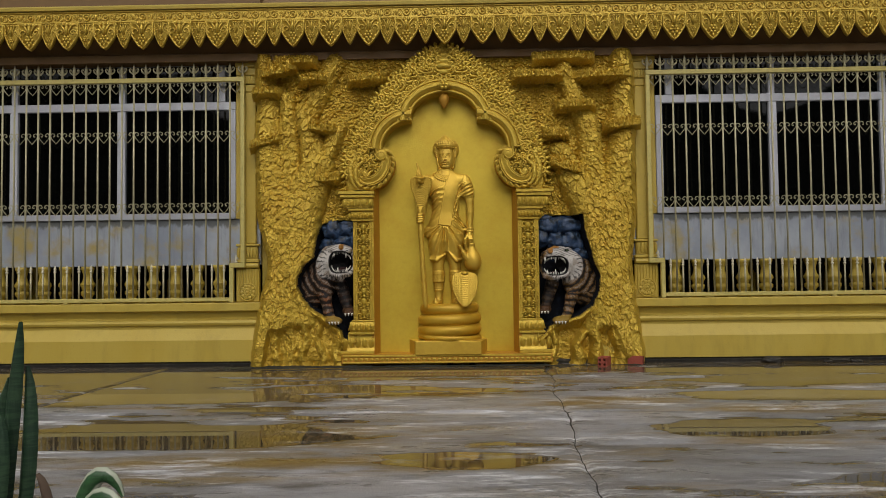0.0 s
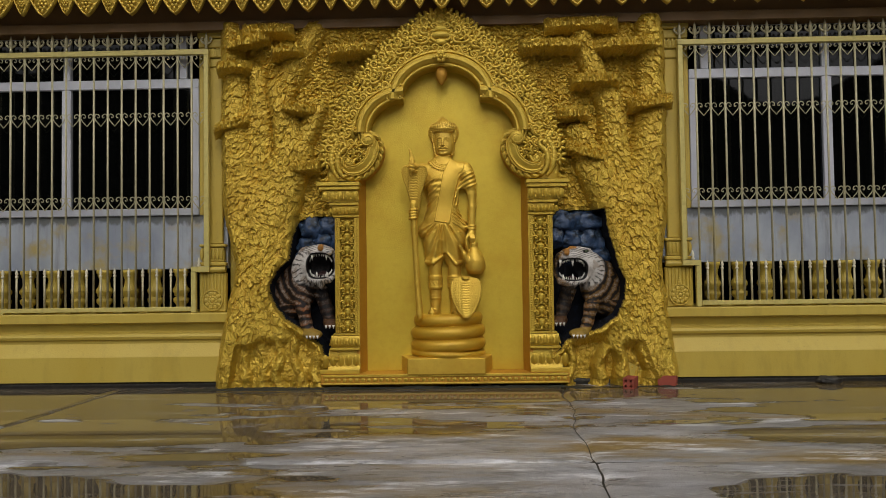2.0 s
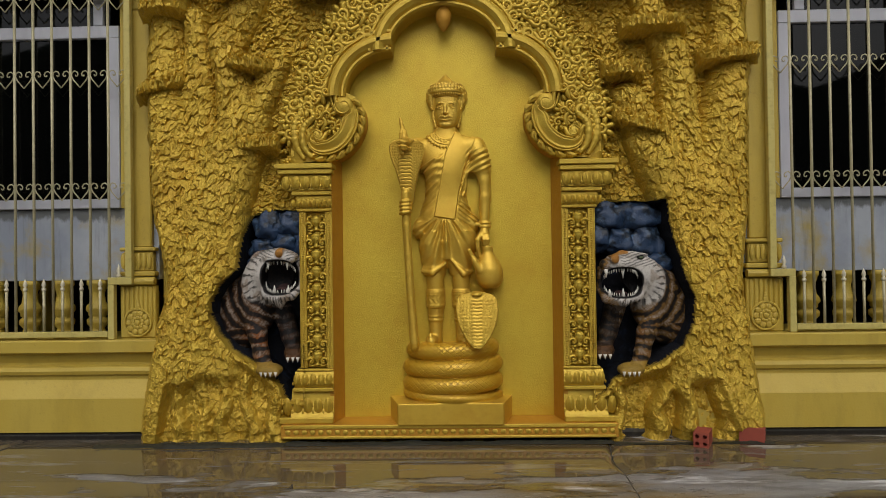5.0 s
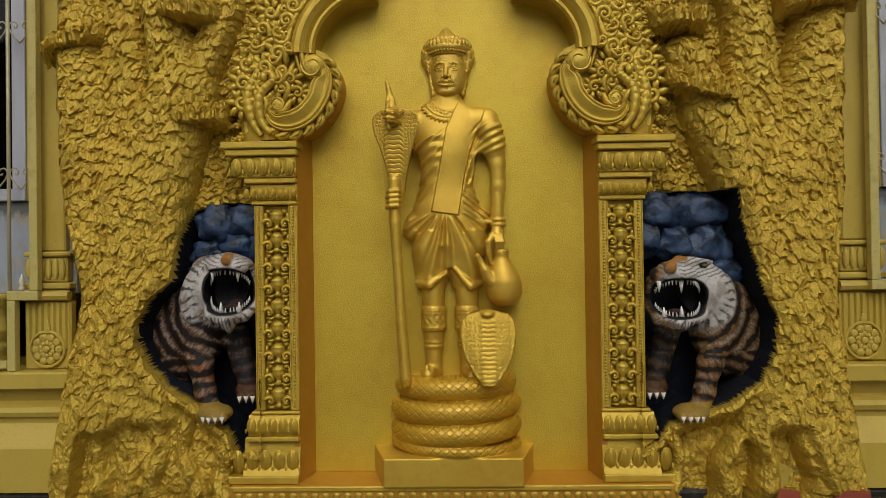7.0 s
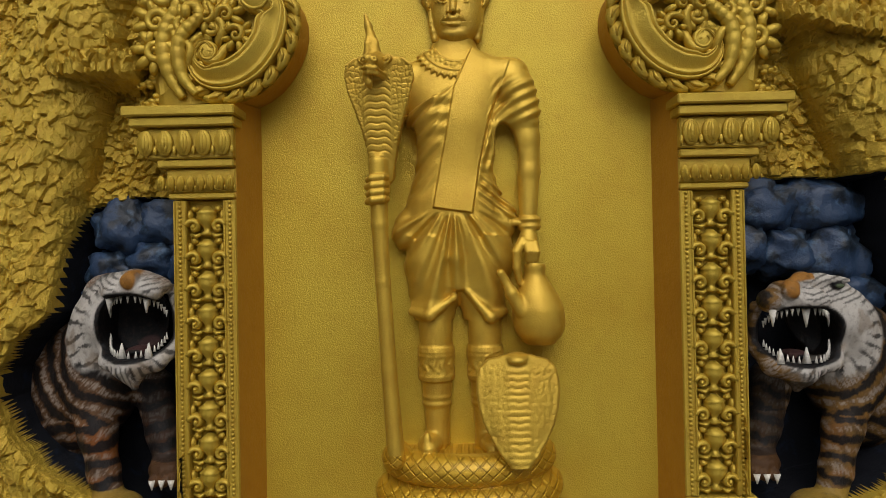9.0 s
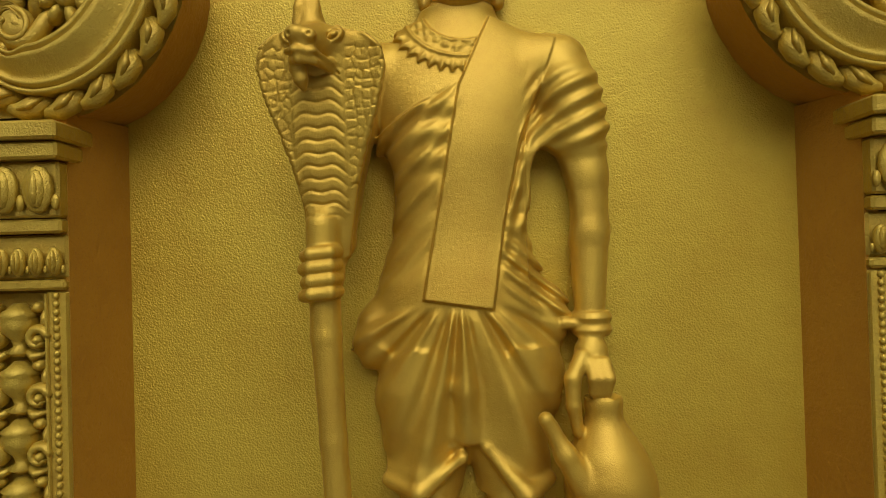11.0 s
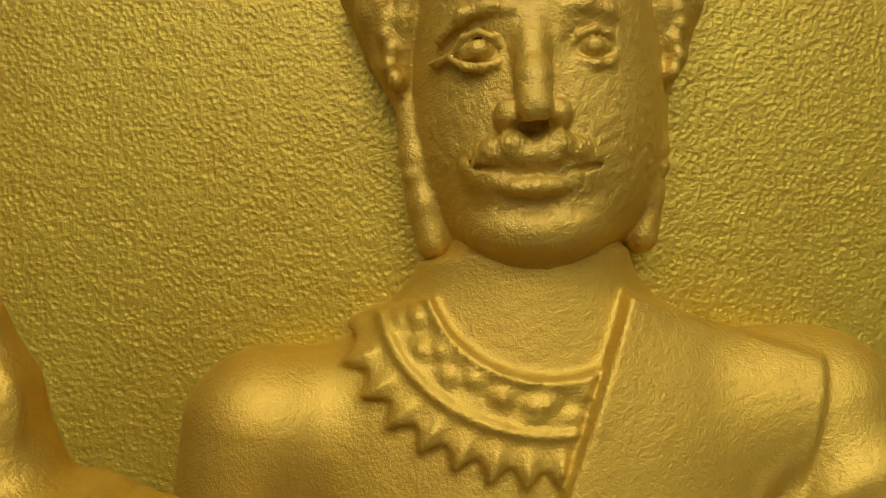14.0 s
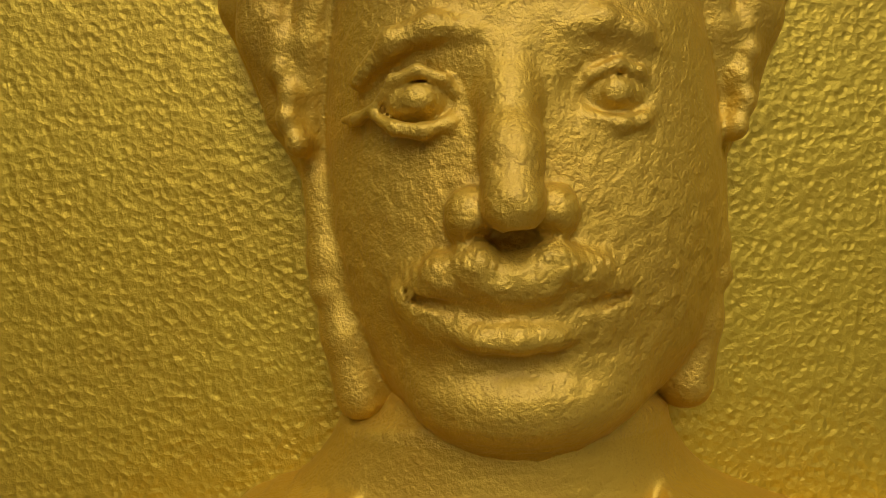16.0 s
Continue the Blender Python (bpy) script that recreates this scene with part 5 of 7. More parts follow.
# ---------- sculpting by distance fields ----------
class Clay:
    """A block of clay on a grid: shapes are pressed together softly, then skinned with one closed surface."""

    def __init__(self, lo, hi, step):
        self.step = step
        self.ax = [np.arange(a, b + step, step, dtype=np.float32) for a, b in zip(lo, hi)]
        self.f = np.full([len(a) for a in self.ax], 1.0, np.float32)

    def cut(self, lo, hi):
        sl = tuple(slice(max(0, int((a - x[0]) / self.step) - 1), max(0, min(len(x), int((b - x[0]) / self.step) + 2))) for x, a, b in zip(self.ax, lo, hi))
        return sl, self.ax[0][sl[0]][:, None, None], self.ax[1][sl[1]][None, :, None], self.ax[2][sl[2]][None, None, :]

    def press(self, fn, lo, hi, k=0.01, carve=False):
        pad = k + 2 * self.step
        sl, X, Y, Z = self.cut([a - pad for a in lo], [b + pad for b in hi])
        g = self.f[sl]
        if g.size == 0:
            return self
        d = (fn(X, Y, Z) + np.zeros_like(g)).astype(np.float32)
        if carve:
            h = np.clip(0.5 + 0.5 * (g + d) / k, 0, 1)
            self.f[sl] = g * h - d * (1 - h) + k * h * (1 - h)
        else:
            h = np.clip(0.5 + 0.5 * (g - d) / k, 0, 1)
            self.f[sl] = g * (1 - h) + d * h - k * h * (1 - h)
        return self

    def swell(self, fn, lo, hi):
        """Raise (positive) or sink (negative) the surface by fn metres."""
        sl, X, Y, Z = self.cut(lo, hi)
        self.f[sl] -= (fn(X, Y, Z) + np.zeros_like(self.f[sl])).astype(np.float32)
        return self

    def ball(self, c, r, k=0.01, carve=False, tilt=0.0):
        """An ellipsoid; tilt turns it about y."""
        rx, ry, rz = (r, r, r) if not hasattr(r, "__len__") else r
        ct, st = math.cos(tilt), math.sin(tilt)
        m = max(rx, rz) if tilt else 0

        def fn(X, Y, Z):
            x, z = (X - c[0]) * ct + (Z - c[2]) * st, -(X - c[0]) * st + (Z - c[2]) * ct
            y = Y - c[1]
            q = np.sqrt((x / rx) ** 2 + (y / ry) ** 2 + (z / rz) ** 2)
            g = np.sqrt((x / rx ** 2) ** 2 + (y / ry ** 2) ** 2 + (z / rz ** 2) ** 2) + 1e-6
            return q * (q - 1) / g
        return self.press(fn, (c[0] - max(rx, m), c[1] - ry, c[2] - max(rz, m)), (c[0] + max(rx, m), c[1] + ry, c[2] + max(rz, m)), k, carve)

    def rod(self, pts, radii, k=0.01, flat=1.0, carve=False):
        """A round limb along points with changing thickness; flat > 1 squeezes it in depth."""
        pts = [np.array(p, float) for p in pts]
        if not hasattr(radii, "__len__"):
            radii = [radii] * len(pts)
        for a, b, ra, rb in zip(pts, pts[1:], radii, radii[1:]):
            d = b - a

            def fn(X, Y, Z):
                t = np.clip(((X - a[0]) * d[0] + (Y - a[1]) * d[1] + (Z - a[2]) * d[2]) / (d @ d + 1e-12), 0, 1)
                return np.sqrt((X - a[0] - t * d[0]) ** 2 + ((Y - a[1] - t * d[1]) * flat) ** 2 + (Z - a[2] - t * d[2]) ** 2) - (ra + (rb - ra) * t)
            r = max(ra, rb)
            self.press(fn, np.minimum(a, b) - r, np.maximum(a, b) + r, k, carve)
        return self

    def column(self, z, cx, w, cy, d, k=0.01, power=2.0):
        """An upright form of oval sections; every argument but k is given along z."""
        z = np.array(z, float)

        def along(v, Z):
            if not hasattr(v, "__len__"):
                return v
            if len(z) < 7:
                return np.interp(Z, z, v)
            fine = np.linspace(z[0], z[-1], 241)
            w_ = np.interp(fine, z, v)
            for _ in range(2):
                w_ = np.convolve(np.concatenate([np.full(8, w_[0]), w_, np.full(8, w_[-1])]), np.ones(17) / 17, "valid")
            return np.interp(Z, fine, w_)

        def fn(X, Y, Z):
            W, D = along(w, Z), along(d, Z)
            q = (np.abs((X - along(cx, Z)) / W) ** power + np.abs((Y - along(cy, Z)) / D) ** power) ** (1 / power)
            side = (q - 1) * np.minimum(W, D)
            return np.maximum(side, np.maximum(z[0] - Z, Z - z[-1]))
        wm, dm, xm, ym = np.max(w), np.max(d), np.array(cx), np.array(cy)
        return self.press(fn, (xm.min() - wm, ym.min() - dm, z[0]), (xm.max() + wm, ym.max() + dm, z[-1]), k)

    def skin(self):
        f, s = self.f, self.step
        n = f.shape
        inside = f < 0
        acc = np.zeros((n[0] - 1, n[1] - 1, n[2] - 1, 3), np.float32)
        cnt = np.zeros((n[0] - 1, n[1] - 1, n[2] - 1), np.float32)
        for ax in range(3):
            o = [i for i in range(3) if i != ax]
            for p in (0, 1):
                for q in (0, 1):
                    st = [0, 0, 0]
                    st[o[0]], st[o[1]] = p, q
                    a = tuple(slice(st[i], st[i] + n[i] - 1) for i in range(3))
                    st[ax] = 1
                    b = tuple(slice(st[i], st[i] + n[i] - 1) for i in range(3))
                    m = inside[a] != inside[b]
                    fa, fb = f[a][m], f[b][m]
                    t = fa / (fa - fb)
                    off = np.zeros((len(t), 3), np.float32)
                    off[:, ax], off[:, o[0]], off[:, o[1]] = t, p, q
                    acc[m] += off
                    cnt[m] += 1
        has = cnt > 0
        idx = np.full(has.shape, -1, np.int64)
        idx[has] = np.arange(has.sum())
        base = np.argwhere(has).astype(np.float32)
        v = (base + acc[has] / cnt[has][:, None]) * s + np.array([a[0] for a in self.ax], np.float32)
        quads = []
        for ax in range(3):
            o = [i for i in range(3) if i != ax]
            a = [slice(1, n[i] - 1) for i in range(3)]
            a[ax] = slice(0, n[ax] - 1)
            b = list(a)
            b[ax] = slice(1, n[ax])
            m = inside[tuple(a)] != inside[tuple(b)]
            first = inside[tuple(a)][m]
            g = np.argwhere(m)
            g[:, o[0]] += 1
            g[:, o[1]] += 1
            c = []
            for p, q in ((0, 0), (1, 0), (1, 1), (0, 1)):
                h = g.copy()
                h[:, o[0]] -= p
                h[:, o[1]] -= q
                c.append(idx[h[:, 0], h[:, 1], h[:, 2]])
            c = np.stack(c, 1)
            flip = first if ax != 1 else ~first
            c[~flip] = c[~flip][:, ::-1]
            quads.append(c)
        return v, np.concatenate(quads)


def skin_mesh(name, blocks):
    vs, qs, n = [], [], 0
    for b in blocks:
        v, q = b.skin()
        vs.append(v)
        qs.append(q + n)
        n += len(v)
    v, q = np.concatenate(vs), np.concatenate(qs)
    me = bpy.data.meshes.new(name)
    me.vertices.add(len(v))
    me.vertices.foreach_set("co", v.reshape(-1))
    me.loops.add(len(q) * 4)
    me.loops.foreach_set("vertex_index", q.reshape(-1).astype(np.int32))
    me.polygons.add(len(q))
    me.polygons.foreach_set("loop_start", np.arange(0, len(q) * 4, 4, dtype=np.int32))
    me.update(calc_edges=True)
    me.polygons.foreach_set("use_smooth", np.full(len(q), True))
    return me, v, q


def bell(a, w):
    return np.exp(-(a / w) ** 2)


def poly_mask(X, Z, poly, soft):
    return 1 - smooth01(poly_distance(X + 0 * Z, Z + 0 * X, poly), -soft, soft)


# ---------- the statue ----------
def statue_body(z0, z1, step):
    c = Clay((-0.45, -0.34, z0), (0.46, 0.03, z1), step)
    # trunk under the robe
    c.column((1.22, 1.30, 1.41, 1.48, 1.56, 1.63, 1.72, 1.82, 1.92, 2.0, 2.05, 2.085, 2.12),
             (-0.005, -0.005, 0.0, 0.0, 0.0, -0.002, 0.0, 0.0, 0.0, 0.0, 0.0, 0.0, 0.0),
             (0.13, 0.185, 0.205, 0.195, 0.168, 0.142, 0.143, 0.165, 0.186, 0.2, 0.165, 0.10, 0.066), -0.01,
             (0.09, 0.105, 0.115, 0.112, 0.105, 0.098, 0.1, 0.108, 0.102, 0.088, 0.075, 0.066, 0.058), 0.012, 2.3)
    c.column((2.04, 2.10, 2.15), (0.004, 0.006, 0.01), (0.072, 0.064, 0.066), -0.015, (0.062, 0.058, 0.06), 0.03)
    for s in (-1, 1):
        c.ball((s * 0.185, -0.02, 2.0), (0.065, 0.06, 0.055), 0.03)
    # breeches and legs
    for x, bow in ((-0.088, -1), (0.092, 1)):
        c.column((1.10, 1.15, 1.22, 1.32, 1.40), (x, x, x - 0.004 * bow, x + 0.004 * bow, x), (0.074, 0.084, 0.092, 0.105, 0.10), -0.02, (0.07, 0.085, 0.098, 0.105, 0.10), 0.02)
        c.column((0.64, 0.70, 0.78, 0.86, 0.95, 1.02, 1.08, 1.14), x + 0.005, (0.045, 0.043, 0.046, 0.055, 0.061, 0.060, 0.062, 0.06), -0.035, (0.05, 0.045, 0.047, 0.055, 0.062, 0.062, 0.066, 0.06), 0.006)
        c.column((0.882, 0.888, 1.003, 1.009), x + 0.005, 0.066, -0.035, 0.068, 0.003)
        for z in (0.80, 0.825):
            c.column((z - 0.012, z, z + 0.010), x + 0.005, (0.050, 0.056, 0.051), -0.035, (0.05, 0.056, 0.051), 0.003)
        c.ball((x - 0.022 * (1 if x < 0 else -1), -0.10, 0.665), (0.042, 0.085, 0.034), 0.02)
        c.ball((x - 0.028 * (1 if x < 0 else -1), -0.155, 0.690), (0.016, 0.016, 0.030), 0.008)
        # cuff pattern
        c.swell(lambda X, Y, Z: 0.0022 * np.sign(np.sin((X - x) * 190 + np.abs(((Z - 0.945) * 120) % 6 - 3))) * bell(Z - 0.935, 0.03), (x - 0.08, -0.12, 0.89), (x + 0.08, 0.0, 1.0))
        for z in (0.90, 0.975, 0.99):
            c.swell(lambda X, Y, Z: 0.003 * bell(Z - z, 0.005), (x - 0.08, -0.12, z - 0.02), (x + 0.08, 0.0, z + 0.02))
    # hems of the breeches: slanting thick folds
    c.rod([(-0.165, -0.06, 1.135), (-0.10, -0.115, 1.125), (-0.02, -0.095, 1.185)], (0.017, 0.020, 0.014), 0.012)
    c.rod([(-0.16, -0.05, 1.16), (-0.10, -0.105, 1.155), (-0.025, -0.085, 1.215)], (0.012, 0.014, 0.010), 0.012)
    c.rod([(0.165, -0.06, 1.13), (0.115, -0.115, 1.115), (0.04, -0.10, 1.205)], (0.017, 0.020, 0.012), 0.012)
    c.rod([(-0.005, -0.11, 1.46), (-0.008, -0.115, 1.33), (-0.003, -0.095, 1.25)], (0.024, 0.026, 0.018), 0.02, 1.4)
    # hip cloth flares
    c.ball((-0.195, -0.03, 1.43), (0.035, 0.05, 0.06), 0.04)
    c.ball((0.185, -0.03, 1.46), (0.03, 0.05, 0.07), 0.04)

    def breech_folds(X, Y, Z):
        r = np.sqrt((X + 0.01) ** 2 + (Z - 1.56) ** 2)
        a = np.arctan2(X + 0.01, 1.56 - Z)
        return (0.0075 * np.sin(a * 17 + 2.5 * np.sin(a * 3)) + 0.004 * np.sin(a * 31 + 5 * r)) * smooth01(r, 0.05, 0.12) * (1 - smooth01(Z, 1.46, 1.50)) * smooth01(Z, 1.14, 1.2)
    c.swell(breech_folds, (-0.24, -0.2, 1.14), (0.24, 0.01, 1.5))
    # belt folds on the sitter's left hip
    c.swell(lambda X, Y, Z: 0.005 * np.sin((Z + 0.75 * X) * 190) * smooth01(X, 0.07, 0.10) * bell(Z + 0.6 * X - 1.63, 0.06), (0.04, -0.2, 1.42), (0.24, 0.01, 1.66))

    SASH = [(0.068, 2.095), (0.205, 2.045), (0.165, 1.93), (0.125, 1.84), (0.085, 1.66), (0.058, 1.487), (-0.082, 1.509), (-0.065, 1.60), (-0.035, 1.75), (0.0, 1.94)]
    def robe(X, Y, Z):
        # cloth wound round the chest, its upper edge falling from the sash to the armpit
        edge = 1.955 + 0.55 * np.minimum(X, 0.02) - 0.25 * (X + 0.08) ** 2
        below = smooth01(edge - Z, 0.0, 0.008)
        t = (Z - 0.55 * X) - 0.35 * X * X
        depth = edge - Z
        fold = (0.0052 * np.sin(depth * 88 - X * 34 * smooth01(depth, 0.02, 0.2) + 2.2 * np.sin(X * 23 + Z * 9)) + 0.0022 * np.sin(depth * 170 + X * 60)) * np.exp(-depth * 4.0) + 0.0014 * np.sin((Z * 0.8 - X * 0.9) * 130)
        left = 1 - poly_mask(X, Z, SASH, 0.01)
        return below * (0.005 * left * smooth01(Z, 1.47, 1.55) + fold * left * smooth01(Z, 1.50, 1.58))
    c.swell(robe, (-0.24, -0.2, 1.46), (0.13, 0.01, 2.0))
    # side folds under the sleeve
    c.swell(lambda X, Y, Z: 0.0045 * np.sin((X * 0.93 - (Z - 1.8) * 0.28) * 210) * (1 - poly_mask(X, Z, SASH, 0.006)) * (X > 0.06) * bell(Z - 1.77, 0.13), (0.07, -0.2, 1.58), (0.2, 0.01, 2.0))
    c.swell(lambda X, Y, Z: 0.013 * poly_mask(X, Z, SASH, 0.003), (-0.12, -0.2, 1.44), (0.24, 0.0, 2.14))
    # the necklace: a ring, flowers and a scalloped hem

    def necklace(X, Y, Z):
        dx, dz = X - 0.012, Z - 2.115
        r, a = np.hypot(dx, dz * 1.12), np.arctan2(dx, -dz)
        hem = 0.151 + 0.015 * (1 - np.abs(np.sin(a * 19)))
        body = (1 - smooth01(r, hem - 0.004, hem + 0.002)) * smooth01(r, 0.082, 0.088)
        d1, d2, ra, ex, ey = cells((X + 0 * Z) * 55, (Z + 0 * X) * 55, 5)
        flower = np.clip(0.5 - d1, -0.2, 0.5) * bell(r - 0.103, 0.012)
        ring = 0.0045 * bell(r - 0.124, 0.004) + 0.004 * bell(r - 0.086, 0.004)
        leafy = 0.0050 * (1 - np.abs(np.sin(a * 19))) * bell(r - 0.148, 0.012)
        on = (1 - smooth01(X - (0.068 - (2.095 - Z) * 0.44), -0.006, 0.002)) * (Z < 2.10) * (np.abs(a) < 1.35)
        return on * (0.0055 * body + 0.010 * flower + ring + leafy)
    c.swell(necklace, (-0.19, -0.2, 1.93), (0.09, 0.0, 2.11))
    # the sitter's left arm with its sleeve, bracelet and hand
    c.rod([(0.215, -0.03, 2.0), (0.245, -0.035, 1.88), (0.262, -0.04, 1.76), (0.266, -0.045, 1.64), (0.262, -0.055, 1.48)], (0.062, 0.060, 0.048, 0.042, 0.032), 0.015)
    c.rod([(0.18, -0.04, 2.03), (0.225, -0.045, 1.94), (0.247, -0.045, 1.85)], (0.03, 0.066, 0.062), 0.02)
    c.rod([(0.19, -0.05, 1.85), (0.15, -0.055, 1.80), (0.13, -0.06, 1.70)], (0.045, 0.028, 0.012), 0.02)
    c.swell(lambda X, Y, Z: 0.0044 * np.sin((Z - 1.3 * (X - 0.13) + 2.95 * (X - 0.13) ** 2) * 150 + 1.2 + 1.5 * np.sin(X * 30)) * smooth01(X, 0.12, 0.19) * smooth01(Z, 1.80, 1.84) * (1 - smooth01(Z, 1.93, 2.0)), (0.12, -0.2, 1.78), (0.33, 0.02, 2.02))
    c.ball((0.188, -0.02, 1.715), (0.041, 0.25, 0.105), 0.010, True, 0.16)
    c.rod([(0.205, -0.30, 1.62), (0.205, 0.03, 1.62), (0.205, 0.03, 1.52)], 0.014, 0.008, 1, True)
    
    for z in (1.462, 1.437):
        c.column((z - 0.013, z, z + 0.013), 0.264, (0.037, 0.044, 0.037), -0.056, (0.037, 0.044, 0.037), 0.003)
    c.rod([(0.235, -0.075, 1.45), (0.205, -0.07, 1.452)], (0.010, 0.014), 0.006)
    c.ball((0.258, -0.075, 1.385), (0.036, 0.034, 0.045), 0.012)
    c.rod([(0.235, -0.10, 1.385), (0.212, -0.115, 1.345), (0.212, -0.115, 1.29), (0.222, -0.105, 1.235)], (0.018, 0.017, 0.015, 0.012), 0.006)
    for k in range(3):
        c.rod([(0.247 + 0.016 * k, -0.108, 1.375), (0.252 + 0.016 * k, -0.125, 1.345), (0.252 + 0.014 * k, -0.115, 1.315)], (0.013, 0.012, 0.010), 0.004)
    # the water jar
    c.column((1.015, 1.022, 1.05, 1.09, 1.14, 1.19, 1.235, 1.255, 1.275, 1.292, 1.302), (0.292, 0.292, 0.291, 0.29, 0.287, 0.283, 0.279, 0.278, 0.278, 0.278, 0.278), (0.045, 0.06, 0.084, 0.095, 0.094, 0.078, 0.053, 0.039, 0.036, 0.043, 0.036), -0.085, (0.045, 0.06, 0.08, 0.088, 0.088, 0.074, 0.05, 0.039, 0.036, 0.043, 0.036), 0.004)
    c.rod([(0.225, -0.13, 1.14), (0.190, -0.14, 1.20), (0.165, -0.14, 1.25), (0.152, -0.145, 1.272)], (0.030, 0.022, 0.014, 0.016), 0.01)
    # the sitter's right arm and fist on the staff
    c.rod([(-0.20, -0.03, 2.0), (-0.225, -0.05, 1.88), (-0.245, -0.06, 1.72)], (0.06, 0.048, 0.038), 0.015)
    c.rod([(-0.245, -0.06, 1.72), (-0.250, -0.12, 1.63), (-0.262, -0.165, 1.585)], (0.038, 0.034, 0.030), 0.012)
    c.ball((-0.176, -0.02, 1.700), (0.033, 0.25, 0.112), 0.008, True, -0.14)
    c.ball((-0.262, -0.18, 1.57), (0.034, 0.036, 0.046), 0.01)
    for k in range(4):
        z = 1.607 - 0.025 * k
        c.rod([(-0.300 - 0.004 * (k % 2), -0.195, z - 0.004), (-0.285, -0.222, z), (-0.250, -0.222, z + 0.003), (-0.238, -0.195, z + 0.004)], (0.0125, 0.0135, 0.0135, 0.011), 0.002)
    # staff: the body of the cobra
    c.rod([(-0.268, -0.185, 1.66), (-0.266, -0.185, 1.45), (-0.258, -0.18, 1.25), (-0.243, -0.175, 0.95), (-0.222, -0.18, 0.63)], (0.032, 0.029, 0.026, 0.027, 0.031), 0.008)

    def hood(cx, z0, zs, ws, y0, slope, thick, cup):
        z = np.array(zs)
        w = np.array(ws)

        def fn(X, Y, Z):
            W = np.interp(Z, z, w)
            u = (X - cx) / np.maximum(W, 0.004)
            yc = y0 + slope * (Z - z[0]) - cup * np.clip(np.abs(u), 0, 1.2) ** 2 * smooth01(W, 0.05, 0.11)
            flat = np.abs(Y - yc) - thick * np.sqrt(np.clip(1 - u * u * 0.85, 0.05, 1))
            side = (np.abs(u) - 1) * np.minimum(W, 0.05)
            ends = np.maximum(z[0] - Z, Z - z[-1])
            return np.maximum(np.maximum(flat, side), ends)
        c.press(fn, (cx - max(ws), -0.34, z[0]), (cx + max(ws), 0.0, z[-1]), 0.012)
    HW = (0.034, 0.044, 0.054, 0.069, 0.088, 0.108, 0.118, 0.112, 0.085, 0.04)
    zs = (1.60, 1.66, 1.72, 1.78, 1.84, 1.90, 1.95, 1.985, 2.01, 2.022)
    hood(-0.254, 0, zs, HW, -0.160, -0.165, 0.020, 0.016)
    # hood rim, belly rungs and scales
    c.swell(lambda X, Y, Z: 0.004 * bell(np.abs(X + 0.254) - np.interp(Z, zs, HW) + 0.006, 0.006) * (Z > 1.74), (-0.40, -0.34, 1.72), (-0.12, -0.15, 2.03))
    rung = lambda X, Z, cx, p: ((Z + 6 * (X - cx) ** 2 + 0.004 * np.cos((X - cx) * 110)) / p) % 1.0
    c.swell(lambda X, Y, Z: (0.003 - 0.0042 * bell(rung(X, Z, -0.265, 0.0235) - 0.5, 0.11)) * (1 - smooth01(np.abs(X + 0.263), 0.045, 0.050)) * smooth01(Z, 1.66, 1.70), (-0.34, -0.34, 1.64), (-0.2, -0.19, 1.97))

    def scale_net(X, Y, Z):
        d1, d2, ra, ex, ey = cells((X + 0 * Z) * 62 + 3, (Z + 0 * X) * 56, 15)
        return -0.0030 * (1 - smooth01(d2 - d1, 0.02, 0.20)) * smooth01(np.abs(X + 0.263), 0.05, 0.056) * (Z > 1.72)
    c.swell(scale_net, (-0.385, -0.34, 1.72), (-0.14, -0.17, 1.99))
    # cobra's head and crest, turned a little to its side
    c.ball((-0.258, -0.215, 1.992), (0.054, 0.050, 0.036), 0.012)
    c.rod([(-0.258, -0.235, 1.996), (-0.275, -0.280, 1.986)], (0.036, 0.026), 0.008)
    c.ball((-0.284, -0.296, 1.994), (0.021, 0.017, 0.016), 0.005)
    c.ball((-0.262, -0.297, 1.990), (0.014, 0.014, 0.013), 0.004)
    c.rod([(-0.304, -0.285, 1.966), (-0.286, -0.303, 1.963), (-0.258, -0.292, 1.962), (-0.234, -0.248, 1.954), (-0.226, -0.228, 1.944)], (0.006, 0.007, 0.007, 0.006, 0.004), 0.008)
    c.rod([(-0.298, -0.282, 1.951), (-0.282, -0.296, 1.948), (-0.256, -0.283, 1.948), (-0.238, -0.244, 1.942)], (0.006, 0.007, 0.007, 0.005), 0.008)
    c.rod([(-0.306, -0.288, 1.958), (-0.286, -0.312, 1.956), (-0.256, -0.300, 1.956), (-0.231, -0.255, 1.948), (-0.222, -0.235, 1.938)], 0.0026, 0.002, 1.0, True)
    c.rod([(-0.288, -0.268, 1.940), (-0.284, -0.268, 1.920), (-0.280, -0.262, 1.905)], (0.017, 0.012, 0.006), 0.008)
    for x, y in ((-0.297, -0.308), (-0.260, -0.310)):
        c.ball((x, y, 1.990), 0.0048, 0.002, True)
    for x, y, lean in ((-0.306, -0.246, -0.5), (-0.226, -0.252, 0.55)):
        c.ball((x, y, 2.002), (0.021, 0.012, 0.0135), 0.003, False, lean)
        c.ball((x, y - 0.010, 2.002), (0.0150, 0.007, 0.0088), 0.0015, True, lean)
        c.ball((x, y - 0.006, 2.002), (0.0105, 0.008, 0.0056), 0.001, False, lean)
    c.rod([(-0.270, -0.225, 2.02), (-0.276, -0.225, 2.07), (-0.288, -0.228, 2.125), (-0.297, -0.230, 2.160)], (0.029, 0.020, 0.012, 0.007), 0.008)
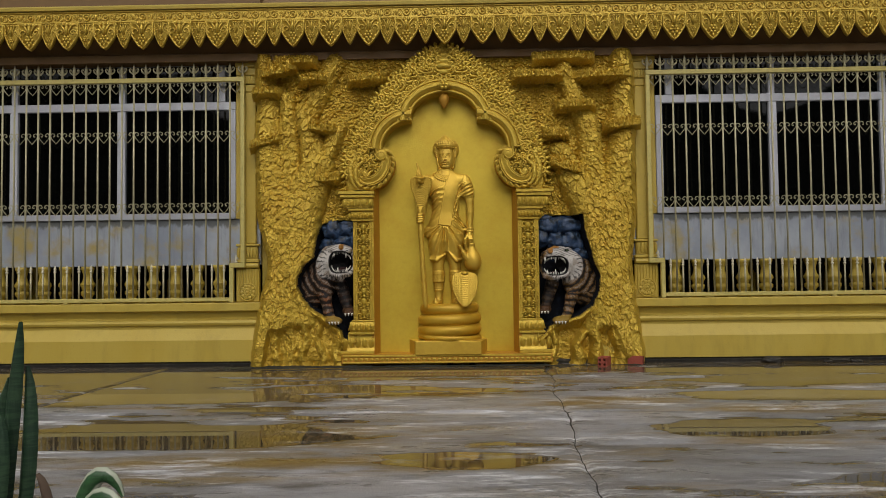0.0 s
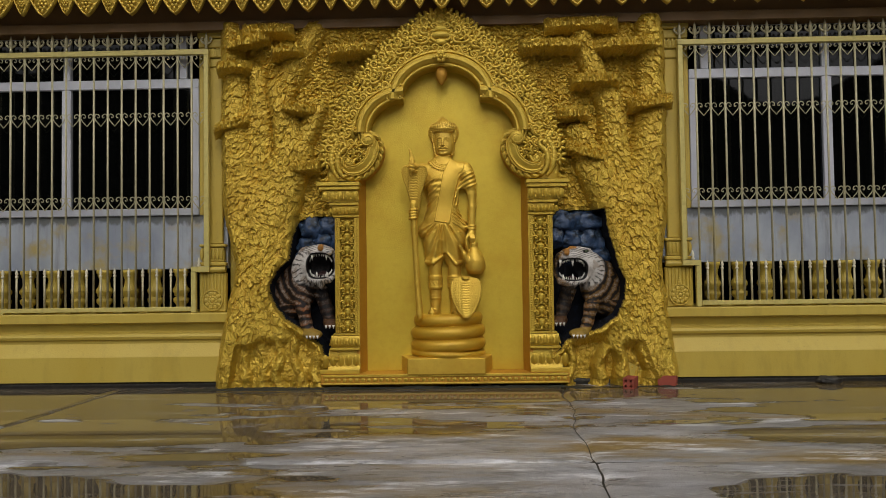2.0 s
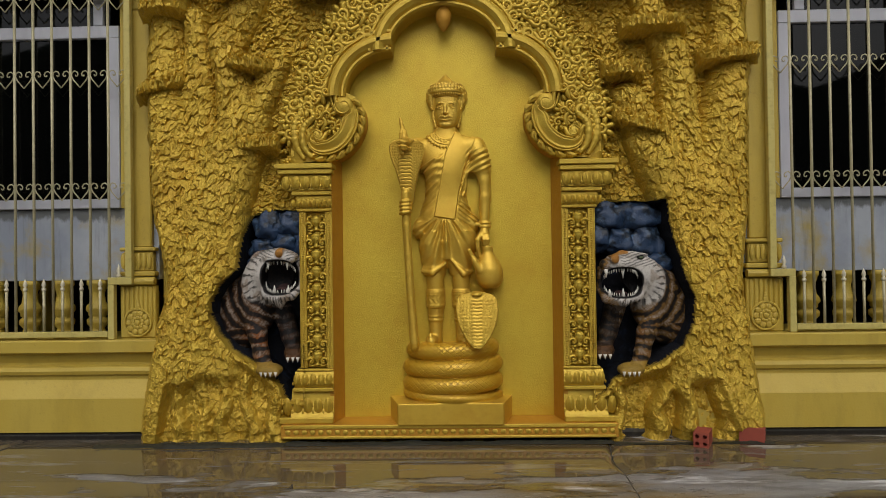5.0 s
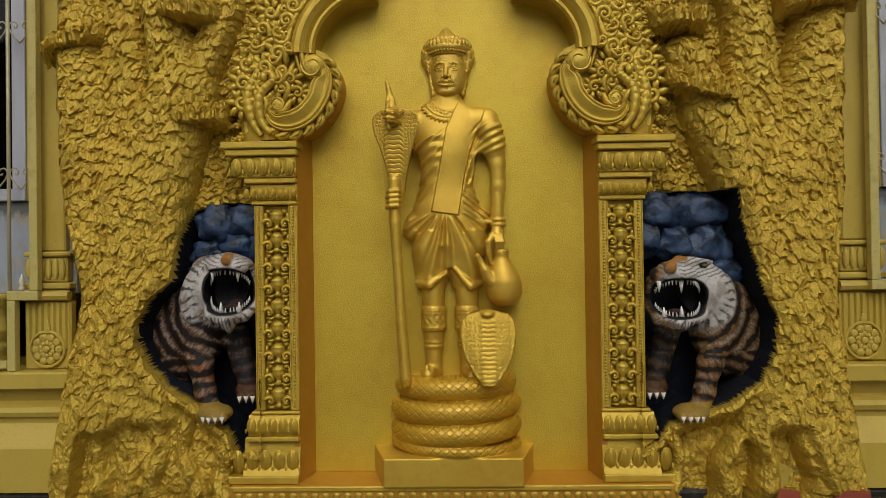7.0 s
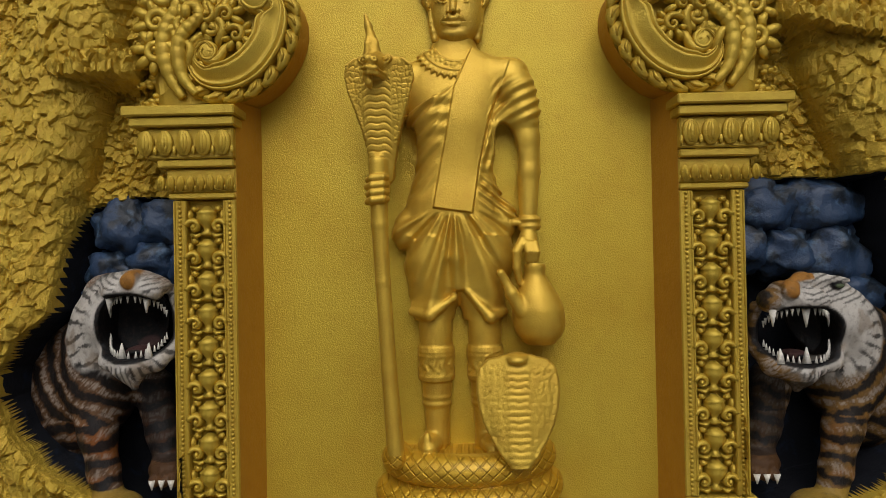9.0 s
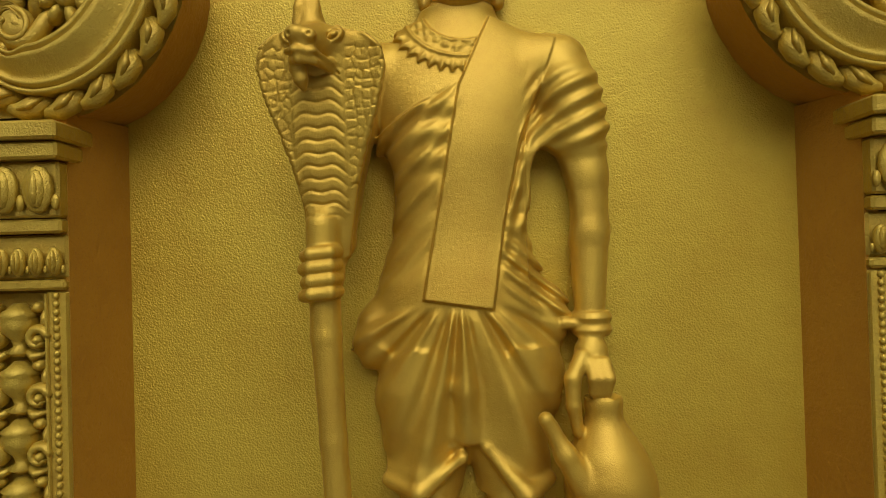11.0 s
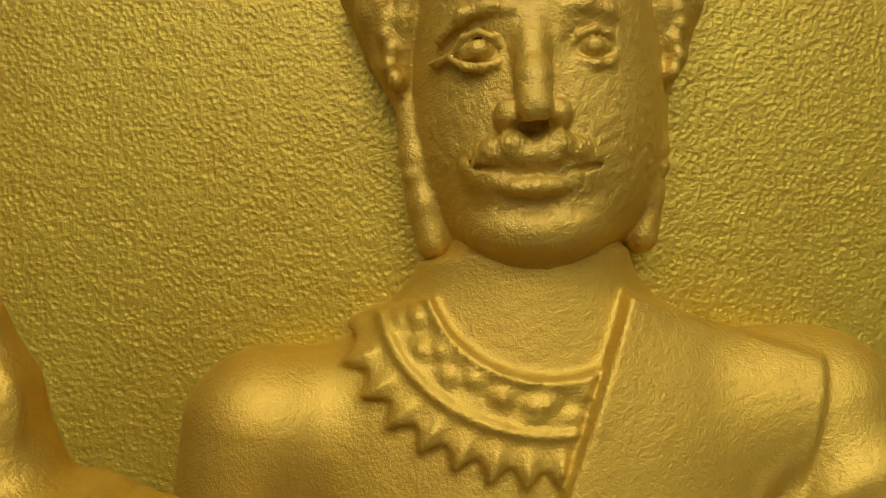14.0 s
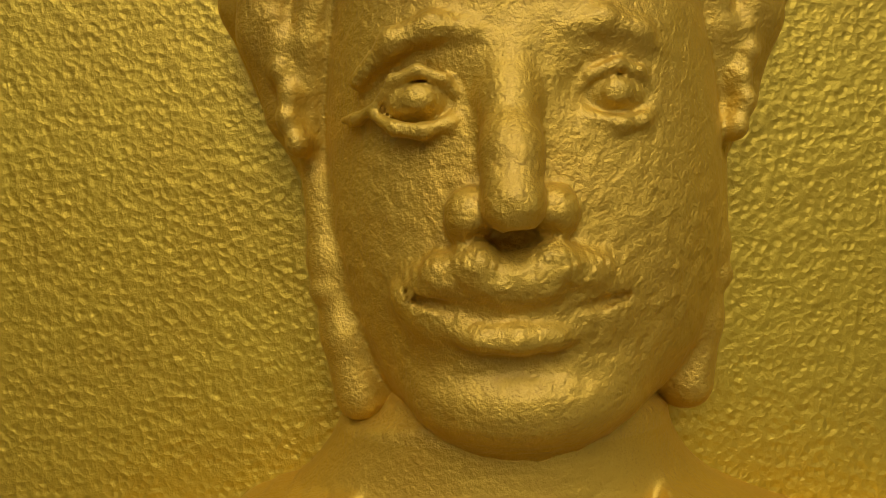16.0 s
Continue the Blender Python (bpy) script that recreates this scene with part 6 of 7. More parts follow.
    c.ball((-0.262, -0.237, 2.060), (0.010, 0.008, 0.022), 0.003)
    c.rod([(-0.296, -0.235, 2.02), (-0.292, -0.24, 2.06), (-0.287, -0.233, 2.10)], (0.011, 0.009, 0.006), 0.003)
    # small cobra before the feet
    zs2 = (0.632, 0.662, 0.71, 0.76, 0.82, 0.87, 0.91, 0.95, 0.98, 0.992)
    ws2 = (0.034, 0.058, 0.090, 0.116, 0.133, 0.140, 0.139, 0.130, 0.100, 0.05)
    hood(0.199, 0, zs2, ws2, -0.268, 0.17, 0.022, -0.012)
    c.swell(lambda X, Y, Z: 0.004 * bell(np.abs(X - 0.199) - np.interp(Z, zs2, ws2) + 0.006, 0.006) * (Z > 0.66), (0.05, -0.34, 0.62), (0.35, -0.08, 1.0))
    c.swell(lambda X, Y, Z: (0.003 - 0.004 * bell(rung(X, Z, 0.199, 0.0225) - 0.5, 0.13)) * (1 - smooth01(np.abs(X - 0.199), 0.034, 0.04)), (0.15, -0.34, 0.64), (0.25, -0.1, 0.95))
    c.swell(lambda X, Y, Z: -0.003 * (1 - smooth01((lambda q: q[1] - q[0])(cells((X + 0 * Z) * 48, (Z + 0 * X) * 44, 18)), 0.02, 0.16)) * smooth01(np.abs(X - 0.199), 0.04, 0.046), (0.08, -0.34, 0.66), (0.32, -0.1, 0.96))
    c.ball((0.197, -0.20, 0.985), (0.042, 0.05, 0.018), 0.01)
    c.ball((0.197, -0.235, 0.978), (0.03, 0.022, 0.014), 0.006)
    # coils
    def coil(z, a, b, r, drop=0.0, cx=0.03):
        def fn(X, Y, Z):
            x, y = X - cx, Y + 0.0
            t = np.arctan2(y / b, x / a)
            q = np.hypot(x / a, y / b)
            d = (q - 1) * (a * b / np.sqrt((b * np.cos(t)) ** 2 + (a * np.sin(t)) ** 2 + 1e-9)) * 0.95
            return np.hypot(d, Z - z - drop * np.cos(t)) - r
        c.press(fn, (cx - a - r, -b - r, z - r - abs(drop)), (cx + a + r, 0.03, z + r + abs(drop)), 0.004)
    coil(0.600, 0.262, 0.205, 0.057, 0.006)
    coil(0.487, 0.283, 0.225, 0.060, 0.010)
    coil(0.374, 0.285, 0.228, 0.059, 0.008)
    coil(0.293, 0.315, 0.245, 0.030, -0.010)
    c.column((0.26, 0.30, 0.60, 0.632, 0.638), 0.03, (0.30, 0.29, 0.26, 0.25, 0.24), 0.0, (0.23, 0.22, 0.20, 0.195, 0.19), 0.006)
    # plinth block, wider at the wall
    c.press(lambda X, Y, Z: np.maximum(np.maximum(np.abs(Z - 0.195) - 0.073, np.abs(X - 0.015) - 0.395 - 0.28 * (Y + 0.1)), -Y - 0.262), (-0.45, -0.27, 0.12), (0.46, 0.03, 0.27), 0.005)
    return c


def statue_head():
    c = Clay((-0.165, -0.155, 2.075), (0.195, 0.015, 2.525), 0.0016)
    X0 = 0.012
    c.column((2.08, 2.12, 2.16), (0.004, 0.008, 0.012), (0.066, 0.064, 0.066), -0.012, (0.060, 0.060, 0.062), 0.01)
    c.column((2.112, 2.120, 2.135, 2.155, 2.18, 2.21, 2.25, 2.29, 2.33, 2.37, 2.40),
             (X0, X0, X0 + 0.002, X0 + 0.004, X0 + 0.004, X0 + 0.004, X0 + 0.004, X0 + 0.002, X0, X0, X0), (0.036, 0.053, 0.070, 0.082, 0.0905, 0.096, 0.098, 0.096, 0.09, 0.08, 0.06), -0.005,
             (0.040, 0.062, 0.080, 0.090, 0.095, 0.097, 0.096, 0.098, 0.096, 0.086, 0.066), 0.01, 2.35)
    c.ball((0.006, -0.076, 2.139), (0.044, 0.029, 0.021), 0.025)
    # brows, sockets, eyes
    for s, e in ((-1, (-0.032, 2.2618)), (1, (0.0455, 2.2615))):
        x, z = e
        i = 1 if s < 0 else -1
        c.ball((x + i * 0.001, -0.110, z + 0.002), (0.022, 0.0160, 0.0150), 0.008, True)
        c.rod([(x + i * 0.021, -0.0985, z + 0.0255), (x + i * 0.006, -0.0985, z + 0.0275), (x - i * 0.010, -0.094, z + 0.0235), (x - i * 0.026, -0.082, z + 0.0115)], (0.0044, 0.0056, 0.0054, 0.0034), 0.004)
        c.ball((x, -0.0885, z), (0.0140, 0.0120, 0.0092), 0.0010)
        c.ball((x, -0.0985, z + 0.0002), (0.0066, 0.0038, 0.0058), 0.0010)
        c.rod([(x - i * 0.0185, -0.089, z - 0.0015), (x - i * 0.010, -0.0960, z + 0.0082), (x, -0.0990, z + 0.0108), (x + i * 0.010, -0.0980, z + 0.0072), (x + i * 0.0185, -0.0940, z - 0.002)], (0.0018, 0.0026, 0.0028, 0.0026, 0.0018), 0.0016)
        c.rod([(x - i * 0.0185, -0.089, z - 0.004), (x - i * 0.010, -0.0960, z - 0.0108), (x + 0.001, -0.0985, z - 0.0130), (x + i * 0.011, -0.0970, z - 0.0098), (x + i * 0.0185, -0.0935, z - 0.004)], (0.0020, 0.0030, 0.0033, 0.0030, 0.0020), 0.0024)
        c.rod([(x - i * 0.019, -0.088, z - 0.001), (x - i * 0.027, -0.080, z - 0.0035), (x - i * 0.033, -0.072, z - 0.002)], (0.0022, 0.0028, 0.0018), 0.002)
    # nose
    c.rod([(0.004, -0.094, 2.278), (0.003, -0.099, 2.262), (0.002, -0.110, 2.238), (0.001, -0.1180, 2.2175)], (0.009, 0.0098, 0.0108, 0.0118), 0.008)
    for x in (-0.0145, 0.0180):
        c.ball((x, -0.1045, 2.2155), (0.0100, 0.0125, 0.0110), 0.003)
    for x in (-0.0105, 0.0135):
        c.ball((x, -0.115, 2.2060), (0.0062, 0.0080, 0.0036), 0.002, True)
    # moustache and lips
    c.ball((0.002, -0.088, 2.182), (0.046, 0.021, 0.024), 0.012)
    for s in (-1, 1):
        c.rod([(0.002 + s * 0.003, -0.1075, 2.1925), (0.002 + s * 0.014, -0.1085, 2.1950), (0.002 + s * 0.028, -0.1015, 2.1925), (0.002 + s * 0.043, -0.0885, 2.1850)], (0.0060, 0.0072, 0.0062, 0.0032), 0.007)
    c.ball((0.002, -0.1100, 2.1870), (0.014, 0.006, 0.0060), 0.008)
    c.ball((0.0015, -0.116, 2.2055), (0.0045, 0.006, 0.006), 0.005, True)
    c.swell(lambda X, Y, Z: 0.0006 * np.sin((X - 0.002) * 1700 + (Z - 2.19) * 420 * np.sign(X - 0.002)) * bell(Z - 2.194, 0.007) * (np.abs(X - 0.002) < 0.042) * (np.abs(X - 0.002) > 0.005), (-0.05, -0.13, 2.178), (0.052, -0.08, 2.21))
    c.rod([(-0.040, -0.0945, 2.1855), (-0.024, -0.106, 2.1800), (-0.011, -0.1115, 2.1765), (0.001, -0.1150, 2.1735), (0.013, -0.1120, 2.1755), (0.026, -0.1075, 2.1775), (0.046, -0.0965, 2.1825)], (0.0018, 0.0030, 0.0033, 0.0032, 0.0033, 0.0030, 0.0018), 0.0012, 1, True)
    c.rod([(-0.026, -0.0990, 2.1720), (-0.012, -0.1050, 2.1682), (0.001, -0.1070, 2.1668), (0.014, -0.1050, 2.1675), (0.029, -0.0990, 2.1705)], (0.0036, 0.0066, 0.0074, 0.0066, 0.0036), 0.002)
    c.ball((0.002, -0.1125, 2.1555), (0.028, 0.010, 0.0040), 0.010, True)
    # trowelled unevenness of the skin

    def skin_bumps(X, Y, Z):
        a, b = X + 0 * Z, Z + 0 * X
        n = 0.0009 * (fbm(a * 90, b * 90, 3, 7) - 0.5) + 0.0024 * (fbm(a * 260, b * 260, 3, 17) - 0.5)
        return n * (0.45 + 0.4 * bell(b - 2.19, 0.03) - 0.25 * bell(b - 2.262, 0.015))
    c.swell(skin_bumps, (-0.1, -0.14, 2.1), (0.12, 0.0, 2.34))
    # ears
    for s in (-1, 1):
        x = X0 + s * 0.094
        c.rod([(x, -0.028, 2.235), (x - s * 0.004, -0.03, 2.20), (x - s * 0.010, -0.03, 2.165), (x - s * 0.016, -0.03, 2.135)], (0.010, 0.012, 0.013, 0.014), 0.006, 0.7)
        c.ball((x - s * 0.002, -0.04, 2.186), (0.009, 0.008, 0.008), 0.003)
    # head cloth: band, braided roll and crown
    for s in (-1, 1):
        c.rod([(X0 + s * 0.085, -0.052, 2.335), (X0 + s * 0.094, -0.046, 2.30), (X0 + s * 0.0985, -0.036, 2.265), (X0 + s * 0.096, -0.03, 2.235)], (0.012, 0.011, 0.009, 0.006), 0.004)
        c.rod([(X0 + s * 0.108, -0.04, 2.35), (X0 + s * 0.113, -0.034, 2.31), (X0 + s * 0.108, -0.028, 2.272), (X0 + s * 0.101, -0.024, 2.245)], (0.022, 0.018, 0.012, 0.006), 0.006)
        c.rod([(X0 + s * 0.124, -0.02, 2.37), (X0 + s * 0.128, -0.018, 2.33), (X0 + s * 0.118, -0.015, 2.28)], (0.018, 0.016, 0.008), 0.006)
        for k in range(9):
            c.ball((X0 + s * (0.102 + 0.0012 * k + 0.003 * (k % 2)), -0.047, 2.255 + 0.0115 * k), (0.0060, 0.008, 0.0066), 0.006)
    ring = [(X0 + 0.098 * math.cos(t), -0.005 - 0.100 * math.sin(t), 2.338 + 0.006 * math.sin(t)) for t in np.linspace(0, math.pi, 25)]
    c.rod(ring, 0.0085, 0.003)
    ring2 = [(X0 + 0.108 * math.cos(t), -0.005 - 0.104 * math.sin(t), 2.372) for t in np.linspace(0, math.pi, 25)]
    c.rod(ring2, 0.020, 0.004)
    for i, t in enumerate(np.linspace(0.05, math.pi - 0.05, 23)):
        c.ball((X0 + 0.116 * math.cos(t), -0.005 - 0.112 * math.sin(t), 2.352), (0.0075, 0.0075, 0.009), 0.003)
    for i, t in enumerate(np.linspace(0.0, math.pi, 17)):
        c.ball((X0 + 0.120 * math.cos(t), -0.005 - 0.112 * math.sin(t), 2.392), (0.014, 0.013, 0.020), 0.004)
        c.ball((X0 + 0.104 * math.cos(t + 0.1), -0.005 - 0.098 * math.sin(t + 0.1), 2.415), (0.014, 0.013, 0.018), 0.004)
    c.column((2.36, 2.40, 2.43, 2.455, 2.475, 2.49, 2.50), X0 - 0.006, (0.10, 0.098, 0.082, 0.055, 0.035, 0.022, 0.008), -0.01, (0.09, 0.088, 0.074, 0.05, 0.032, 0.02, 0.008), 0.01)
    return c


statue_me, sv, sq = skin_mesh("statue", [statue_body(0.10, 1.405, 0.0052), statue_body(1.40, 2.165, 0.0028), statue_head()])
g_ = gold_paint("gold_paint_on_scales", (0.64, 0.395, 0.028), 420, 0.42, 0.62, 0.35, 0.0008, 0.5, raw=True, coat=0.3)
gold_scaled = g_.m
for turn in (0.85, -0.85):
    w_ = g_.n.new("ShaderNodeTexWave")
    w_.wave_type, w_.bands_direction, w_.wave_profile = "BANDS", "X", "SIN"
    w_.inputs["Scale"].default_value, w_.inputs["Distortion"].default_value = 11.0, 0.6
    k_ = g_.n.new("ShaderNodeMapping")
    k_.inputs["Rotation"].default_value = (0, turn, 0)
    g_.l.new(g_.coord, k_.inputs["Vector"])
    g_.l.new(k_.outputs[0], w_.inputs["Vector"])
    g_.bump(g_.ramp(w_.outputs["Fac"], 0.0, 0.22), 0.004)
statue_me.materials.append(gold_statue)
statue_me.materials.append(gold_scaled)
ctr = sv[sq].mean(1)
on_coil = (ctr[:, 2] < 0.655) & (ctr[:, 2] > 0.272) & (ctr[:, 1] < -0.02) & ~((np.abs(ctr[:, 0] - 0.199) < 0.05) & (ctr[:, 1] < -0.255) & (ctr[:, 2] > 0.6))
statue_me.materials.append(gold_face)
statue_me.polygons.foreach_set("material_index", np.where(on_coil, 1, np.where((ctr[:, 2] > 2.118) & (ctr[:, 0] > -0.12), 2, 0)).astype(np.int32))
statue_ob = link("statue", statue_me, None)
tagged(statue_ob, "gold-painted cement statue with cobra staff and jar on snake coils", "statue")



# ---------- tigers in the hollows ----------
def tiger_paint():
    g = Mat("painted_tiger_coat", (0.5, 0.5, 0.5), 0.6)
    a = g.n.new("ShaderNodeAttribute")
    a.attribute_name = "coat"
    g.l.new(a.outputs["Color"], g.p.inputs["Base Color"])
    g.col = a.outputs["Color"]
    g.blend(g.ramp(g.noise(60, 5), 0.5, 0.75), (0.05, 0.03, 0.02), amount=0.45)
    g.bump(g.noise(120, 4, stretch=(1, 1, 0.4)), 0.003)
    g.p.inputs["Specular IOR Level"].default_value = 0.25
    return g.m


tiger_mat = tiger_paint()


def tiger(s, turned):
    """A roaring tiger that steps out of the hollow; s mirrors it. One throws its head back, the other turns it to the side."""
    P_ = lambda x, y, z: (s * x, y, z)
    lo, hi = sorted((s * 0.93, s * 1.74))
    c = Clay((lo, -0.34, 0.36), (hi, 0.11, 1.36), 0.0055)
    bx = 0.06 if turned else 0.0
    low = -0.02 if turned else 0.0
    # body, shoulder, neck
    c.ball(P_(1.45 + bx, 0.03, 0.86), (0.185, 0.13, 0.26), 0.03)
    c.ball(P_(1.33 + bx, -0.02, 0.90), (0.13, 0.14, 0.19), 0.05)
    # legs and paws
    c.rod([P_(1.36 + bx, -0.06, 0.90), P_(1.305 + 0.6 * bx, -0.11, 0.72 + low), P_(1.275 + 0.5 * bx, -0.13, 0.59 + low), P_(1.25 + 0.5 * bx, -0.15, 0.53 + low)], (0.090, 0.062, 0.050, 0.050), 0.03)
    fx, fz = (1.215, 0.470) if turned else (1.205, 0.488)
    c.ball(P_(fx, -0.185, fz), (0.090, 0.085, 0.046), 0.02)
    toes = [(fx - 0.062 + 0.032 * k, -0.252 + 0.010 * abs(k - 1.5), fz - 0.012) for k in range(4)]
    c.rod([P_(1.16, 0.02, 0.86), P_(1.10, -0.03, 0.70), P_(1.075, -0.06, 0.62)], (0.075, 0.060, 0.050), 0.03)
    c.ball(P_(1.055, -0.085, 0.585), (0.075, 0.075, 0.050), 0.02)
    toes += [(1.015 + 0.034 * k, -0.150, 0.560) for k in range(3)]
    for t in toes:
        c.ball(P_(*t), (0.020, 0.025, 0.024), 0.006)
    if turned:
        HX, HZ, GX, GZ, GW, GH = 1.25, 1.07, 1.165, 1.047, 0.125, 0.093
        c.ball(P_(1.40, -0.03, 1.02), (0.15, 0.13, 0.15), 0.06)
        c.ball(P_(1.31, -0.09, 1.10), (0.135, 0.13, 0.125), 0.04)
        c.ball(P_(1.385, -0.085, 1.05), (0.075, 0.10, 0.125), 0.03)
        c.rod([P_(1.29, -0.13, 1.165), P_(1.10, -0.20, 1.175)], (0.072, 0.056), 0.03)
        c.ball(P_(1.055, -0.215, 1.165), (0.045, 0.050, 0.042), 0.012)
        c.ball(P_(1.175, -0.235, 1.165), (0.062, 0.050, 0.044), 0.012)
        c.rod([P_(1.25, -0.175, 1.225), P_(1.16, -0.21, 1.228), P_(1.105, -0.245, 1.212)], (0.030, 0.030, 0.026), 0.012)
        c.ball(P_(1.10, -0.262, 1.198), (0.028, 0.020, 0.028), 0.005)
        c.rod([P_(1.25, -0.20, 1.236), P_(1.33, -0.185, 1.228)], (0.015, 0.010), 0.010)
        c.ball(P_(1.288, -0.205, 1.211), (0.022, 0.014, 0.011), 0.003)
        c.rod([P_(1.335, -0.12, 1.06), P_(1.265, -0.185, 0.955), P_(1.135, -0.225, 0.922), P_(1.06, -0.205, 0.945), P_(1.03, -0.10, 1.02)], (0.034, 0.034, 0.036, 0.032, 0.028), 0.02)
        c.rod([P_(1.032, -0.15, 1.14), P_(1.035, -0.12, 1.02)], 0.022, 0.02)
        c.rod([P_(1.14, -0.222, 0.915), P_(1.127, -0.228, 0.872)], (0.058, 0.014), 0.02)
        fangs = ((1.050, -0.058), (1.160, -0.062)), ((1.073, 0.050), (1.160, 0.054))
    else:
        HX, HZ, GX, GZ, GW, GH = 1.15, 1.11, 1.128, 1.112, 0.112, 0.108
        c.ball(P_(1.31, -0.02, 1.04), (0.15, 0.14, 0.16), 0.06)
        c.ball(P_(1.21, -0.08, 1.13), (0.15, 0.15, 0.145), 0.05)
        c.ball(P_(1.315, -0.075, 1.09), (0.090, 0.10, 0.155), 0.03)
        c.rod([P_(1.27, -0.10, 1.22), P_(1.13, -0.17, 1.240)], (0.075, 0.066), 0.03)
        c.ball(P_(1.120, -0.185, 1.250), (0.118, 0.085, 0.048), 0.03)
        c.ball(P_(1.065, -0.225, 1.235), (0.055, 0.055, 0.042), 0.012)
        c.ball(P_(1.160, -0.225, 1.235), (0.060, 0.055, 0.042), 0.012)
        c.rod([P_(1.14, -0.15, 1.278), P_(1.108, -0.25, 1.280)], (0.030, 0.026), 0.012)
        c.ball(P_(1.107, -0.268, 1.270), (0.030, 0.020, 0.029), 0.005)
        c.rod([P_(1.245, -0.12, 1.05), P_(1.205, -0.205, 0.995), P_(1.115, -0.24, 0.980), P_(1.045, -0.205, 0.990), P_(1.012, -0.11, 1.04)], (0.038, 0.034, 0.038, 0.032, 0.030), 0.02)
        c.rod([P_(1.250, -0.13, 1.23), P_(1.262, -0.12, 1.06)], 0.026, 0.02)
        c.rod([P_(1.010, -0.13, 1.23), P_(1.008, -0.12, 1.05)], 0.022, 0.02)
        c.rod([P_(1.12, -0.232, 0.965), P_(1.107, -0.237, 0.908)], (0.062, 0.012), 0.02)
        fangs = ((1.062, -0.058), (1.190, -0.058)), ((1.057, 0.052), (1.150, 0.052))
    # the open mouth and the tongue in it
    c.press(lambda X, Y, Z: ((np.abs((s * X - GX) / GW) ** 2.8 + np.abs((Z - GZ) / GH) ** 2.8) ** (1 / 2.8) - 1) * GH + 0 * Y + np.maximum(Y + 0.085, 0) * 2, (min(P_(GX - GW, 0, 0)[0], P_(GX + GW, 0, 0)[0]), -0.34, GZ - GH), (max(P_(GX - GW, 0, 0)[0], P_(GX + GW, 0, 0)[0]), -0.05, GZ + GH), 0.010, True)
    c.ball(P_(GX - 0.003, -0.15, GZ - GH + 0.018), (0.045, 0.07, 0.018), 0.01)

    def fur(X, Y, Z):
        a, b = X + 0 * Z, Z + 0 * X
        return 0.006 * (fbm(a * 40, b * 24, 3, 19) - 0.5) * (1 - bell(b - GZ, 0.06) * bell(s * a - GX, 0.1))
    c.swell(fur, (lo, -0.3, 0.55), (hi, 0.1, 1.3))
    v, q = c.skin()
    vx, vy, vz = v[:, 0] * s, v[:, 1], v[:, 2]

    def over(col, paint, k):
        return col * (1 - k[:, None]) + np.array(paint)[None] * k[:, None]
    # the coat: dark ochre with black and pale bands that follow the shoulder, a white ruff and muzzle; shade added by
    # depth
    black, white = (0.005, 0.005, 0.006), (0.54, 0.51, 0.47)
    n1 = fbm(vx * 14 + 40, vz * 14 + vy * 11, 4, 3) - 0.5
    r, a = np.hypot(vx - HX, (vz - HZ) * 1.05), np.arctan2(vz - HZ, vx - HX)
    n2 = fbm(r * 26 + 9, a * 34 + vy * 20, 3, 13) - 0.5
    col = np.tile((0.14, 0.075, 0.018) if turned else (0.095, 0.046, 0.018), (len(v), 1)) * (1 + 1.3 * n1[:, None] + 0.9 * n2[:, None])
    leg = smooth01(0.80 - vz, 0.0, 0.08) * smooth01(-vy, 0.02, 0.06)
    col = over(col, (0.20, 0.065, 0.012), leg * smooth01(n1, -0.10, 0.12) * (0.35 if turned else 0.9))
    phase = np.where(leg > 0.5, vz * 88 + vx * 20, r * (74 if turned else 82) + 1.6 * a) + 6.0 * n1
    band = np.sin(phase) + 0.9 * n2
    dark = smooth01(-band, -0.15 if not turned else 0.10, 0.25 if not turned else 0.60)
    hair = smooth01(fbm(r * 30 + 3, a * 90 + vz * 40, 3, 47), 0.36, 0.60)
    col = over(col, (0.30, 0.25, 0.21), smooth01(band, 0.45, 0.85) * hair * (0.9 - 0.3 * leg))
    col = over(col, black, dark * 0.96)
    # black by depth puts the shade of the deep hollow into the coat
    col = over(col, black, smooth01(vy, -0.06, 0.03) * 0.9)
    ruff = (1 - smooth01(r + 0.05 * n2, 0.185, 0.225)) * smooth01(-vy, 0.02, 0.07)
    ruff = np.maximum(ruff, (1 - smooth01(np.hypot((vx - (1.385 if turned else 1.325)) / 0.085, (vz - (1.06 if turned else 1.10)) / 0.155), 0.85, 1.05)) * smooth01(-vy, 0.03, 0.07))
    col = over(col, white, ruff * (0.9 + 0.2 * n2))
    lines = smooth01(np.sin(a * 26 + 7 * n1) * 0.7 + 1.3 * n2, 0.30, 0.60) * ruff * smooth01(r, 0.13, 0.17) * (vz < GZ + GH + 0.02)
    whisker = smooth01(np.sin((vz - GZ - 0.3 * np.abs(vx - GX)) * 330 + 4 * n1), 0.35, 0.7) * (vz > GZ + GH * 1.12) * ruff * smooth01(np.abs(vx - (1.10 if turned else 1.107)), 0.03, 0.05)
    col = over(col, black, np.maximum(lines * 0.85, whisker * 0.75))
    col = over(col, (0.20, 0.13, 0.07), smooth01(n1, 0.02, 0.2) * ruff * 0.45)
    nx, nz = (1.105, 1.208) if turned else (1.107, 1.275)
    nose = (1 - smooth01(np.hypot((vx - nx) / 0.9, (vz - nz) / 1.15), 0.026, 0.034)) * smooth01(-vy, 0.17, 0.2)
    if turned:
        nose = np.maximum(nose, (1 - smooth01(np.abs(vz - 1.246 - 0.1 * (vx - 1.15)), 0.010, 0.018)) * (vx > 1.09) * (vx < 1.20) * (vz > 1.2))
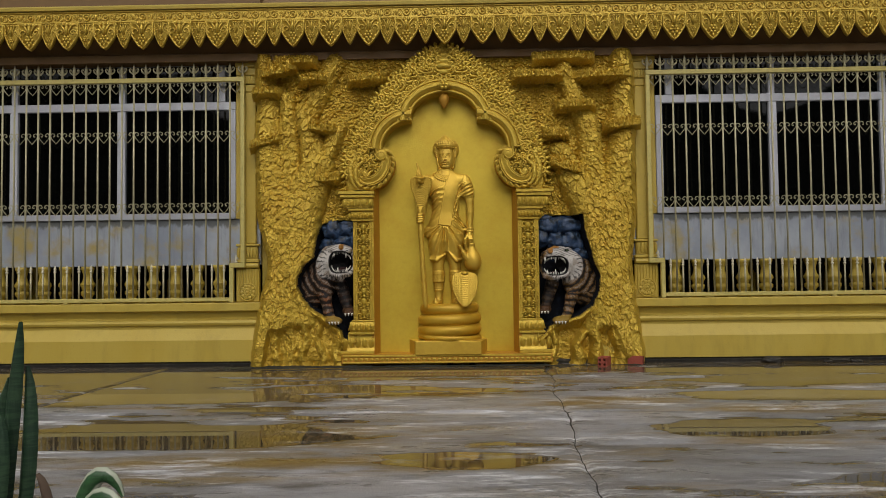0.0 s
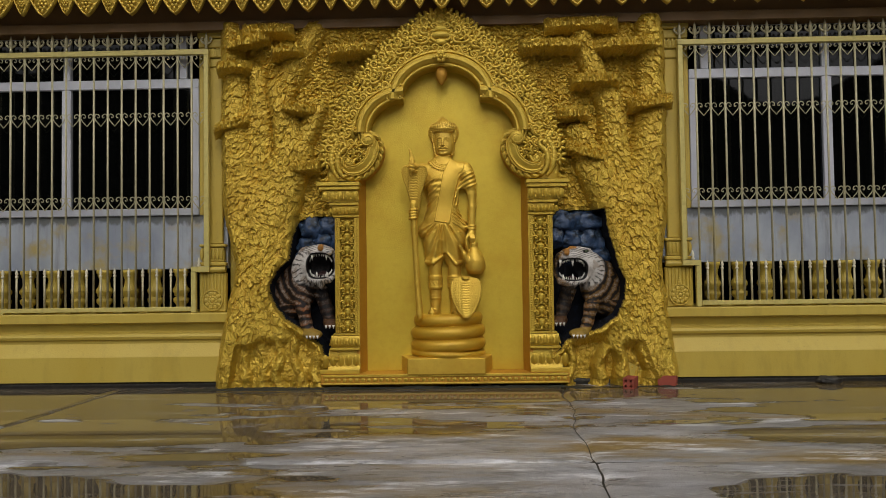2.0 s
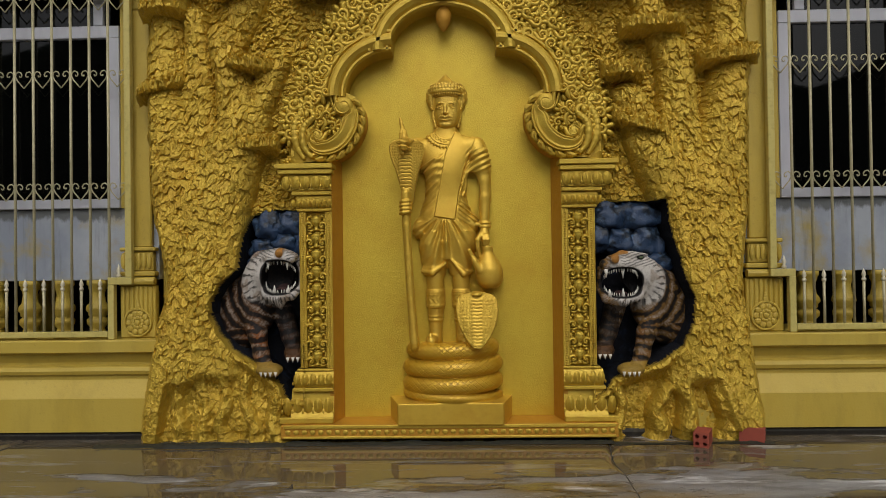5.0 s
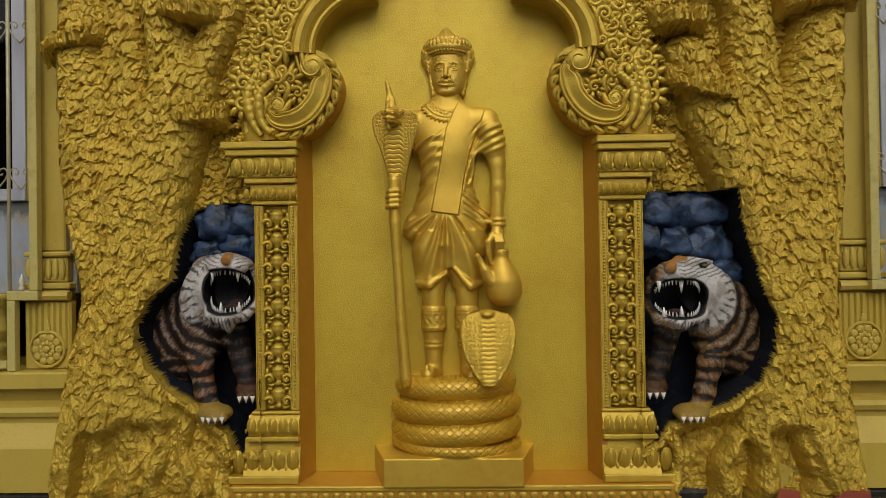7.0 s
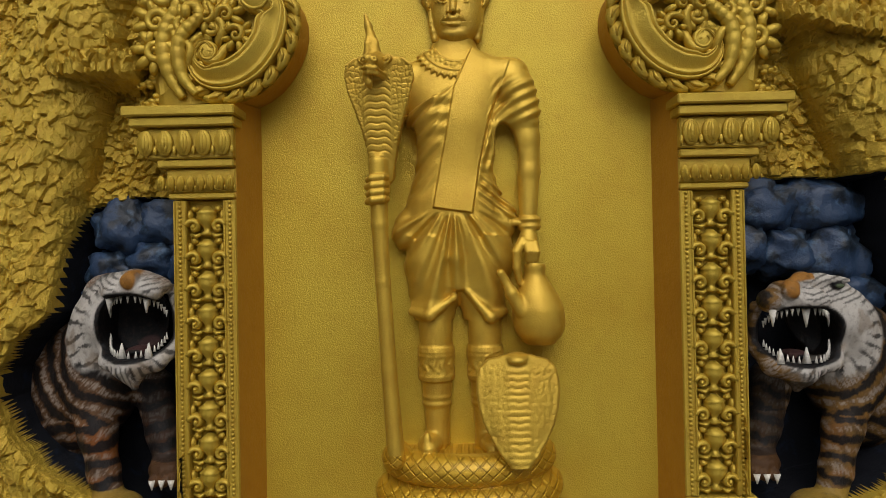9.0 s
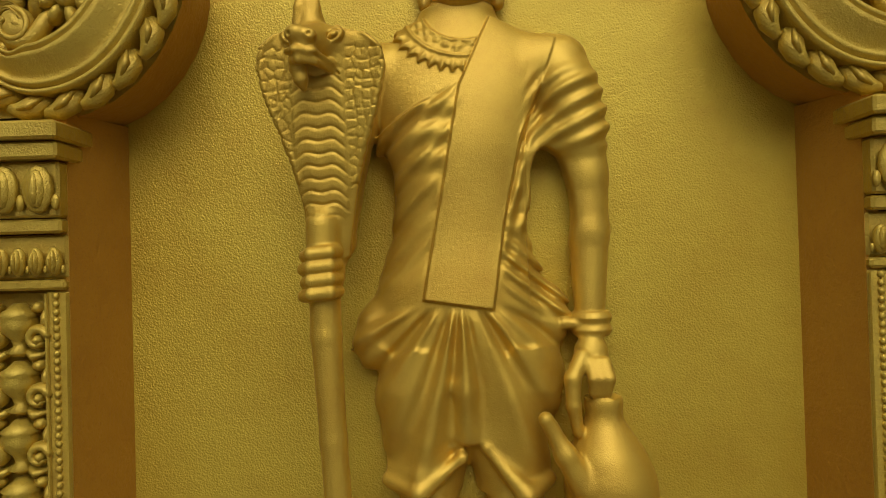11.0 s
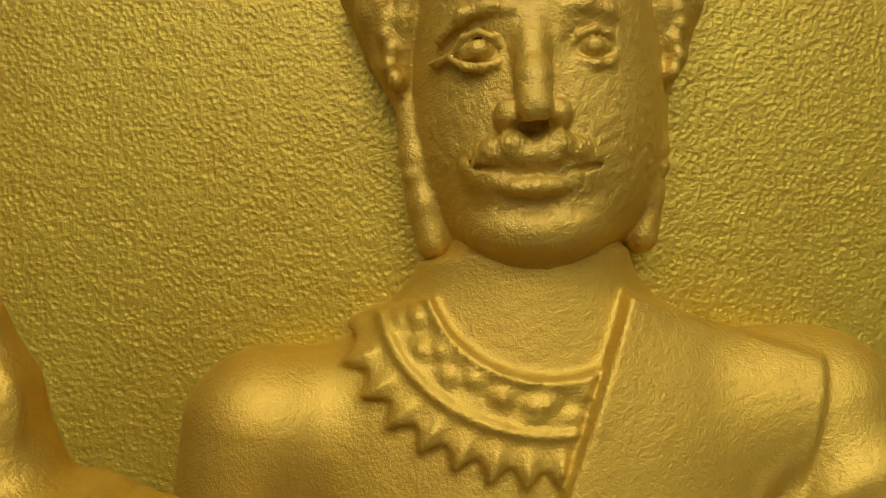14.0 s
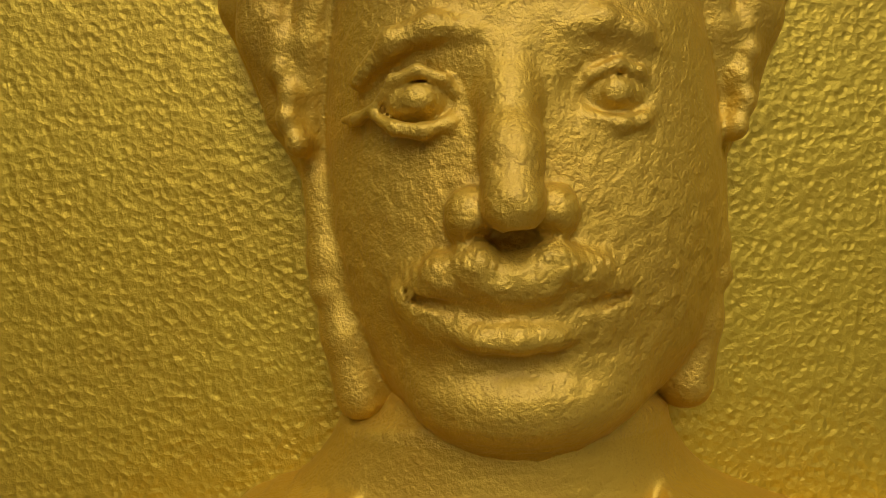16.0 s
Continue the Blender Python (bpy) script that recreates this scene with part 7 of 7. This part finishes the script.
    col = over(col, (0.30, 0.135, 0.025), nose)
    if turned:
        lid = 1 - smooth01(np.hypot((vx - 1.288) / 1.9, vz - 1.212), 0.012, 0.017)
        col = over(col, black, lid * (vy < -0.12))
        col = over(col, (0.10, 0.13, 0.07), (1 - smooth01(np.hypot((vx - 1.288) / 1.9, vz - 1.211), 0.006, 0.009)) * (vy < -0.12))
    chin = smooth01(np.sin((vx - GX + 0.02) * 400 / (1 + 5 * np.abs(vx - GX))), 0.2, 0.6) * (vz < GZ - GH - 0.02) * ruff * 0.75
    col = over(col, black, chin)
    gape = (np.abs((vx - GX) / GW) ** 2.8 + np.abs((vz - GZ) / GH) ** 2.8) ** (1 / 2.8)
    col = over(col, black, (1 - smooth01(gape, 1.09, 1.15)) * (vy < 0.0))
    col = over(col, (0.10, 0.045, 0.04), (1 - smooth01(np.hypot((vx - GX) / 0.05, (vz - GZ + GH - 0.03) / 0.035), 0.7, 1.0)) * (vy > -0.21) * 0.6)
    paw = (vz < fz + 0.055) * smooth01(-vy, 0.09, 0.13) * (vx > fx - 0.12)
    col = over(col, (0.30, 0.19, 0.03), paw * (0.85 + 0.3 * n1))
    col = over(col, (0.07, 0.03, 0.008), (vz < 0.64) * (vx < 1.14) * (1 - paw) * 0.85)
    # likewise black under the jaw, where the recess would be shaded
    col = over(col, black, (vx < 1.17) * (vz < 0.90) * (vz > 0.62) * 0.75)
    # teeth and claws
    bm = bmesh.new()

    def tooth(x, y, z, h, w):
        bmesh.ops.create_cone(bm, cap_ends=True, segments=8, radius1=w, radius2=w * 0.15, depth=abs(h), matrix=Matrix.Translation(P_(x, y, z + h / 2)) @ (Matrix.Rotation(math.pi, 4, "X") if h < 0 else Matrix.Identity(4)))
    for x, h in fangs[0]:
        tooth(x, -0.238, GZ + GH - 0.002, h, 0.0145)
    for x, h in fangs[1]:
        tooth(x, -0.236, GZ - GH + 0.002, h, 0.0155)
    # a close row of small teeth all round the jaws
    for k in range(46):
        t = 2 * math.pi * (k + 0.5) / 46
        ct, sn = math.cos(t), math.sin(t)
        x, z = GX + GW * 0.93 * math.copysign(abs(ct) ** 0.714, ct), GZ + GH * 0.95 * math.copysign(abs(sn) ** 0.714, sn)
        y = -0.235 + 0.085 * abs(ct) ** 2
        if abs(sn) > 0.28:
            tooth(x, y, z + 0.004 * math.copysign(1, sn), -0.024 * math.copysign(1, sn), 0.0062)
    for tx, ty, tz in toes:
        tooth(tx, ty - 0.022, tz + 0.008, -0.034, 0.0125)
    bmesh.ops.triangulate(bm, faces=bm.faces)
    bm.verts.index_update()
    tv = np.array([vv.co for vv in bm.verts])
    tq = np.array([[vv.index for vv in f.verts] for f in bm.faces])
    bm.free()
    me = bpy.data.meshes.new("tiger_statue")
    tri = np.concatenate([q[:, [0, 1, 2]], q[:, [0, 2, 3]], tq + len(v)])
    me.from_pydata(np.concatenate([v, tv]).tolist(), [], tri.tolist())
    me.polygons.foreach_set("use_smooth", np.full(len(me.polygons), True))
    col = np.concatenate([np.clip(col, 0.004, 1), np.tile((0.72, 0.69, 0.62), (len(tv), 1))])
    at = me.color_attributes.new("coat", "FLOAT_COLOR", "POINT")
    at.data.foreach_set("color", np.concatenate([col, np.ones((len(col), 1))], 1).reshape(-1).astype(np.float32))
    bm = bmesh.new()
    bm.from_mesh(me)
    bmesh.ops.recalc_face_normals(bm, faces=bm.faces)
    bm.to_mesh(me)
    bm.free()
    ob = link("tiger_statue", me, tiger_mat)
    look_ = "head turned aside" if turned else "head thrown back"
    return tagged(ob, "painted tiger statue roaring in a tree hollow, " + look_, "statue", "tigers beside the niche")


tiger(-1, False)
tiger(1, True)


# ---------- loose things on the ground ----------
def hollow_brick(name, m, length=0.17):
    """A red clay block with four round holes through its length."""
    bm = bmesh.new()
    h, n = 0.046, 8
    for y, out in ((-length / 2, -1), (length / 2, 1)):
        for cx in (-1, 1):
            for cz in (-1, 1):
                c = Vector((cx * h / 2, y, cz * h / 2))
                sq = [c + Vector((dx * h / 2, 0, dz * h / 2)) for dx, dz in ((1, 0), (1, 1), (0, 1), (-1, 1), (-1, 0), (-1, -1), (0, -1), (1, -1))]
                ci = [c + Vector((0.0135 * math.cos(k * math.pi / 4), 0, 0.0135 * math.sin(k * math.pi / 4))) for k in range(n)]
                deep = [p + Vector((0, -out * 0.06, 0)) for p in ci]
                a, b, d = [bm.verts.new(p) for p in sq], [bm.verts.new(p) for p in ci], [bm.verts.new(p) for p in deep]
                for k in range(n):
                    j = (k + 1) % n
                    bm.faces.new((a[k], a[j], b[j], b[k]))
                    bm.faces.new((b[k], b[j], d[j], d[k]))
                bm.faces.new(d)
    for x0, z0, x1, z1 in ((-h, -h, h, -h), (h, -h, h, h), (h, h, -h, h), (-h, h, -h, -h)):
        bm.faces.new([bm.verts.new(p) for p in ((x0, -length / 2, z0), (x1, -length / 2, z1), (x1, length / 2, z1), (x0, length / 2, z0))])
    bmesh.ops.remove_doubles(bm, verts=bm.verts, dist=0.0004)
    return part(name, bm, brick_mat, m=m)


tagged(hollow_brick("brick", pose(1.64, -0.30, 0.046, 0, 0, -28)), "red hollow clay brick lying at the tree's roots", "brick", "bricks by the wall")
tagged(hollow_brick("brick", pose(1.99, -0.22, 0.044, 0, 4, 62), 0.15), "red hollow clay brick on its side by the wall", "brick", "bricks by the wall")
for k, (x, y, r) in enumerate(((3.45, -0.16, (0.095, 0.05, 0.035)), (4.15, -0.15, (0.10, 0.04, 0.02)), (4.32, -0.17, (0.05, 0.03, 0.014)), (4.02, -0.18, (0.04, 0.03, 0.012)))):
    tagged(boulder("stone", (x, y, r[2] * 0.7), r, 40 + k, dirt_mat), "dark wet stone lying against the plinth", "stone", "dark stones by the wall")


# ---------- potted plants near the camera ----------
def leaf_green(name, a, b, edge=None):
    g = Mat(name, a, 0.4)
    g.blend(g.ramp(g.noise(9, 5, 0.6, (0.6, 0.6, 5.0), 1.5), 0.45, 0.6), b, amount=0.9)
    if edge:
        g.blend(g.ramp(g.attr("rim"), 0.62, 0.75), edge)
    g.bump(g.noise(50, 4, stretch=(3, 3, 0.3)), 0.002)
    return g.m


snake_leaf = leaf_green("banded_dark_leaf", (0.012, 0.035, 0.018), (0.035, 0.075, 0.035))
pale_leaf = leaf_green("white_edged_leaf", (0.03, 0.09, 0.03), (0.02, 0.06, 0.02), (0.42, 0.45, 0.34))
dry_leaf = Mat("withered_leaf", (0.12, 0.075, 0.045), 0.7)
dry_leaf.blend(dry_leaf.noise(20), (0.045, 0.03, 0.02), amount=0.8)
dry_leaf = dry_leaf.m
pot_mat = Mat("dark_clay_pot", (0.06, 0.045, 0.035), 0.6)
pot_mat.blend(pot_mat.noise(14), (0.03, 0.025, 0.02), amount=0.8)
pot_mat = pot_mat.m


def blade(path, width, cup, name="leaf"):
    """A thick leaf along a path, with a hollow upper side; rim is 1 along its edges."""
    pts = [Vector(p) for p in path]
    n, k = len(pts), 9
    P, rim = np.zeros((n, k * 2, 3)), np.zeros((n, k * 2))
    for i, p in enumerate(pts):
        d = (pts[min(i + 1, n - 1)] - pts[max(i - 1, 0)]).normalized()
        side = d.cross(Vector((0.25, 1, 0.1))).normalized()
        up = side.cross(d)
        t = i / (n - 1)
        w = width * (0.55 + 0.9 * t) * (1 - t ** 3) ** 0.8 + 0.002
        for j in range(k):
            u = -1 + 2 * j / (k - 1)
            top = p + side * (u * w) + up * (cup * w * u * u)
            P[i, j] = top
            P[i, 2 * k - 1 - j] = top - up * (0.004 + 0.007 * (1 - u * u))
            rim[i, j] = rim[i, 2 * k - 1 - j] = abs(u)
    P = np.concatenate([P, P[:, :1]], 1)
    rim = np.concatenate([rim, rim[:, :1]], 1)
    me = sheet(name, P)
    me.attributes.new("rim", "FLOAT", "POINT").data.foreach_set("value", rim.reshape(-1).astype(np.float32))
    return me


def curve(a, b, c, n=12):
    a, b, c = Vector(a), Vector(b), Vector(c)
    return [(1 - t) ** 2 * a + 2 * t * (1 - t) * b + t * t * c for t in np.linspace(0, 1, n)]


def pot(parent, r, h):
    part("pot", lathe(bmesh.new(), [(r * 0.7, 0.0), (r * 0.75, 0.01), (r, h * 0.9), (r * 1.08, h * 0.92), (r * 1.08, h), (r * 0.92, h), (r * 0.9, h * 0.85), (0.01, h * 0.85)], n=24), pot_mat, parent, "dark clay pot", True)


snake_plant = empty("snake_plant", -1.27, -5.35, 0.0, "dark green banded snake plant in a pot", "plant")
pot(snake_plant, 0.13, 0.22)
for a, b, c, w in (((0.02, 0, 0.18), (0.02, 0, 0.5), (0.085, -0.02, 0.865), 0.026), ((0.05, 0.02, 0.18), (0.10, 0.0, 0.45), (0.075, 0.03, 0.73), 0.027), ((-0.03, 0.0, 0.18), (-0.06, 0, 0.4), (0.04, 0, 0.70), 0.030),
                   ((0.0, -0.05, 0.18), (0.06, -0.08, 0.35), (0.05, -0.05, 0.60), 0.028), ((-0.06, 0.03, 0.18), (-0.10, 0.03, 0.5), (-0.08, 0.05, 0.8), 0.026), ((-0.04, -0.05, 0.18), (-0.1, -0.08, 0.4), (-0.13, -0.05, 0.62), 0.026)):
    link("leaf", blade(curve(a, b, c), w, 0.5), snake_leaf, snake_plant)
low_plant = empty("leafy_plant", -1.04, -5.42, 0.0, "green plant with pale-edged arching leaves, partly withered", "plant")
pot(low_plant, 0.10, 0.16)
for a, b, c, w, m in (((0, 0, 0.14), (0.10, 0, 0.50), (0.20, -0.02, 0.30), 0.030, pale_leaf), ((0, 0.02, 0.14), (0.06, 0.02, 0.55), (0.16, 0.05, 0.36), 0.028, pale_leaf), ((-0.02, 0, 0.14), (-0.02, 0, 0.36), (-0.06, 0, 0.44), 0.016, dry_leaf),
                      ((0.02, -0.03, 0.14), (0.10, -0.05, 0.36), (0.24, -0.05, 0.34), 0.016, snake_leaf), ((0, -0.04, 0.14), (0.03, -0.06, 0.35), (0.02, -0.08, 0.26), 0.024, dry_leaf), ((0.03, 0.03, 0.14), (0.22, 0.02, 0.40), (0.26, 0.04, 0.24), 0.018, snake_leaf), ((-0.03, 0.03, 0.14), (-0.10, 0.02, 0.40), (-0.16, 0.04, 0.3), 0.022, pale_leaf)):
    link("leaf", blade(curve(a, b, c), w, 0.4), m, low_plant)


# ---------- black ragged strip along the foot of the shrine --------------------
u, v = np.meshgrid(np.linspace(-2.35, 2.1, 700), np.linspace(0, 1, 9), indexing="ij")
thick = np.clip(0.35 + 1.3 * (fbm(u * 3, u * 0 + 2, 4, 61) - 0.35), 0.15, 1) * np.where(u > 1.2, 0.55, 1.0)
foot = -0.262 - 0.03 * (np.abs(u) > 1.08) + 0.02 * (fbm(u * 5, u * 0 + 8, 3, 64) - 0.5)
P = np.stack([u, foot + 0.03 - (0.03 + 0.035 * thick) * v, 0.002 + 0.024 * thick * np.clip(1 - v ** 2, 0, 1) * (0.6 + 0.8 * fbm(u * 30, v * 3, 3, 66))], -1)
algae = Mat("black_foot_strip", (0.016, 0.016, 0.010), 0.6)
algae.blend(algae.ramp(algae.noise(40, 5), 0.5, 0.7), (0.05, 0.05, 0.02), amount=0.6)
algae.bump(algae.noise(90, 5), 0.004)
tagged(link("foot_line", sheet("foot_line", P), algae.m), "black ragged strip along the foot of the shrine", "algae", kind="stuff")
